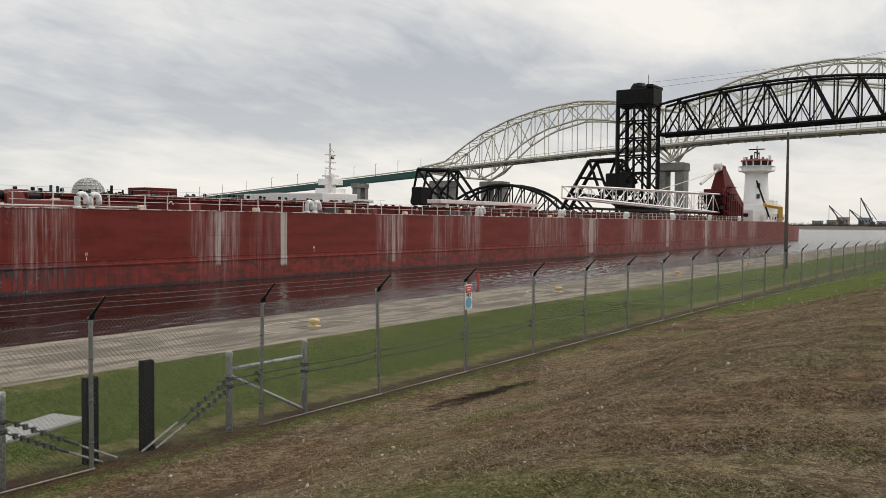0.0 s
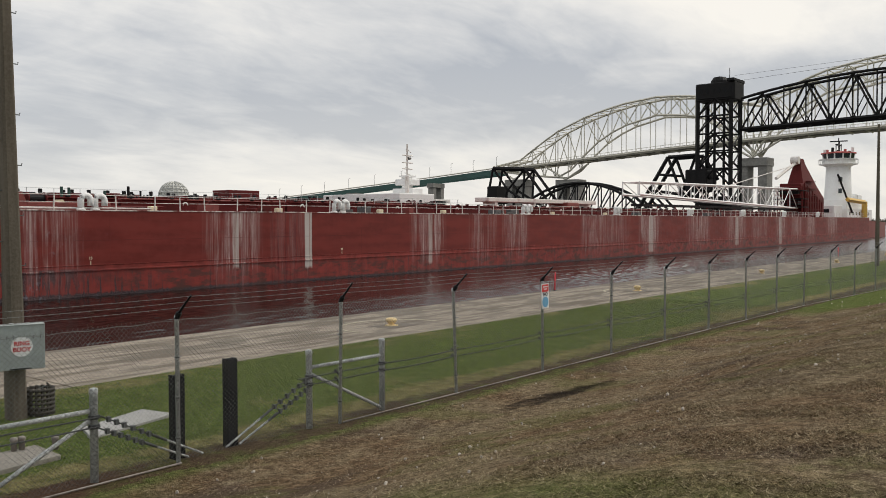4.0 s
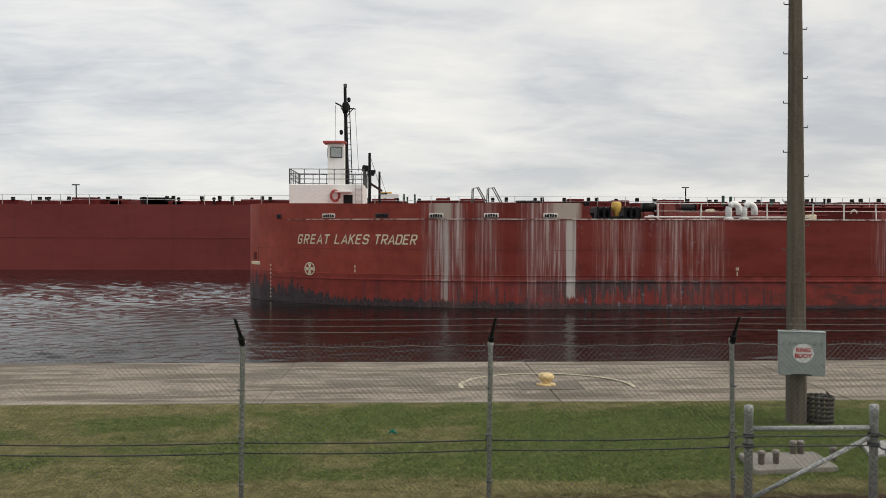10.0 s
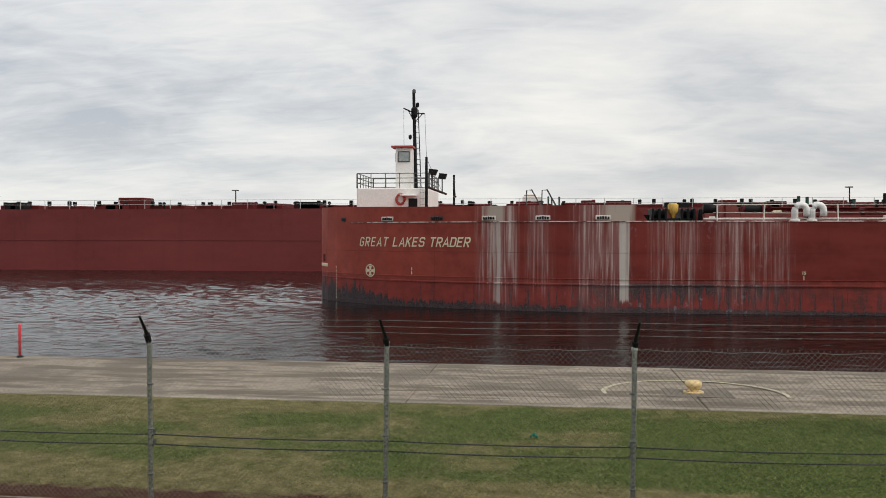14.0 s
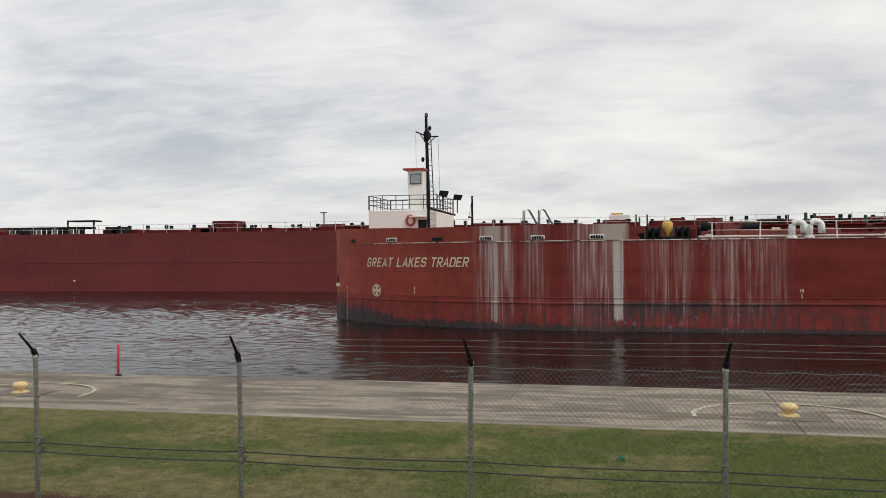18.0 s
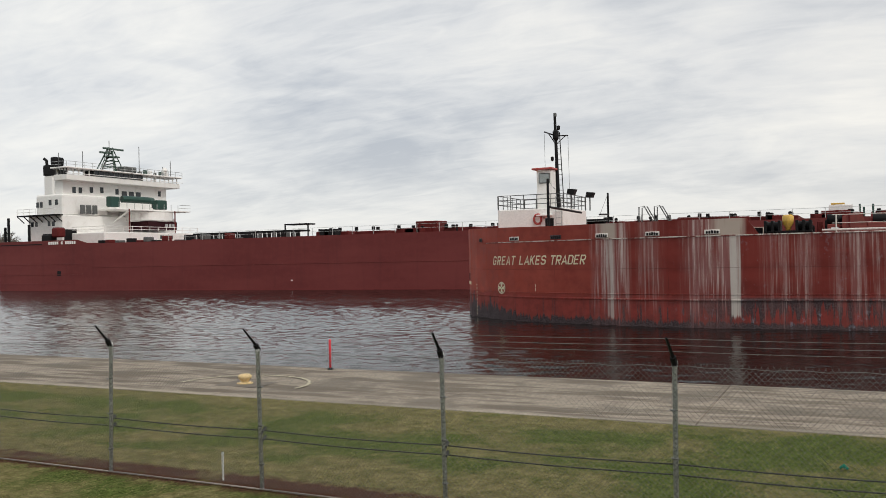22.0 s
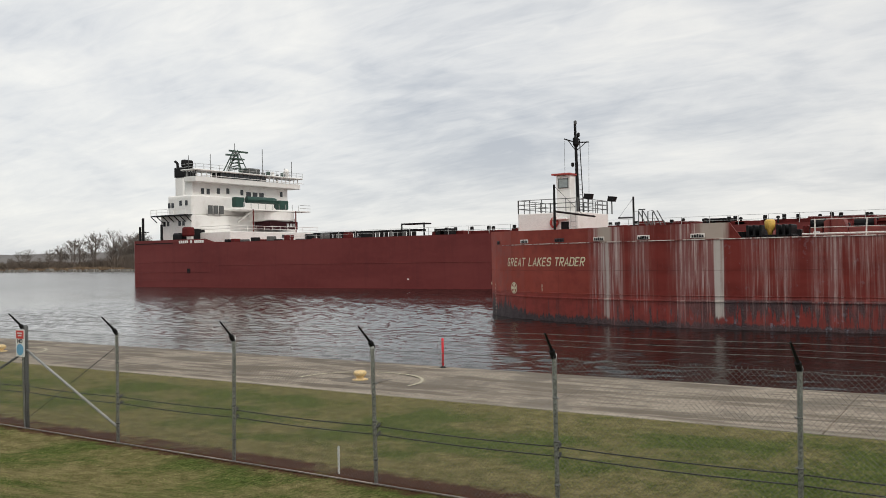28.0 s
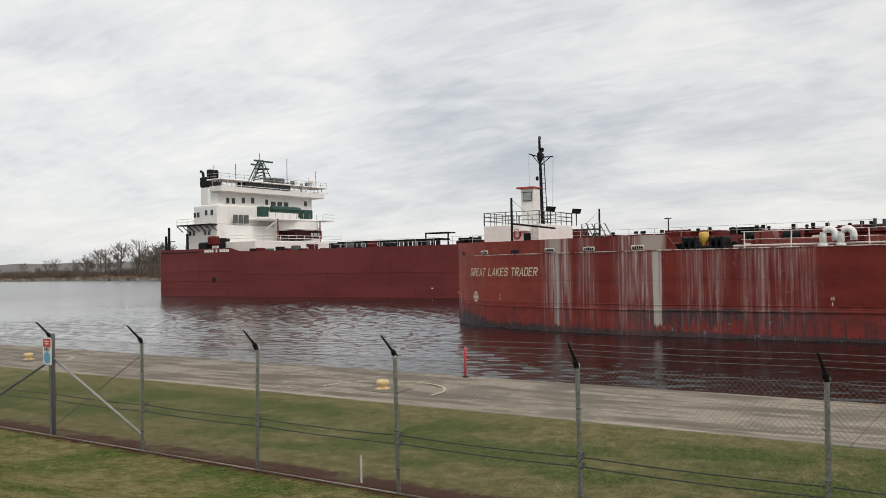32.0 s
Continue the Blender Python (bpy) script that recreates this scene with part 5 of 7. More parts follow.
# mooring machinery and lockers behind it
lk = part("winch_housing", extrude_side(B(), [(27.3, DECK), (27.3, 5.95), (27.55, 6.15), (28.25, 6.15), (28.6, DECK)], 1.3, 2.9), FADEDRED, barge, "faded red winch housing")
part("motor", tube(B(), ((26.55, 1.9, 5.85), (27.3, 1.9, 5.85)), 0.30, 14), BLACK, lk, "black winch motor", smooth=True)
part("motor_stand", bevel(box(B(), 26.55, 27.2, 1.6, 2.2, DECK, 5.6), 0.04), FADEDRED, lk)
part("warning_plate", box(B(), 26.75, 27.1, 1.28, 1.31, 5.25, 5.42), SIGNWHITE, lk)
part("side_rib", box(B(), 27.6, 27.68, 1.24, 1.3, DECK, 6.1), DARKRED, lk)
dr = part("cable_drum", tube(B(), ((28.75, 1.9, 5.82), (29.75, 1.9, 5.82)), 0.24, 16), BLACK, barge, "dark wound cable drum")
for x in (28.7, 29.75):
    part("drum_flange", tube(B(), ((x, 1.9, 5.82), (x + 0.07, 1.9, 5.82)), 0.38, 18), DARKRED, dr)
part("drum_bed", bevel(box(B(), 28.5, 31.9, 1.4, 2.4, DECK, 5.62), 0.05), FADEDRED, dr)
part("roof_light", extrude_side(B(), [(30.3, 5.62), (30.4, 5.78), (30.75, 5.78), (30.85, 5.62)], 1.5, 1.8), CREAM, dr)
part("control_box", bevel(box(B(), 33.1, 33.7, 1.4, 2.0, DECK, 5.72), 0.05), FADEDRED, barge, "faded red control box")
part("deck_pipe", tube(B(), ((26.3, 0.5, 5.27), (36.0, 0.5, 5.27)), 0.06, 8), RAILWHITE, barge, "pale deck pipe")
for x, y, h in ((33.0, 6.0, 6.75), (33.5, 6.0, 6.7), (36.6, 7.0, 6.6), (38.4, 7.0, 6.95)):
    part("vent_pipe", tube(B(), ((x, y, 6.0), (x, y, h)), 0.10, 8), BOATGREEN if h < 6.8 else BLACK, barge)
for k in range(6):
    part("valve_wheel", tube(B(), ((38.8 + 0.28 * k, 7.0, 6.0), (38.8 + 0.28 * k, 7.0, 6.45 + 0.2 * math.sin(k * 4))), 0.07, 6), BLACK, barge)
for k in range(7):
    x = 25.6 + 0.42 * k
    part("mooring_fitting", bevel(box(B(), x, x + 0.3, 2.6, 3.2, DECK, 5.6 + 0.3 * abs(math.sin(k * 2.3))), 0.05), (BLACK, DARKRED, IRON)[k % 3], barge)
for k in range(3):
    part("fairlead", tube(B(), ((22.95 + 0.15 * k, 0.5, DECK), (22.95 + 0.15 * k, 0.5, 5.5)), 0.10, 8), BLACK, barge)
part("deck_pipe", tube(B(), ((27.0, 2.2, 5.42), (38.0, 2.2, 5.42)), 0.07, 6), DARKRED, barge)
# deck rail
rp = finish("rail_post", tube(B(), ((0, 0, DECK), (0, 0, 6.08)), 0.042, 6), RAILWHITE)
for k in range(90):
    x = 27.0 + 2.2 * k
    if x > 222:
        break
    o = part("rail_post", rp, RAILWHITE, barge)
    o.location = (x, 0.25, 0)
    o.rotation_euler = (0, 0.06 * math.sin(k * 1.9), 0)
for z, r in ((6.05, 0.022), (5.62, 0.018)):
    for k in range(8):
        part("rail", tube(B(), ((26.8 + 24.4 * k, 0.25, z), (51.2 + 24.4 * k, 0.25, z)), r, 6), RAILWHITE, barge)


def goose_vent(x):
    o = None
    for i, dx in enumerate((0.0, 0.9)):
        bm = B()
        pts = [(x + dx, 0.25, DECK), (x + dx, 0.25, 5.72)] + [(x + dx + 0.31 - 0.31 * math.cos(a), 0.25, 5.72 + 0.31 * math.sin(a)) for a in [math.pi * k / 8 for k in range(1, 9)]] + [(x + dx + 0.62, 0.25, 5.40)]
        tube(bm, pts, 0.185, 12)
        o = part("goose_neck_vent", bm, WHITE, barge, "white goose-neck vent", smooth=True)
        part("vent_flange", lathe(B(), [(0.27, DECK), (0.27, DECK + 0.10), (0.2, DECK + 0.13)], 12, (x + dx, 0.25, 0)), WHITE, o)


for x in (31.15, 51.95, 78.7, 98.8, 120.8, 141.8, 162.8, 183.8):
    goose_vent(x)
# hatches, coamings and boxes along the deck
random.seed(5)
for k in range(24):
    x = 29.0 + 7.3 * k
    h = part("hatch_coaming", bevel(box(B(), x, x + 7.1, 4.5, 19.0, DECK, 5.94), 0.04), DARKRED, barge)
    part("hatch_cover", bevel(box(B(), x + 0.1, x + 7.0, 4.3, 19.2, 5.94, 6.04), 0.03), FADEDRED if k % 3 else DARKRED, h)
    for i in range(4):
        u = x + 0.5 + 1.55 * i + 0.35 * math.sin(k * 3 + i * 5)
        part("hatch_dog", bevel(box(B(), u, u + 0.22, 4.2, 4.5, 6.04, 6.16 + 0.05 * math.sin(i * 2 + k)), 0.03), DARKRED if i % 2 else BLACK, h)
for k in range(34):
    x = 27.5 + random.random() * 168
    w = 0.4 + random.random() * 1.2
    part("deck_fitting", bevel(box(B(), x, x + w, 1.8, 2.8, DECK, DECK + 0.25 + 0.35 * random.random()), 0.03), random.choice((FADEDRED, DARKRED, GALV_DARK)), barge)
for x in (36.0, 46.5, 57.5, 66, 85, 97):
    part("bitt", bevel(box(B(), x, x + 0.55, 0.6, 0.95, DECK, DECK + 0.32), 0.04), CREAM, barge, "cream mooring bitt")
    part("pipe", tube(B(), [(x + 3.2 + 0.18 * math.cos(a), 1.4, DECK + 0.42 + 0.2 * math.sin(a)) for a in [math.pi * i / 6 for i in range(7)]], 0.04, 6), RAILWHITE, barge)

# the hatch-crane gantry and the unloading boom
gan = part("hatch_crane", bevel(box(B(), 87.0, 113.0, 10.5, 12.5, 6.75, 7.25), 0.05), RAILWHITE, barge, "pale gantry beam on legs")
for x in (88.5, 97, 105, 111):
    part("leg", box(B(), x, x + 0.5, 10.6, 12.4, DECK, 6.75), RAILWHITE, gan)
part("cabin", bevel(box(B(), 104, 107, 9.8, 12.8, 5.5, 6.9), 0.1), FADEDRED, gan)
boom = part("unloading_boom", beam(B(), (126, 10.2, 8.5), (205, 10.2, 7.2), 0.28), WHITE, barge, "white lattice unloading boom")
top = lambda f: (126 + 79 * f, 10.4 + 1.1 * f)
low = lambda f: (126 + 79 * f, 8.5 - 1.3 * f)
for y in (10.2, 13.0):
    if y > 11:
        part("chord", beam(B(), (126, y, 8.5), (205, y, 7.2), 0.28), WHITE, boom)
    part("chord", beam(B(), (126, y, 10.4), (205, y, 11.5), 0.22), WHITE, boom)
    for k in range(15):
        f, g = k / 15, (k + 1) / 15
        a, b = (low(f), top(g)) if k % 2 else (top(f), low(g))
        part("lattice_bar", beam(B(), (a[0], y, a[1]), (b[0], y, b[1]), 0.12), WHITE, boom)
        part("lattice_bar", beam(B(), (low(f)[0], y, low(f)[1]), (top(f)[0], y, top(f)[1]), 0.14), WHITE, boom)
part("conveyor_bed", box(B(), 128, 204, 10.6, 12.6, 6.75, 7.1), IRON, boom, "black conveyor bed")
for k in range(22):
    part("bed_stand", beam(B(), (129 + 3.4 * k, 10.7, DECK), (130.2 + 3.4 * k, 10.7, 6.8), 0.2), DARKRED if k % 2 else IRON, boom)
    part("cross_bar", beam(B(), (128 + 3.5 * k, 10.2, top(0.025 + 0.0443 * k)[1]), (128 + 3.5 * k, 13.0, top(0.025 + 0.0443 * k)[1]), 0.12), WHITE, boom)

# hopper housing
def loft(bm, sections):
    """Four-cornered sections (x0, x1, y0, y1, z) joined from the bottom up."""
    rings = [[bm.verts.new(p) for p in ((x0, y0, z), (x1, y0, z), (x1, y1, z), (x0, y1, z))] for x0, x1, y0, y1, z in sections]
    for s, t in zip(rings, rings[1:]):
        for k in range(4):
            bm.faces.new((s[k], s[(k + 1) % 4], t[(k + 1) % 4], t[k]))
    bm.faces.new(rings[0][::-1])
    bm.faces.new(rings[-1])
    return bm


hop = part("hopper_housing", loft(B(), [(208.5, 224, 9.6, 14.2, DECK), (208.5, 224, 9.6, 14.2, 9.8), (209.5, 220, 10.2, 13.8, 12.6), (211.0, 214.5, 11.3, 12.8, 17.6), (211.0, 213.6, 11.4, 12.7, 18.7)]), DARKRED, barge, "dark red elevator housing")
for k in range(5):
    part("platform", box(B(), 208 + 0.9 * k, 222 - 1.4 * k, 9.4, 10.3, 7 + 1.6 * k, 7.15 + 1.6 * k), DARKRED, hop)
for k in range(8):
    part("stanchion", beam(B(), (208 + 2 * k, 9.5, DECK), (208 + 2 * k, 9.5, 13 - 0.6 * k), 0.18), DARKRED, hop)
part("boom_stay", tube(B(), ((214, 12, 17.8), (160, 12, 10.0)), 0.09, 5), RAILWHITE, hop)
part("sheave_arm", tube(B(), ((211, 12, 18.0), (200, 12, 14.8), (196, 12, 13.6)), 0.35, 6), RAILWHITE, hop, "pale sheave arm")

for z in (7.4, 9.2, 11.0):
    part("front_platform", box(B(), 203.5, 208.5, 8.6, 15.0, z, z + 0.18), BLACK, hop)
    part("platform_rail", beam(B(), (203.6, 8.7, z + 1.0), (203.6, 14.9, z + 1.0), 0.1), DARKRED, hop)
for x, y in ((203.8, 8.8), (203.8, 14.8), (206, 8.8), (206, 14.8), (203.8, 11.8)):
    part("stanchion", beam(B(), (x, y, DECK), (x, y, 12.0), 0.3), DARKRED, hop)
part("drive_house", bevel(box(B(), 205.5, 208.4, 9.6, 14.2, 9.4, 12.8), 0.1), DARKRED, hop)
# black blocks stand in for the shade between the platforms
for z in (8.0, 10.2):
    part("gap_shade", bevel(box(B(), 204.2, 208.4, 9.8, 13.8, z, z + 0.9), 0.05), BLACK, hop)
part("head_pulley", tube(B(), ((209.5, 11.2, 18.2), (209.5, 12.9, 18.2)), 0.9, 14), RAILWHITE, hop, "pale head pulley")

# ---- the tug in the stern notch ----
tug = empty("tug", pose(0, 49.0, WATER), "red tug with a tall white pilothouse tower behind a barge", "tug")
tplan = [(224, 11.9), (227, 7.5), (232, 5.2), (262, 5.0), (272, 5.8), (277, 8.5), (278, 11.9)]
tplan = tplan + [(x, BEAM - y) for x, y in tplan[::-1] if y < 11.8]
part("hull", extrude_plan(B(), tplan, -2.5, lambda x: 4.6 - 0.02 * max(0, x - 240)), FADEDRED, tug, "red tug hull")
part("deckhouse", bevel(box(B(), 236, 262, 7.2, 16.6, 4.4, 7.4), 0.1), WHITE, tug, "white deckhouse")
part("upper_house", bevel(box(B(), 239, 256, 8.0, 15.8, 7.4, 9.8), 0.1), WHITE, tug)
tw = part("tower", lathe(B(), [(3.75, 7.4), (3.35, 11), (2.95, 18.6)], 20, (246, 11.9, 0)), WHITE, tug, "white tower", smooth=True)
for z in (11.5, 14.5):
    part("porthole", box(B(), 242.6, 243.3, 10.2, 11.0, z, z + 1.2), GLASS, tw)
ph = part("pilothouse", lathe(B(), [(2.6, 18.2), (4.1, 19.0), (4.2, 20.4)], 12, (246, 11.9, 0)), WHITE, tug, "white pilothouse")
part("window_band", lathe(B(), [(3.7, 20.4), (3.9, 21.8)], 12, (246, 11.9, 0)), GLASS, ph, "dark window band")
for k in range(12):
    a = 2 * math.pi * k / 12
    part("mullion", beam(B(), (246 + 3.75 * math.cos(a), 11.9 + 3.75 * math.sin(a), 20.4), (246 + 3.95 * math.cos(a), 11.9 + 3.95 * math.sin(a), 21.8), 0.25), WHITE, ph)
part("roof", lathe(B(), [(4.4, 21.8), (4.3, 22.1), (1.5, 22.5)], 12, (246, 11.9, 0)), RINGRED, ph, "faded red roof")
part("walkway_rail", lathe(B(), [(4.75, 20.3), (4.78, 20.4), (4.75, 20.45)], 12, (246, 11.9, 0)), WHITE, ph)
for x, h in ((243.5, 24.2), (246, 26.0), (248.5, 24.6), (247, 25.0)):
    part("antenna", tube(B(), ((x, 11.9, 22.2), (x, 11.9, h)), 0.12, 5), BLACK, ph)
part("radar", box(B(), 244.0, 248.0, 11.6, 12.2, 24.0, 24.3), BLACK, ph)
part("radar", box(B(), 245.6, 246.4, 9.8, 14.0, 25.0, 25.25), BLACK, ph)
part("walkway", lathe(B(), [(4.3, 18.95), (4.8, 19.05), (4.8, 19.2), (4.3, 19.25)], 12, (246, 11.9, 0)), WHITE, ph)
for k in range(18):
    a = 2 * math.pi * k / 18
    part("walkway_post", tube(B(), ((246 + 4.76 * math.cos(a), 11.9 + 4.76 * math.sin(a), 19.2), (246 + 4.76 * math.cos(a), 11.9 + 4.76 * math.sin(a), 20.4)), 0.05, 5), WHITE, ph)
for k in range(7):
    a = 2 * math.pi * (k + 0.3) / 7
    part("roof_lamp", bevel(box(B(), 246 + 3.4 * math.cos(a) - 0.3, 246 + 3.4 * math.cos(a) + 0.3, 11.9 + 3.4 * math.sin(a) - 0.3, 11.9 + 3.4 * math.sin(a) + 0.3, 22.1, 23.1 + 0.5 * math.sin(k * 3)), 0.08), (BLACK, RINGRED, WHITE)[k % 3], ph)
part("crane_jib", beam(B(), (226, 7.0, 15.5), (240, 7.0, 6.5), 0.35), IRON, tug, "dark folded crane jib")
part("fore_cabin", bevel(box(B(), 228, 235, 8.2, 15.4, 4.5, 8.2), 0.1), WHITE, tug, "white cabin")
part("cabin_window", box(B(), 227.9, 228, 9.4, 11.0, 6.4, 7.3), GLASS, tug)
cr = part("deck_crane", beam(B(), (233, 6.5, 9.6), (251, 6.5, 9.2), 0.8), YELLOW, tug, "yellow deck crane")
part("crane_post", beam(B(), (250.5, 6.5, 4.5), (250.5, 6.5, 9.4), 1.0), YELLOW, cr)
part("funnel", bevel(box(B(), 254, 259, 9.0, 14.5, 7.4, 11.5), 0.3), WHITE, tug)
for k in range(7):
    part("window", box(B(), 238 + 3.2 * k, 239 + 3.2 * k, 7.14, 7.2, 5.8, 6.6), GLASS, tug)


# ---- the far vessel: a very long ore carrier with its house aft ----
def far_hull_material():
    q = Nodes("carrier_hull")
    x, y, z = q.xyz()
    a, b = q.noise(0.12, 4, 0.6, q.map((0.5, 0.5, 2))), q.noise(1.2, 5, 0.6)
    v = q.noise(1.0, 3, 0.6, q.map((0.9, 0.9, 0.06)))
    col = q.mix(q.range(a, 0.35, 0.65), (0.135, 0.026, 0.025), (0.168, 0.036, 0.034))
    col = q.mix(q.range(b, 0.4, 0.75, 0, 0.35), col, (0.185, 0.040, 0.037))
    col = q.mix(q.range(v, 0.5, 0.7, 0, 0.25), col, (0.095, 0.022, 0.022))
    col = q.mix(q.range(z, 0.12, 0.22, 0.6, 0), col, (0.18, 0.032, 0.032))
    return q.done(col, 0.55, 0, q.m("ADD", a, b), 0.12, 0.03, 0.2)


FARHULL = far_hull_material()
FY = 98.6
carrier = empty("ore_carrier", pose(0, FY, WATER), "very long dull red ore carrier with white superstructure at the stern", "ship")
fp = [(-129.5, 0.6), (-128.6, 0.0), (118, 0.0), (128, 2.0), (135, 6), (139, 11), (140.5, 16)]
fp = fp + [(x, 32 - y) for x, y in fp[::-1] if y < 15.9]
part("hull", extrude_plan(B(), fp, -3, 7.35), FARHULL, carrier, "dull red steel hull")
part("poop", extrude_plan(B(), [(-129.5, 0.6), (-128.6, 0.0), (-110.5, 0.0), (-108.8, 0.3), (-108.8, 31.7), (-128.6, 32), (-129.5, 31.4)], 7.35, lambda x: 8.05 if x < -110 else 7.5), FARHULL, carrier, "raised stern bulwark")
for x0, x1, z in ((-108, 118, 3.62), (-129, -109.5, 4.25), (-129, -109.5, 2.55), (-129, -112, 1.15)):
    part("strake", bevel(box(B(), x0, x1, -0.04, 0.05, z - 0.04, z + 0.04), 0.02), FARHULL, carrier)
part("port_opening", box(B(), -115.1, -114.3, -0.03, 0.1, 2.35, 3.15), BLACK, carrier, "dark square opening")
part("mark", box(B(), -69.9, -69.6, -0.04, 0.05, 1.25, 1.4), WHITE, carrier)
# unreadable name: plain bars
for k in range(13):
    if k not in (5, 7):
        x = -117.0 + 0.475 * k
        part("name_bar", box(B(), x, x + 0.34, -0.05, 0.05, 7.40, 7.86), WHITE, carrier, "white bar of lettering")
part("mooring_slot", box(B(), -128.3, -118.5, -0.04, 0.1, 7.42, 7.56), BLACK, carrier)
# superstructure across the beam
up = part("aft_house", bevel(box(B(), -126, -118, 3.6, 30, 7.9, 12.4), 0.1), WHITE, carrier, "white aft accommodation")
part("side_house", bevel(box(B(), -125, -118.6, 4.3, 14, 12.4, 16.0), 0.5, 3), WHITE, carrier, "white rounded deckhouse")
main = part("main_house", bevel(box(B(), -121.5, -119.5, 5.2, 29.4, 12.4, 18.4), 0.1), WHITE, carrier, "white main superstructure")
low_h = part("fore_house", bevel(box(B(), -119, -110.5, 5.5, 28.0, 7.4, 9.35), 0.1), WHITE, carrier, "low white deckhouse")
br = part("bridge", bevel(box(B(), -121, -117.9, 4.6, 31.4, 18.3, 19.25), 0.08), WHITE, carrier, "wide white navigation bridge")
part("bridge_core", box(B(), -120.8, -118.3, 10.6, 22.0, 19.25, 20.25), BLACK, br)
for k in range(23):
    if 4 < k < 15:
        part("pane", box(B(), -118.3, -118.2, 5.15 + 1.12 * k, 6.17 + 1.12 * k, 19.25, 20.25), GLASS, br)
    elif k in (0, 7, 16, 20):
        part("wing_post", box(B(), -120.9, -120.7, 5.15 + 1.12 * k, 5.35 + 1.12 * k, 19.25, 20.25), WHITE, br)
part("bridge_roof", bevel(box(B(), -121.4, -117.5, 4.2, 31.8, 20.25, 20.5), 0.1), WHITE, br)
for k in range(24):
    y = 5.1 + 1.12 * k
    part("mullion", box(B(), -118.22, -118.12, y - 0.09, y + 0.09, 19.2, 20.25), WHITE if k < 5 or k > 15 else GALV_DARK, br)
for k in range(5):
    x = -120.8 + 0.65 * k
    part("mullion", box(B(), x - 0.07, x + 0.07, 4.82, 4.92, 19.25, 20.25), GALV_DARK, br)
part("wing_rail", tube(B(), ((-117.8, 4.4, 19.45), (-117.7, 16, 19.45), (-117.8, 32.2, 19.45)), 0.06, 5), WHITE, br)
for k in range(16):
    y = 4.4 + 1.82 * k
    part("roof_rail_post", tube(B(), ((-117.6, y, 20.5), (-117.6, y, 21.4)), 0.04, 5), GALV, br)
for z in (21.0, 21.5):
    part("roof_rail", tube(B(), ((-117.6, 4.4, z - 0.1), (-117.6, 31.7, z - 0.1)), 0.035, 5), GALV, br)
    part("roof_rail", tube(B(), ((-121.3, 4.4, z - 0.1), (-117.6, 4.4, z - 0.1)), 0.035, 5), GALV, br)
fun = part("funnel", bevel(box(B(), -127.6, -125.4, 8.2, 11.0, 12.4, 19.7), 0.3, 3), WHITE, carrier, "white funnel with a black top")
part("funnel_top", bevel(box(B(), -127.7, -125.3, 8.1, 11.1, 19.7, 21.6), 0.3, 2), BLACK, fun, "black funnel top")
part("exhaust_uptake", bevel(box(B(), -126.5, -125.4, 8.6, 10.8, 21.6, 23.0), 0.2), BLACK, fun)
part("exhaust_pipe", tube(B(), ((-127.2, 8.6, 21.5), (-127.3, 8.6, 22.4), (-127.9, 8.6, 22.8)), 0.25, 8), BLACK, fun)
# windows and doors
for y, z in ((7.5, 16.8), (8.8, 16.8), (11.2, 17.0), (13.5, 17.1), (17.0, 17.0), (27.5, 17.2), (28.2, 14.8), (25.8, 14.9)):
    part("window", box(B(), -119.52, -119.44, y - 0.35, y + 0.35, z - 0.5, z + 0.5), GLASS, main)
for y in (18.7, 20.4, 22.1):
    part("window", box(B(), -119.52, -119.44, y - 0.6, y + 0.6, 15.9, 17.2), GLASS, main, "large dark window")
for x, z in ((-124.5, 14.3), (-123.6, 14.3), (-121.5, 14.6), (-120.0, 14.6)):
    part("window", box(B(), x - 0.3, x + 0.3, 4.23, 4.3, z - 0.45, z + 0.45), GLASS, up)
for x in (-125, -124, -121, -120):
    part("window", box(B(), x - 0.28, x + 0.28, 3.52, 3.6, 10.6, 11.4), GLASS, up)
for y in (18.5, 19.6, 20.7):
    part("window", box(B(), -110.52, -110.44, y - 0.45, y + 0.45, 8.3, 8.9), GLASS, low_h)
part("doorway", box(B(), -118.02, -117.94, 4.0, 6.5, 8.0, 10.0), BLACK, up)
for y in (7.2, 8.5, 9.8):
    part("louvre", bevel(box(B(), -117.9, -117.6, y, y + 0.95, 12.7, 14.2), 0.05), GALV_DARK, up, "grey louvre panel")
# walkway with brackets on the aft house
wk = part("walkway", box(B(), -127.0, -118.0, 2.2, 3.8, 12.3, 12.5), BLACK, carrier, "dark walkway on brackets")
for k in range(7):
    x = -127 + 1.5 * k
    part("bracket", beam(B(), (x, 3.6, 11.3), (x, 2.3, 12.3), 0.14), BLACK, wk)
    part("rail_post", tube(B(), ((x, 2.25, 12.5), (x, 2.25, 13.5)), 0.045, 5), WHITE, wk)
for z in (13.0, 13.5):
    part("rail", tube(B(), ((-127.0, 2.25, z), (-118.0, 2.25, z)), 0.04, 5), WHITE, wk)
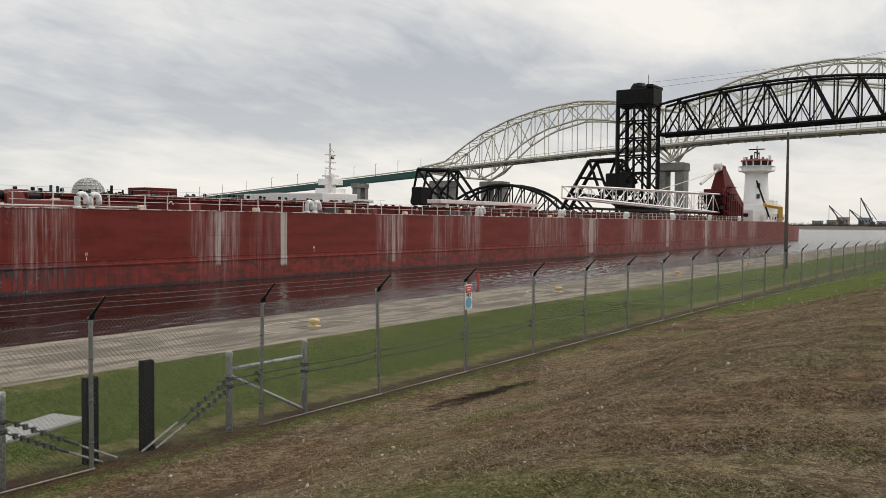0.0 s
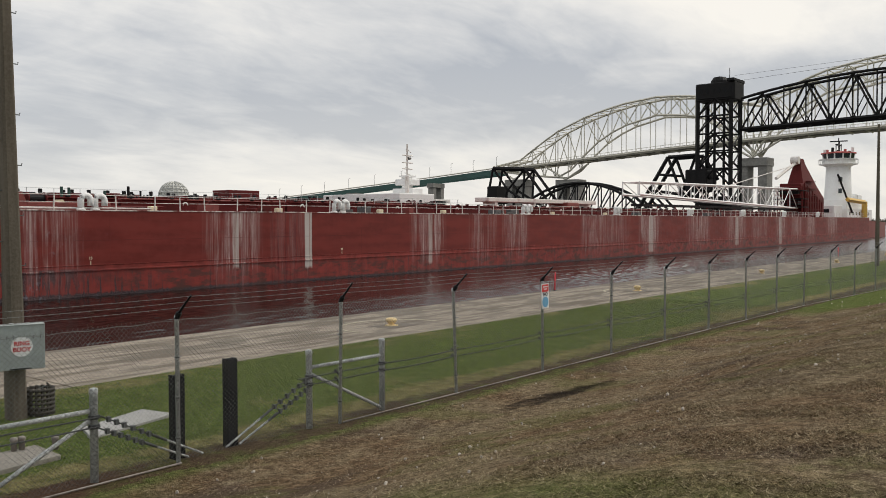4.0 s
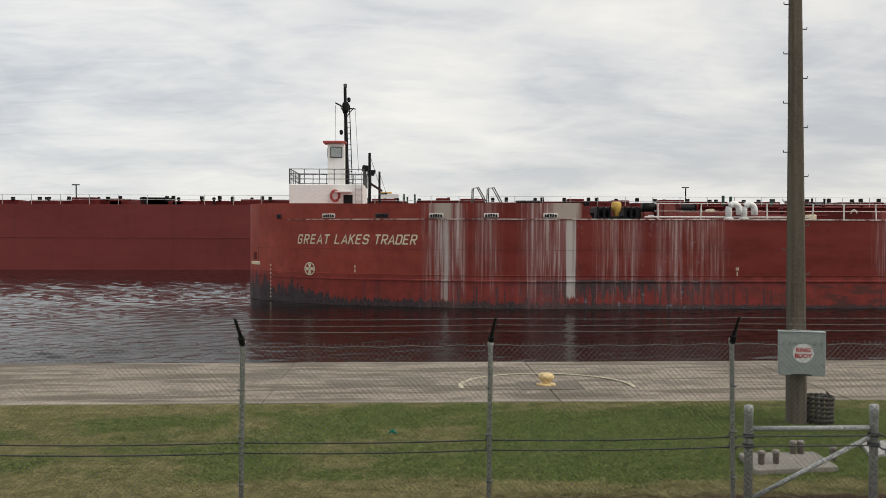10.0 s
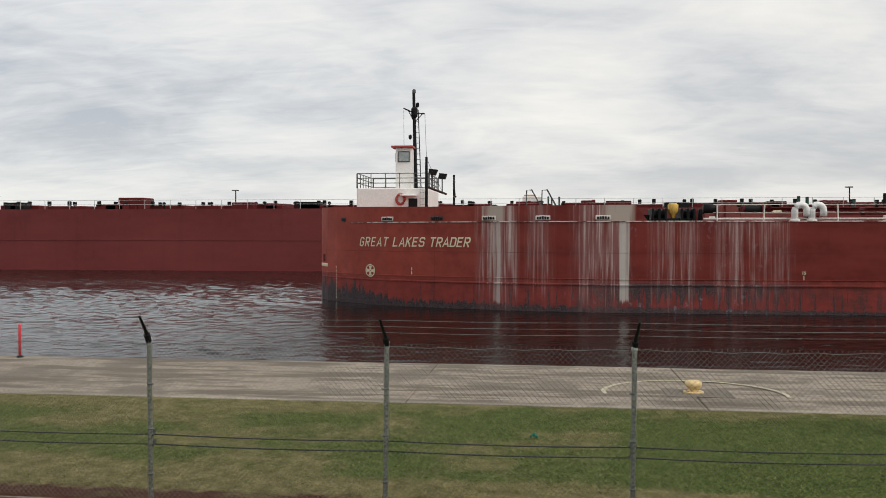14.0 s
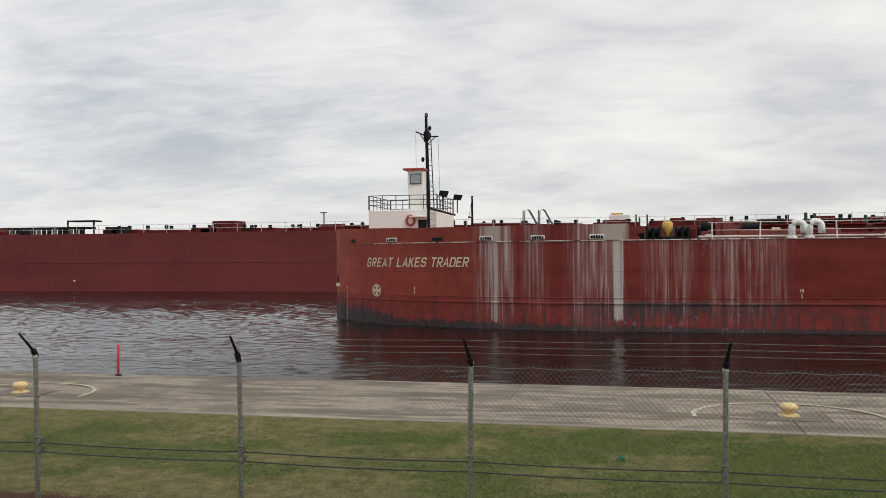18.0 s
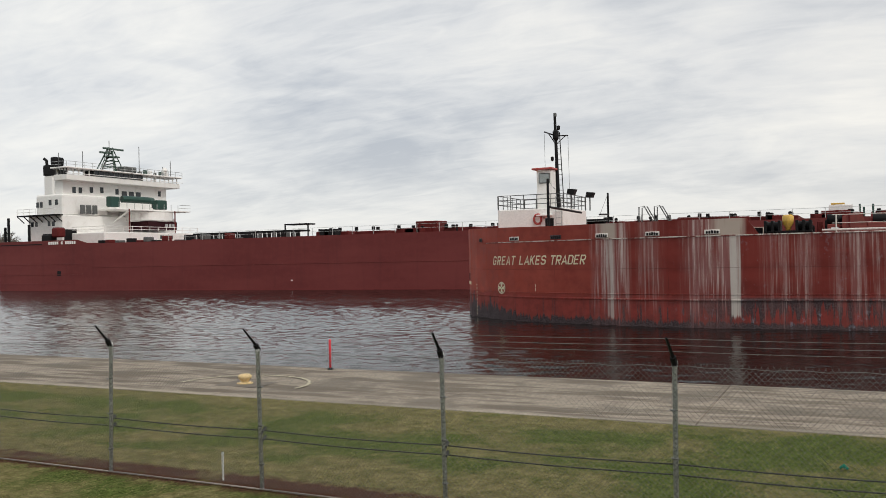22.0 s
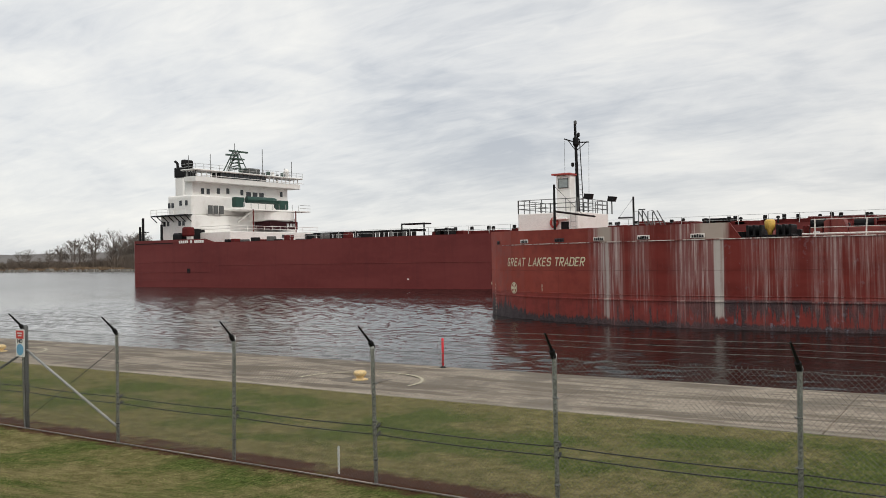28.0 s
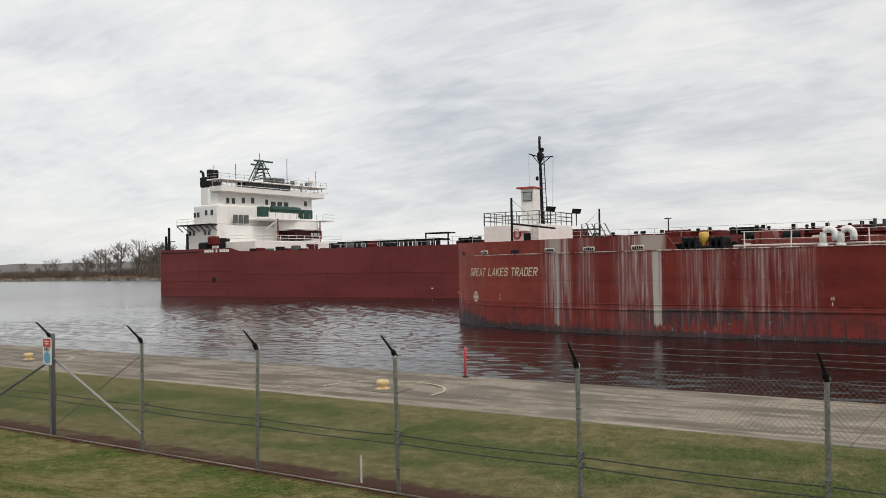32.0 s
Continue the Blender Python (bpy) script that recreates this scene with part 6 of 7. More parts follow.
# lifeboat balcony
bal = part("boat_deck", bevel(box(B(), -119.5, -114, 11.5, 25.5, 12.7, 13.0), 0.1), WHITE, carrier, "white boat deck on brackets")
part("curved_front", lathe(B(), [(4.7, 10.9), (5.1, 11.1), (5.1, 12.6)], 28, (-118.5, 22.5, 0)), WHITE, bal, "rounded white balcony front")
# dark red with the shade under the boat deck put into the colour
part("recess", box(B(), -118.9, -113.9, 18.6, 26.0, 9.36, 10.9), plain("recess_shade", (0.03, 0.008, 0.010), 0.6, spec=0.1), bal, "dark red recess under the boat deck")
for k in range(3):
    part("vent_opening", box(B(), -113.9, -113.86, 23.0 + 0.9 * k, 23.6 + 0.9 * k, 9.9, 10.5), GALV, bal)
for y in (14.0, 25.2):
    part("red_post", beam(B(), (-113.6, y, 6.7), (-113.6, y, 12.9), 0.22), DARKRED, bal, "dark red support post")
for z in (9.85, 10.35):
    part("house_rail", tube(B(), ((-110.6, 5.6, z), (-110.6, 27.9, z)), 0.05, 5), WHITE, low_h)
    part("house_rail", tube(B(), ((-119, 5.6, z), (-110.6, 5.6, z)), 0.05, 5), WHITE, low_h)
for k in range(12):
    part("house_rail_post", tube(B(), ((-110.6, 5.6 + 2.02 * k, 9.35), (-110.6, 5.6 + 2.02 * k, 10.35)), 0.05, 5), WHITE, low_h)
for y in (14.5, 19.5):
    part("strut", beam(B(), (-118.8, y, 10.4), (-114.3, y, 12.6), 0.25), WHITE, bal)
boat = part("lifeboat", tube(B(), ((-115.3, 14.0, 14.7), (-115.0, 15.2, 14.7), (-115.0, 20.0, 14.7), (-115.3, 21.2, 14.7)), 0.62, 10), BOATGREEN, bal, "dark green lifeboat")
part("boat_cover", bevel(box(B(), -116.0, -114.6, 22.0, 24.4, 13.2, 14.9), 0.15), BOATGREEN, bal, "dark green canvas screen")
part("boat_cover", bevel(box(B(), -116.6, -115.2, 11.6, 13.6, 13.3, 15.1), 0.15), BOATGREEN, bal)
for k in range(9):
    y = 12.2 + 1.8 * k
    part("rail_post", tube(B(), ((-114.1, y, 13.0), (-114.1, y, 14.1)), 0.05, 5), GALV, bal)
bal.location.z = 0.65
part("side_platform", box(B(), -119, -115.5, 28.5, 31.5, 13.6, 13.8), WHITE, carrier)
for z in (14.3, 14.9):
    part("platform_rail", tube(B(), ((-115.5, 28.5, z), (-115.5, 31.5, z)), 0.05, 5), GALV, carrier)
# radar mast
rm = part("radar_mast", beam(B(), (-119.5, 13.6, 20.5), (-119.0, 15.2, 24.4), 0.26), GALV_DARK, carrier, "grey lattice radar mast")
GREENISH = plain("mast_green", (0.05, 0.085, 0.07), 0.6)
for dx, dy in ((-0.5, 3.6), (1.2, 1.3), (0.4, 2.4)):
    part("mast_leg", beam(B(), (-119.5 + dx, 14 + dy, 20.5), (-119.0 + dx * 0.3, 15.2 + dy * 0.1, 24.2), 0.22), GREENISH, rm)
for k in range(6):
    z = 21 + 0.6 * k
    part("mast_brace", beam(B(), (-119.4, 14.1 + 0.2 * k, z), (-119.2, 16.4 - 0.15 * k, z + 0.5), 0.14), GREENISH, rm)
for x, y in ((-118.6, 12.4), (-120.2, 13.0), (-119.0, 18.4)):
    part("mast_leg", beam(B(), (x, y, 20.5), (-119.0 + 0.2 * (x + 119), 15.2 + 0.12 * (y - 15.2), 24.8), 0.16), GREENISH, rm)
for z, w in ((21.3, 2.3), (22.3, 1.7)):
    part("mast_tie", beam(B(), (-118.8, 15.3 - w, z), (-118.8, 15.3 + w, z + 0.1), 0.13), GREENISH, rm)
for k in range(9):
    y = 17.8 + 1.35 * k
    part("roof_gear", bevel(box(B(), -119.4, -118.8, y, y + 0.5 + 0.2 * math.sin(k * 5), 20.5, 21.0 + 0.45 * abs(math.sin(k * 2.1))), 0.05), (GALV_DARK, GREENISH, WHITE)[k % 3], rm)
part("radar_platform", box(B(), -119.8, -118.4, 14.2, 16.8, 23.0, 23.25), GREENISH, rm)
part("scanner", box(B(), -119.2, -118.9, 12.8, 15.6, 23.6, 23.9), GREENISH, rm)
part("radar_bar", box(B(), -119.2, -118.9, 13.6, 18.2, 24.4, 24.7), GREENISH, rm)
for x, y, z0, z1 in ((-119, 9, 20.5, 23.5), (-119, 22, 20.5, 25.6), (-118, 29, 20.5, 23.6), (-119.2, 15.1, 24, 26), (-119, 28, 20.5, 22.3), (-119, 4, 20.5, 22.8)):
    part("antenna", tube(B(), ((x, y, z0), (x, y, z1)), 0.06, 5), GALV_DARK, rm)
part("satellite_dome", lathe(B(), [(0.3, 20.6), (0.3, 21.2), (0.55, 21.4), (0.55, 21.8), (0.25, 22.2)], 12, (-118.5, 28, 0)), WHITE, rm, "small white dome", smooth=True)
part("vent_box", bevel(box(B(), -121, -118, 17.5, 20.5, 20.5, 21.6), 0.2), GALV_DARK, carrier)
# stern gear
for x, y, h in ((-127.8, 1.2, 12.1), (-129, 1.5, 10.6), (-122.5, 0.9, 10.8)):
    part("stern_post", tube(B(), ((x, y, 7.5), (x, y, h)), 0.22, 8), BLACK, carrier)
part("stern_boom", tube(B(), ((-129, 1.5, 9.6), (-126.6, 1.5, 9.6)), 0.07, 5), BLACK, carrier)
part("winch", bevel(box(B(), -119.8, -117.6, 0.8, 2.4, 7.8, 9.2), 0.3), BLACK, carrier)
part("winch", bevel(box(B(), -117.5, -115.9, 0.9, 2.6, 8.6, 10.2), 0.25), DARKRED, carrier, "dark red winch")
for k in range(16):
    x = -107 + 1.9 * k + 0.4 * math.sin(k * 5)
    part("deck_fitting", bevel(box(B(), x, x + 0.9, 0.8, 2.2, 7.35, 7.35 + 0.5 + 0.35 * math.sin(k * 3)), 0.08), (BLACK, DARKRED, YELLOW if k == 3 else GALV_DARK)[k % 3], carrier)
# hatch crane, hatches, rail
hc = part("hatch_gantry", bevel(box(B(), -92, -72, 5.5, 8, 8.25, 8.5), 0.05), BLACK, carrier, "dark hatch-crane gantry")
for k in range(24):
    part("gantry_panel", box(B(), -91.9 + 0.83 * k, -91.25 + 0.83 * k, 5.4, 5.5, 7.5, 8.25), (GALV_DARK, BLACK, IRON)[k % 3], hc)
for k in range(7):
    part("gantry_leg", beam(B(), (-91.5 + 3.1 * k, 6.5, 7.4), (-91.5 + 3.1 * k, 6.5, 8.3), 0.25), GALV_DARK, hc)
part("gantry_end", bevel(box(B(), -75, -71, 6.0, 8, 9.2, 9.4), 0.05), BLACK, hc)
for x in (-75, -71):
    part("gantry_frame", beam(B(), (x, 6, 7.4), (x, 6, 9.4), 0.2), BLACK, hc)
random.seed(11)
for k in range(30):
    x = -68 + 6.4 * k
    part("hatch", bevel(box(B(), x, x + 5.2, 3.5, 28, 7.35, 7.95 + 0.12 * math.sin(k * 4.1)), 0.06), DARKRED, carrier)
    for i in range(3):
        u = x + 0.6 + 1.7 * i + 0.5 * math.sin(k * 5 + i * 3)
        part("hatch_dog", bevel(box(B(), u, u + 0.38, 3.2, 3.6, 7.9, 8.35 + 0.1 * math.sin(k + i)), 0.04), BLACK, carrier)
for k in range(44):
    x = -66 + random.random() * 190
    part("deck_box", bevel(box(B(), x, x + 0.5 + random.random() * 2.4, 1.2, 2.6, 7.35, 7.75 + 0.5 * random.random()), 0.05), random.choice((DARKRED, DARKRED, BLACK)), carrier)
part("hut", bevel(box(B(), -52.5, -49.2, 4, 7, 7.35, 8.9), 0.08), DARKRED, carrier, "dark red deck hut")
part("hut", bevel(box(B(), 81.3, 87.0, 6, 10, 7.35, 9.15), 0.08), DARKRED, carrier, "dark red deck hut")
rp2 = finish("rail_post", tube(B(), ((0, 0.3, 7.35), (0, 0.3, 8.45)), 0.035, 5), GALV)
for k in range(70):
    o = part("rail_post", rp2, GALV, carrier)
    o.location = (-92 + 3.2 * k, 0, 0)
for z in (7.9, 8.42):
    part("rail", tube(B(), ((-92, 0.3, z), (130, 0.3, z)), 0.018, 4), GALV, carrier)
for x in (-36.5, 34.0):
    lp = part("deck_light", tube(B(), ((x, 2, 7.35), (x, 2, 9.6)), 0.07, 6), BLACK, carrier)
    part("lamp_head", box(B(), x - 0.45, x + 0.35, 1.9, 2.1, 9.55, 9.68), GALV_DARK, lp)
# bow: steering mast and white house
part("bow_house", bevel(box(B(), 119, 129, 6, 26, 7.35, 9.6), 0.1), WHITE, carrier, "white forward house")
fm = part("bow_mast", lathe(B(), [(1.2, 7.35), (1.0, 13)], 10, (128, 12, 0)), WHITE, carrier, "white forward mast")
part("mast_pole", tube(B(), ((128, 12, 13), (128, 12, 19.4)), 0.18, 6), RAILWHITE, fm)
part("mast_platform", box(B(), 126.8, 129.4, 11, 13, 13.0, 13.3), WHITE, fm)
for z in (14.6, 15.8, 17.2):
    part("mast_arm", tube(B(), ((126.6, 12, z), (129.6, 12, z)), 0.12, 5), RAILWHITE, fm)
part("bow_post", tube(B(), ((124.5, 9, 7.35), (124.5, 9, 13)), 0.4, 8), RAILWHITE, carrier)
for z, w in ((9.6, 2.6), (11.4, 1.9)):
    part("mast_block", bevel(box(B(), 126.6, 129.6, 12 - w, 12 + w, z, z + 1.2), 0.1), WHITE, fm)
for k in range(5):
    part("mast_ladder", tube(B(), ((127.9, 11.0, 13.3 + 1.1 * k), (128.5, 13.0 - 0.2 * k, 13.9 + 1.1 * k)), 0.10, 5), RAILWHITE, fm)
part("mast_lamp", lathe(B(), [(0.3, 16.4), (0.45, 16.6), (0.3, 17.0)], 8, (128.6, 12, 0)), GALV_DARK, fm)
part("bow_platform", bevel(box(B(), 134, 139, 10, 16, 8.2, 8.8), 0.1), RAILWHITE, carrier)
wb = part("machinery_box", bevel(box(B(), -2.2, 0.2, 6.5, 9.0, 7.35, 8.95), 0.06), WHITE, carrier, "white deck machinery box")
part("box_cap", bevel(box(B(), -2.0, -0.6, 6.6, 8.8, 8.95, 9.15), 0.05), YELLOW, wb)
for x in (0.9, 1.3, 2.2):
    part("deck_pipe", tube(B(), ((x, 6, 7.35), (x, 6, 8.7 + 0.2 * math.sin(x * 9))), 0.12, 6), BOATGREEN, carrier)
for k in range(10):
    part("vent_head", lathe(B(), [(0.12, 7.35), (0.12, 7.95), (0.2, 8.0), (0.2, 8.2), (0.1, 8.28)], 8, (-46 + 5.1 * k + 1.5 * math.sin(k * 7), 3.0, 0)), BLACK, carrier)


# ---- bridges beyond the canal ----
def along(points, y):
    points = sorted(points)
    return float(np.interp(y, [p[0] for p in points], [p[1] for p in points]))


TOP = [(290, 35), (274, 37.5), (262, 45), (250, 52), (230, 59.5), (210, 64), (190, 66), (170, 64.5), (155, 61), (143, 58), (130, 63), (112, 70), (90, 74), (69, 75.5), (50, 74), (30, 68), (14, 60), (-10, 66), (-60, 76)]
RIB = [(290, 32.5), (268, 29), (246, 27), (238, 33), (228, 43), (212, 52), (190, 57), (168, 54.5), (153, 44), (143, 33), (134, 45), (112, 60), (75, 67), (40, 61), (22, 48), (14, 38), (4, 48), (-60, 66)]
DECKZ = [(290, 33.5), (250, 36.4), (186, 40.1), (112, 43.8), (50, 45.3), (-150, 46)]
ib = empty("arch_bridge", pose(0, 0, 0), "cream steel arch truss road bridge high over the canal", "bridge")
ys = [290 - 8.2 * k for k in range(42)]
for X in (410.0, 421.0):
    for k, (ya, yb) in enumerate(zip(ys, ys[1:])):
        t0, t1 = (X, ya, along(TOP, ya)), (X, yb, along(TOP, yb))
        l0, l1 = (X, ya, along(RIB, ya)), (X, yb, along(RIB, yb))
        part("top_chord", beam(B(), t0, t1, 0.75), BRIDGE, ib)
        part("arch_rib", beam(B(), l0, l1, 0.75), BRIDGE, ib)
        part("web_bar", beam(B(), t0 if k % 2 else l0, l1 if k % 2 else t1, 0.40), BRIDGE, ib)
        part("web_post", beam(B(), t0, l0, 0.40), BRIDGE, ib)
        d = along(DECKZ, ya) - 1
        if l0[2] > d + 1.5:
            part("hanger", beam(B(), l0, (X, ya, d), 0.30), BRIDGE, ib)
for k, y in enumerate(ys):
    part("floor_beam", beam(B(), (410, y, along(DECKZ, y) - 1.6), (421, y, along(DECKZ, y) - 1.6), 0.8), BRIDGE, ib)
    part("wind_brace", beam(B(), (410, y, along(TOP, y)), (421, y - 8.2, along(TOP, y - 8.2)), 0.35), BRIDGE, ib)
    part("wind_strut", beam(B(), (410, y, along(TOP, y)), (421, y, along(TOP, y)), 0.35), BRIDGE, ib)
for ya, yb, za, zb in ((290, 186, 33.5, 40.1), (186, 112, 40.1, 43.8), (112, 50, 43.8, 45.3), (50, -150, 45.3, 46)):
    bm = B()
    for x in (409.2, 422.2):
        beam(bm, (x, ya, za - 0.8), (x, yb, zb - 0.8), 1.2)
    part("deck_girder", bm, BRIDGE, ib)
    bm = B()
    v = [bm.verts.new(p) for p in ((409, ya, za), (422, ya, za), (422, yb, zb), (409, yb, zb), (409, ya, za - 0.6), (422, ya, za - 0.6), (422, yb, zb - 0.6), (409, yb, zb - 0.6))]
    for f in ((0, 1, 2, 3), (7, 6, 5, 4), (0, 3, 7, 4), (1, 5, 6, 2)):
        bm.faces.new([v[i] for i in f])
    part("road_deck", bm, PIER, ib)
    part("railing", beam(B(), (409, ya, za + 1.2), (409, yb, zb + 1.2), 0.16), BRIDGE, ib)
    for k in range(40):
        f = k / 40
        part("railing_post", beam(B(), (409, ya + (yb - ya) * f, za + (zb - za) * f), (409, ya + (yb - ya) * f, za + (zb - za) * f + 1.2), 0.12), BRIDGE, ib)
for y, zt in ((278, 27), (244, 26), (143, 33)):
    for s in (-4.5, 4.5):
        part("pier_leg", bevel(box(B(), 411.5, 419.5, y + s - 2.2, y + s + 2.2, -2, zt - 3), 0.3), PIER, ib)
    part("pier_cap", bevel(box(B(), 410.5, 420.5, y - 7, y + 7, zt - 4, zt), 0.3), PIER, ib)
    for s in (-7, 7):
        part("haunch_strut", beam(B(), (410, y, zt), (410, y + s * 2.0, zt + 8), 0.7), BRIDGE, ib)
ap = empty("approach_viaduct", pose(0, 0, 0), "dark green plate girder approach spans on concrete piers", "bridge")
for ya, yb, za, zb in ((290, 340, 33.3, 29.5), (340, 410, 29.5, 24.6), (410, 480, 24.6, 19.6), (480, 700, 19.6, 6.0)):
    bm = B()
    for x in (410, 421):
        v = [bm.verts.new(p) for p in ((x, ya, za), (x + 0.6, ya, za), (x + 0.6, yb, zb), (x, yb, zb), (x, ya, za - 3.2), (x + 0.6, ya, za - 3.2), (x + 0.6, yb, zb - 2.6), (x, yb, zb - 2.6))]
        for f in ((0, 1, 2, 3), (7, 6, 5, 4), (0, 3, 7, 4), (1, 5, 6, 2), (0, 4, 5, 1), (3, 2, 6, 7)):
            bm.faces.new([v[i] for i in f])
    part("girder", bm, GREEN, ap, "dark green girder")
    part("parapet", beam(B(), (409.6, ya, za + 0.7), (409.6, yb, zb + 0.7), 0.5), BRIDGE, ap)
    for k in range(3):
        f = k / 3
        y, z = ya + (yb - ya) * f, za + (zb - za) * f
        part("lamp_post", tube(B(), ((409.6, y, z), (409.6, y, z + 7), (411, y, z + 7.4)), 0.12, 5), GALV_DARK, ap)
for y, z in ((340, 26), (410, 21.6), (480, 17), (560, 12)):
    bm = B()
    box(bm, 410.5, 413.5, y - 2, y + 2, -2, z - 2)
    part("column", bm, PIER, ap)
    part("column", box(B(), 418, 421, y - 2, y + 2, -2, z - 2), PIER, ap)
    part("crossbeam", bevel(box(B(), 409.5, 421.5, y - 2.4, y + 2.4, z - 2, z + 0.6), 0.2), PIER, ap)

lb = empty("lift_bridge", pose(0, 0, 0), "black steel vertical lift railway bridge with its span raised", "bridge")
for x in (336, 346):
    for y in (125.5, 132, 139):
        part("tower_leg", beam(B(), (x, y, -1), (x, y, 51), 1.3 if y != 132 else 0.8), IRON, lb)
    for k in range(7):
        z0, z1 = 3 + 7 * k, 10 + 7 * k
        part("tower_brace", beam(B(), (x, 125.5, z0), (x, 132, z1), 0.55), IRON, lb)
        part("tower_brace", beam(B(), (x, 139, z0), (x, 132, z1), 0.55), IRON, lb)
        part("tower_tie", beam(B(), (x, 125.5, z1), (x, 139, z1), 0.5), IRON, lb)
for y in (125.5, 139):
    for k in range(7):
        part("tower_brace", beam(B(), (336, y, 3 + 7 * k), (346, y, 10 + 7 * k), 0.5), IRON, lb)
part("machine_house", bevel(box(B(), 336, 346, 124, 140, 51, 58), 0.3), IRON, lb, "black machinery house")
part("sheave_house", lathe(B(), [(3.6, 58), (3.4, 59.2), (2.4, 60.6), (0.6, 61.0)], 16, (341, 132, 0)), IRON, lb)
part("end_cabin", bevel(box(B(), 335, 347, 124, 127, 58, 59.2), 0.2), IRON, lb)
part("counterweight", box(B(), 337, 345, 126, 138, 3, 13), IRON, lb)
for k in range(6):
    part("house_window", box(B(), 335.9, 336, 125 + 2.4 * k, 126.2 + 2.4 * k, 54, 56), BLACK, lb)
part("flag_staff", tube(B(), ((341, 128, 59), (341, 128, 64)), 0.12, 5), IRON, lb)
NP = 12
for x in (337.5, 345):
    def lo(f):
        return (x, 122 - 97 * f, 39.0 + 2.8 * f)

    def hi(f):
        return (x, 122 - 97 * f, 51.0 + 2.8 * f + 4.6 * (1 - (2 * f - 1) ** 2))

    for k in range(NP):
        f, g = k / NP, (k + 1) / NP
        part("chord", beam(B(), lo(f), lo(g), 1.05), IRON, lb)
        part("chord", beam(B(), hi(f), hi(g), 0.75), IRON, lb)
        a, b = (lo(f), hi(g)) if k % 2 == 0 else (hi(f), lo(g))
        part("diagonal", beam(B(), a, b, 0.55), IRON, lb)
        part("web_post", beam(B(), lo(f), hi(f), 0.38), IRON, lb)
        part("sub_bar", beam(B(), [(p + q) / 2 for p, q in zip(a, b)], lo(g) if k % 2 == 0 else lo(f), 0.3), IRON, lb)
for k in range(13):
    y, z = 122 - 97 * k / 12, 39 + 2.8 * k / 12
    part("floor_beam", beam(B(), (337.5, y, z), (345, y, z), 0.8), IRON, lb)
part("hoist_cable", tube(B(), ((341, 126, 58.5), (341, 80, 60.5), (341, 20, 66)), 0.05, 4), IRON, lb)
part("hoist_cable", tube(B(), ((341, 126, 60.8), (341, 60, 62.5), (341, 10, 68)), 0.04, 4), IRON, lb)

bb = empty("bascule_bridge", pose(0, 0, 0), "black steel bascule railway bridge with trusses and counterweight", "bridge")
for x in (337, 345):
    for p, q, w in (((222.5, 27.5), (240.5, 28.5), 1.2), ((240.5, 28.5), (244, 13), 1.0), ((244, 13), (236, 6), 1.2), ((240.5, 28.5), (232, 18), 0.8), ((232, 18), (222.5, 27.5), 0.8), ((232, 18), (236, 6), 1.0), ((222.5, 27.5), (208, 10), 1.0), ((222.5, 27.5), (224, 6), 0.9), ((232, 18), (214, 8), 0.8)):
        part("truss_bar", beam(B(), (x, *p), (x, *q), w), IRON, bb)
    for k in range(10):
        f, g = k / 10, (k + 1) / 10
        ya, yb = 224 - 59 * f, 224 - 59 * g
        za, zb = 9 + 11.2 * (1 - (2 * f - 1) ** 2) ** 0.8, 9 + 11.2 * max(0.0, 1 - (2 * g - 1) ** 2) ** 0.8
        part("arch_chord", beam(B(), (x, ya, za), (x, yb, zb), 0.9), IRON, bb)
        part("lower_chord", beam(B(), (x, ya, 8), (x, yb, 8), 0.9), IRON, bb)
        part("truss_post", beam(B(), (x, ya, 8), (x, ya, za), 0.45), IRON, bb)
        part("truss_bar", beam(B(), (x, ya, 8), (x, yb, zb), 0.45), IRON, bb)
    for p, q, w in (((166, 7), (152, 29.5), 1.2), ((152, 29.5), (140, 29.8), 1.1), ((140, 29.8), (134, 20), 1.0), ((152, 29.5), (146, 14), 0.9), ((140, 29.8), (146, 14), 0.9), ((146, 14), (160, 16), 0.7), ((146, 14), (134, 8), 0.9), ((166, 7), (134, 7), 1.2), ((160, 16), (152, 8), 0.7), ((156, 22.5), (149, 22), 0.7), ((163, 12), (157, 7), 0.7)):
        part("truss_bar", beam(B(), (x, *p), (x, *q), w), IRON, bb)
part("counterweight", bevel(box(B(), 336, 346, 238, 243.5, 11.5, 20), 0.4), IRON, bb, "large black counterweight")
part("counterweight", bevel(box(B(), 335.5, 346.5, 135, 144, 15, 24), 0.4), IRON, bb)
part("rail_deck", box(B(), 336.5, 345.5, 125, 300, 6.4, 7.4), IRON, bb)
for y in (165, 195, 224, 245, 280):
    part("pier", bevel(box(B(), 334, 348, y - 2.5, y + 2.5, -3, 6.4), 0.3), PIER, bb)


# ---- far shores ----
def shore_material():
    q = Nodes("far_shore")
    a, b = q.noise(0.03, 4, 0.6), q.noise(0.4, 5, 0.6)
    col = q.mix(q.range(a, 0.35, 0.65), (0.075, 0.060, 0.045), (0.13, 0.105, 0.07))
    return q.done(q.mix(q.range(b, 0.3, 0.7, 0, 0.5), col, (0.05, 0.043, 0.035)), 0.95, 0, b, 0.5, 0.2)


SHORE = shore_material()
ROCK = plain("shore_rock", (0.22, 0.205, 0.18), 0.9, 0, 0.8, 0.1, 0.5, 0.6, 0.2)


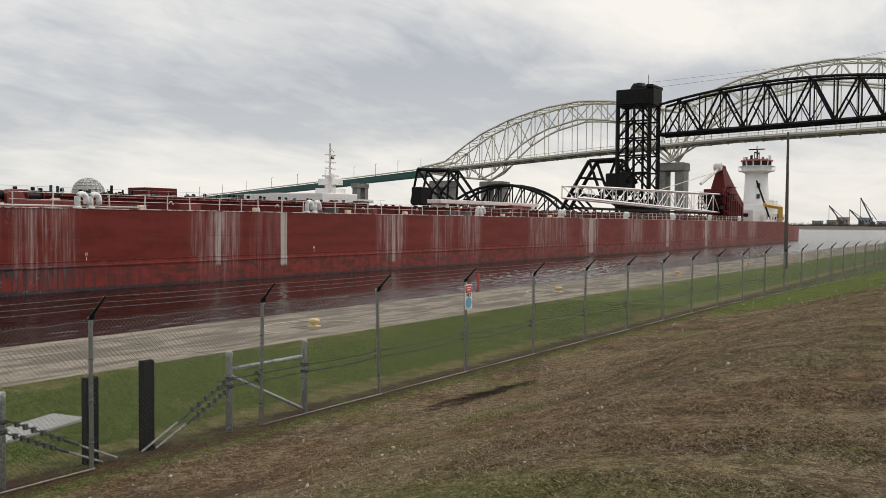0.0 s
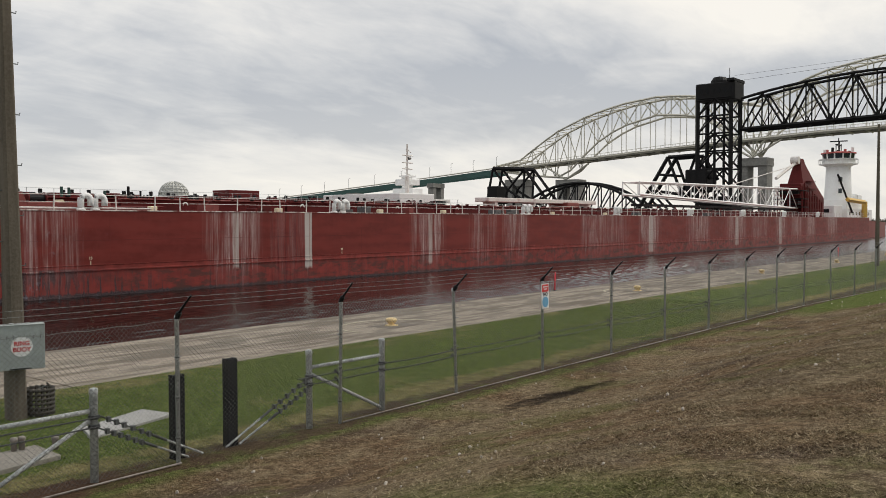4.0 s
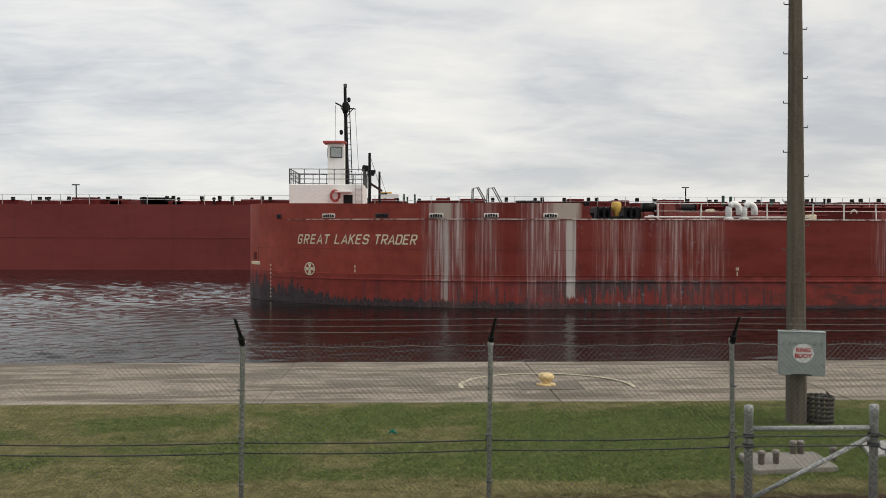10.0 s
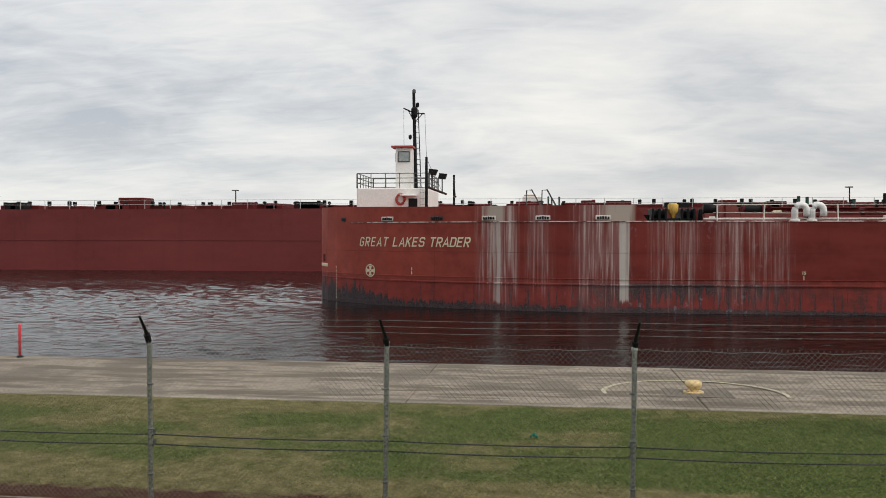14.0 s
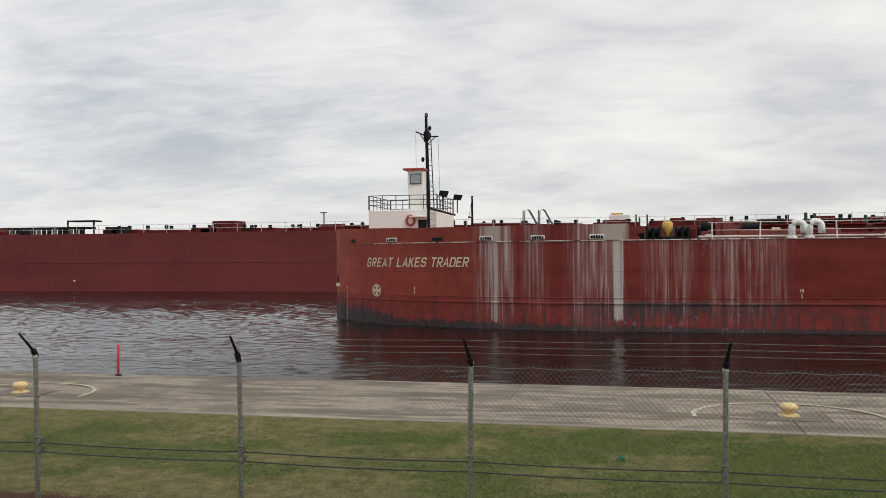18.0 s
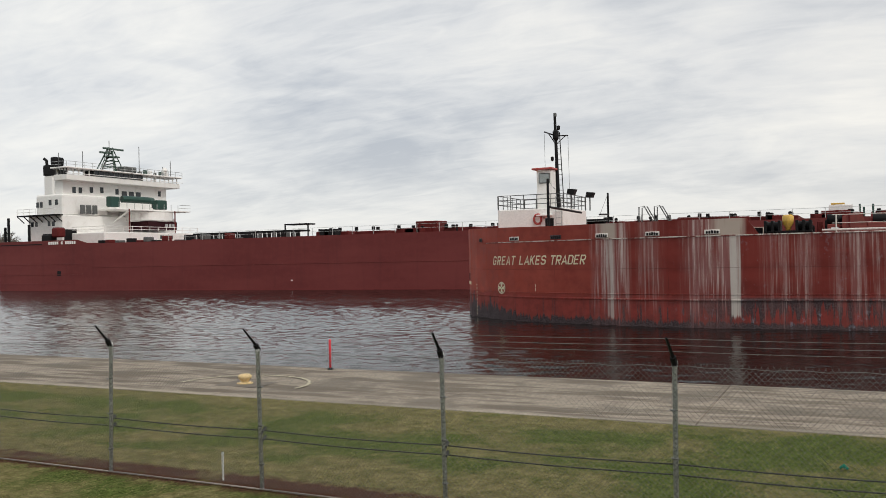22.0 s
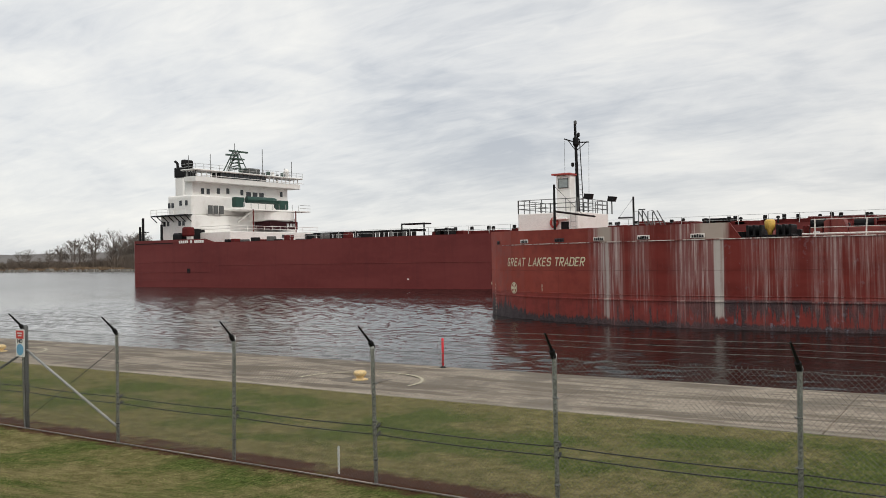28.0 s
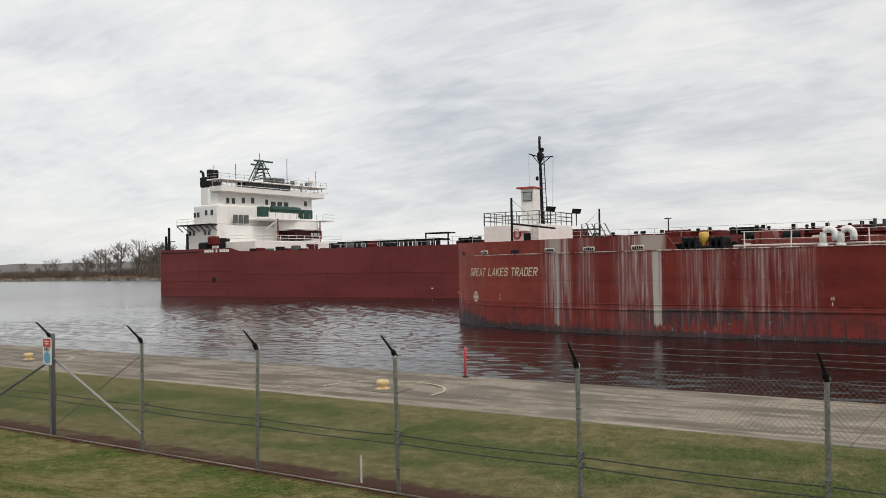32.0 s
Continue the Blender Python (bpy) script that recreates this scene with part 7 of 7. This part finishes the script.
def land(name, x0, x1, y0, y1, z, label, steps=60):
    random.seed(len(label))
    bm = B()
    nx, ny = steps, 6
    rows = []
    for j in range(ny + 1):
        fy = j / ny
        row = []
        for i in range(nx + 1):
            fx = i / nx
            x, y = x0 + (x1 - x0) * fx, y0 + (y1 - y0) * fy
            h = -0.6 if i == 0 else -0.6 + (z + 0.6) * min(1, fy * 6 if j else 0) + (0.5 * noise.noise((x * 0.02, y * 0.02, 5)) if j else 0)
            row.append(bm.verts.new((x, y + (6 * noise.noise((x * 0.012, 0, 2)) if j == 0 else 0), WATER + h)))
        rows.append(row)
    for r, s in zip(rows, rows[1:]):
        for i in range(nx):
            bm.faces.new((r[i], r[i + 1], s[i + 1], s[i]))
    return solid(name, bm, SHORE, label, "shore", kind="structure")


land("backdrop_shore", -1600, 330, 264, 900, 1.2, "low brown far shore with scrub")
land("backdrop_shore_west", 900, 2600, -900, 900, 3.0, "low distant shore beyond the bridges")
# a stony bank along the far waterline
random.seed(3)
bm = B()
for k in range(420):
    x = -1000 + 2.6 * k + random.random() * 2
    y = 262 + 6 * noise.noise((x * 0.012, 0, 2)) + random.random() * 2.5
    s = 0.6 + random.random() * 1.3
    box(bm, x - s, x + s, y - s * 0.7, y + s * 0.7, WATER - 0.3, WATER + 0.5 + 0.7 * s * random.random())
solid("stone_bank", bm, ROCK, "rough stones along the far waterline", "rocks", kind="stuff")

# both browns are lightened, with the haze of distance mixed into the colour
BARK = plain("bare_twigs", (0.14, 0.118, 0.102), 0.9, 0, 1.5, 0.2, 0.4, 0.0, spec=0.12)
SCRUB = plain("brown_scrub", (0.13, 0.105, 0.086), 0.95, 0, 1.0, 0.1, 0.5, 0.0, spec=0.12)


def bare_tree(seed, h):
    random.seed(seed)
    ob = empty("bare_tree", pose(0, 0, 0), "leafless tree with fine upright branches on the far shore", "tree", "far shore trees")
    trunk, crown = B(), B()
    lean = (random.uniform(-0.06, 0.06) * h, random.uniform(-0.06, 0.06) * h)
    tp = [(lean[0] * f, lean[1] * f, h * f * 0.85) for f in (0, 0.3, 0.6, 1)]
    tube(trunk, tp, 0.022 * h, 6, 0.006 * h)
    part("trunk", trunk, BARK, ob)

    def grow(p, d, length, r, depth):
        q = p + d * length
        tube(crown, (p, (p + q) / 2 + Vector((random.uniform(-1, 1), random.uniform(-1, 1), 0)) * length * 0.06, q), r, 4 if depth > 2 else 3, r * 0.5)
        if depth == 0:
            return
        for _ in range(4 if depth > 1 else 5):
            e = (d + Vector((random.uniform(-1, 1), random.uniform(-1, 1), random.uniform(-0.1, 0.9))) * 0.62).normalized()
            grow(p + d * length * random.uniform(0.45, 1.0), e, length * random.uniform(0.5, 0.75), r * 0.55, depth - 1)

    for k in range(9):
        f = 0.30 + 0.068 * k
        a = k * 2.4
        d = Vector((math.cos(a), math.sin(a), 1.1 + 0.5 * random.random())).normalized()
        grow(Vector((lean[0] * f, lean[1] * f, h * f * 0.85)), d, h * (0.26 - 0.014 * k), 0.0075 * h, 3)
    part("crown", crown, BARK, ob)
    return ob


kinds = [bare_tree(s, h) for s, h in ((1, 18), (2, 15), (3, 20), (4, 12))]
spots = []
random.seed(9)
for n, f0, f1, s0, s1 in ((34, 1.27, 1.43, 0.7, 1.05), (12, 1.45, 1.53, 0.62, 0.8), (9, 1.54, 1.67, 0.4, 0.58), (12, 1.68, 2.05, 0.3, 0.5), (9, 1.2, 1.28, 0.6, 0.8), (5, 0.81, 0.87, 0.85, 1.0)):
    for k in range(n):
        y = (296 if f0 > 1 else 470) + random.uniform(-8, 34)
        spots.append((-y * random.uniform(f0, f1), y, random.uniform(s0, s1)))
for i, (x, y, s) in enumerate(spots):
    m = pose(x, y, WATER + 1.2, 0, 0, random.uniform(0, 360)) @ Matrix.Diagonal((s * 1.25, s * 1.25, s * 1.15, 1))
    if i < 4:
        kinds[i].matrix_basis = m
    else:
        copy_thing(kinds[i % 4], m)


def scrub(name, label, x0, x1, y0, deep, n, hmin, hmax, wid, material):
    """Bushes of bare twigs that fan out from their roots."""
    rng = np.random.default_rng(n)
    twigs = 12
    bx, by = rng.uniform(x0, x1, n), y0 + rng.uniform(0, deep, n)
    lumps = np.array([noise.noise((u * 0.022, v * 0.022, 4)) + 0.6 * noise.noise((u * 0.09, v * 0.09, 9)) for u, v in zip(bx, by)])
    bh = rng.uniform(hmin, hmax, n) * np.clip(0.75 + 0.8 * lumps, 0.25, 1.5)
    x, y, h = np.repeat(bx, twigs), np.repeat(by, twigs), np.repeat(bh, twigs)
    k = n * twigs
    h = h * rng.uniform(0.35, 1.0, k)
    a, s = rng.uniform(0, 2 * np.pi, k), h * rng.uniform(0.05, 0.75, k)
    w = wid * rng.uniform(0.6, 1.4, k)
    base = np.stack([x, y, np.full(k, WATER + 0.5)], 1)
    tip = base + np.stack([s * np.cos(a), s * np.sin(a), h], 1)
    mid = (base + tip) / 2 + np.stack([w * 0, w * 0, 0.12 * h], 1)
    v = np.stack([base - np.stack([w, w * 0, w * 0], 1), mid + np.stack([w, w * 0, w * 0], 1), tip, mid - np.stack([w, w, w * 0], 1)], 1)
    me = bpy.data.meshes.new(name)
    me.from_pydata(v.reshape(-1, 3).tolist(), [], np.arange(4 * k).reshape(-1, 4).tolist())
    me.materials.append(material)
    tagged(new(name, me), label, "scrub", kind="stuff")


scrub("shore_scrub", "dense brown leafless scrub on the far shore", -640, -335, 272, 40, 9000, 2.5, 7.5, 0.07, SCRUB)
OCHRE = plain("dry_reeds", (0.24, 0.165, 0.105), 0.95, 0, 0.6, 0.06, 0.5, 0.0)
scrub("dry_reeds", "pale orange-brown reeds along the far shore", -700, -335, 268, 10, 2500, 1.0, 2.6, 0.07, OCHRE)

# low wooded hills in the distance
bm = B()
for x0, x1, y, h in ((-3400, -200, 1700, 40), (-1500, 600, 2100, 30)):
    n = 60
    top = [bm.verts.new((x0 + (x1 - x0) * i / n, y, h * (0.75 + 0.45 * noise.noise((i * 0.21, h, 0))) + 5)) for i in range(n + 1)]
    bot = [bm.verts.new((x0 + (x1 - x0) * i / n, y - 150, -3)) for i in range(n + 1)]
    back = [bm.verts.new((x0 + (x1 - x0) * i / n, y + 200, -3)) for i in range(n + 1)]
    for i in range(n):
        bm.faces.new((bot[i], bot[i + 1], top[i + 1], top[i]))
        bm.faces.new((top[i], top[i + 1], back[i + 1], back[i]))
# the haze over the hills is part of this colour
HILL = plain("hazy_hill", (0.15, 0.14, 0.135), 1.0, 0, 0.05, 0.004, 0.3, 0.0)
solid("backdrop_hills", bm, HILL, "low hazy wooded hills far away", "hills", kind="structure")
# dome and light masts far behind the ships
dm = empty("lattice_dome", pose(158, 235, 11.3), "pale lattice dome beyond the ships", "dome")
DOME = plain("dome_white", (0.55, 0.55, 0.52), 0.6, 0, 1, 0.2, 0.15)
for k in range(10):
    a = math.pi * k / 10
    pts = [(4.6 * math.cos(t) * math.cos(a), 4.6 * math.cos(t) * math.sin(a), 4.6 * math.sin(t)) for t in [math.pi * i / 16 for i in range(17)]]
    part("rib", tube(B(), pts, 0.13, 4), DOME, dm)
for z in (0.1, 1.2, 2.3, 3.2, 4.0):
    r = 4.6 * math.sqrt(max(0.0, 1 - (z / 4.6) ** 2))
    part("hoop", tube(B(), [(r * math.cos(t), r * math.sin(t), z) for t in [2 * math.pi * i / 24 for i in range(25)]], 0.12, 4), DOME, dm)
part("base", lathe(B(), [(4.7, -14), (4.7, 0)], 20), DOME, dm)
part("shell", lathe(B(), [(4.45 * math.cos(a), 4.45 * math.sin(a)) for a in [math.pi * i / 16 for i in range(8)]] + [(0.3, 4.45)], 20), plain("dome_panel", (0.50, 0.49, 0.44), 0.6, 0, 1.5, 0.4, 0.2), dm, "pale dome panels")

# industrial shore at the far end: cranes, sheds
CRANE = plain("crane_dark", (0.06, 0.06, 0.065), 0.7, 0, 1, 0.1, 0.3)
SHED = plain("shed_tan", (0.30, 0.26, 0.21), 0.8, 0, 0.5, 0.05, 0.25)
SHED2 = plain("shed_grey", (0.26, 0.30, 0.33), 0.8, 0, 0.5, 0.05, 0.25)
for i, (ang, dist, w, h, mt) in enumerate(((81.0, 1450, 16, 13, SHED), (80.4, 1500, 14, 9, SHED), (82.2, 1500, 18, 13, SHED2), (83.6, 1600, 40, 8, SHED2), (79.6, 1500, 14, 8, SHED2))):
    x, y = dist * math.sin(radians(ang)), dist * math.cos(radians(ang))
    s = empty("shed", pose(x, y, WATER + 2.5), "distant flat-roofed industrial building", "building", "distant sheds")
    part("wall", box(B(), -w / 2, w / 2, -w / 2, w / 2, 0, h), mt, s)
    part("roof", bevel(box(B(), -w / 2 - 0.5, w / 2 + 0.5, -w / 2 - 0.5, w / 2 + 0.5, h, h + 0.8), 0.1), GALV_DARK, s)
    for k in range(4):
        part("window", box(B(), -w / 2 - 0.2, -w / 2, -w / 2 + w * (k + 0.3) / 4, -w / 2 + w * (k + 0.7) / 4, h * 0.5, h * 0.75), GLASS, s)
for ang, dist, h in ((80.9, 1150, 26), (82.6, 1180, 36), (82.0, 1190, 22)):
    x, y = dist * math.sin(radians(ang)), dist * math.cos(radians(ang))
    s = empty("harbour_crane", pose(x, y, WATER + 2), "dark distant harbour crane", "crane", "distant cranes")
    part("cab", box(B(), -2.5, 2.5, -2.5, 2.5, 0, 7), CRANE, s)
    part("jib", beam(B(), (0, 0, 6), (0, 14, h), 1.1), CRANE, s)
    part("back_stay", beam(B(), (0, -4, 9), (0, 14, h), 0.5), CRANE, s)
    part("hoist_line", beam(B(), (0, 14, h), (0, 14, 6), 0.35), CRANE, s)
scrub("far_scrub", "dark low scrub on the distant shore", 1020, 1400, 120, 160, 2500, 3, 8, 0.3, SCRUB)


# ---- what moves ----
FAR_SPEED = 0.073
SWING = ((0, 0.80, 48.26, 0.26), (4, -4.62, 48.50, 0.27), (8, -9.91, 48.72, 0.38), (12, -15.12, 48.90, 0.53), (16, -20.22, 49.04, 0.74), (20, -25.30, 49.17, 0.90), (24, -30.38, 49.30, 0.95), (28, -35.47, 49.43, 0.92), (32, -40.58, 49.56, 0.85))


def motions():
    # the barge slows a little and swings its bow in towards the quay
    rows = [(t, pose(x, y, WATER, 0, 0, a)) for t, x, y, a in SWING]
    walk(barge, rows)
    walk(tug, rows)
    walk(carrier, [(t, pose(FAR_SPEED * (t - 26.0), FY, WATER)) for t in (0.0, 16.0, 32.0)])


motions()
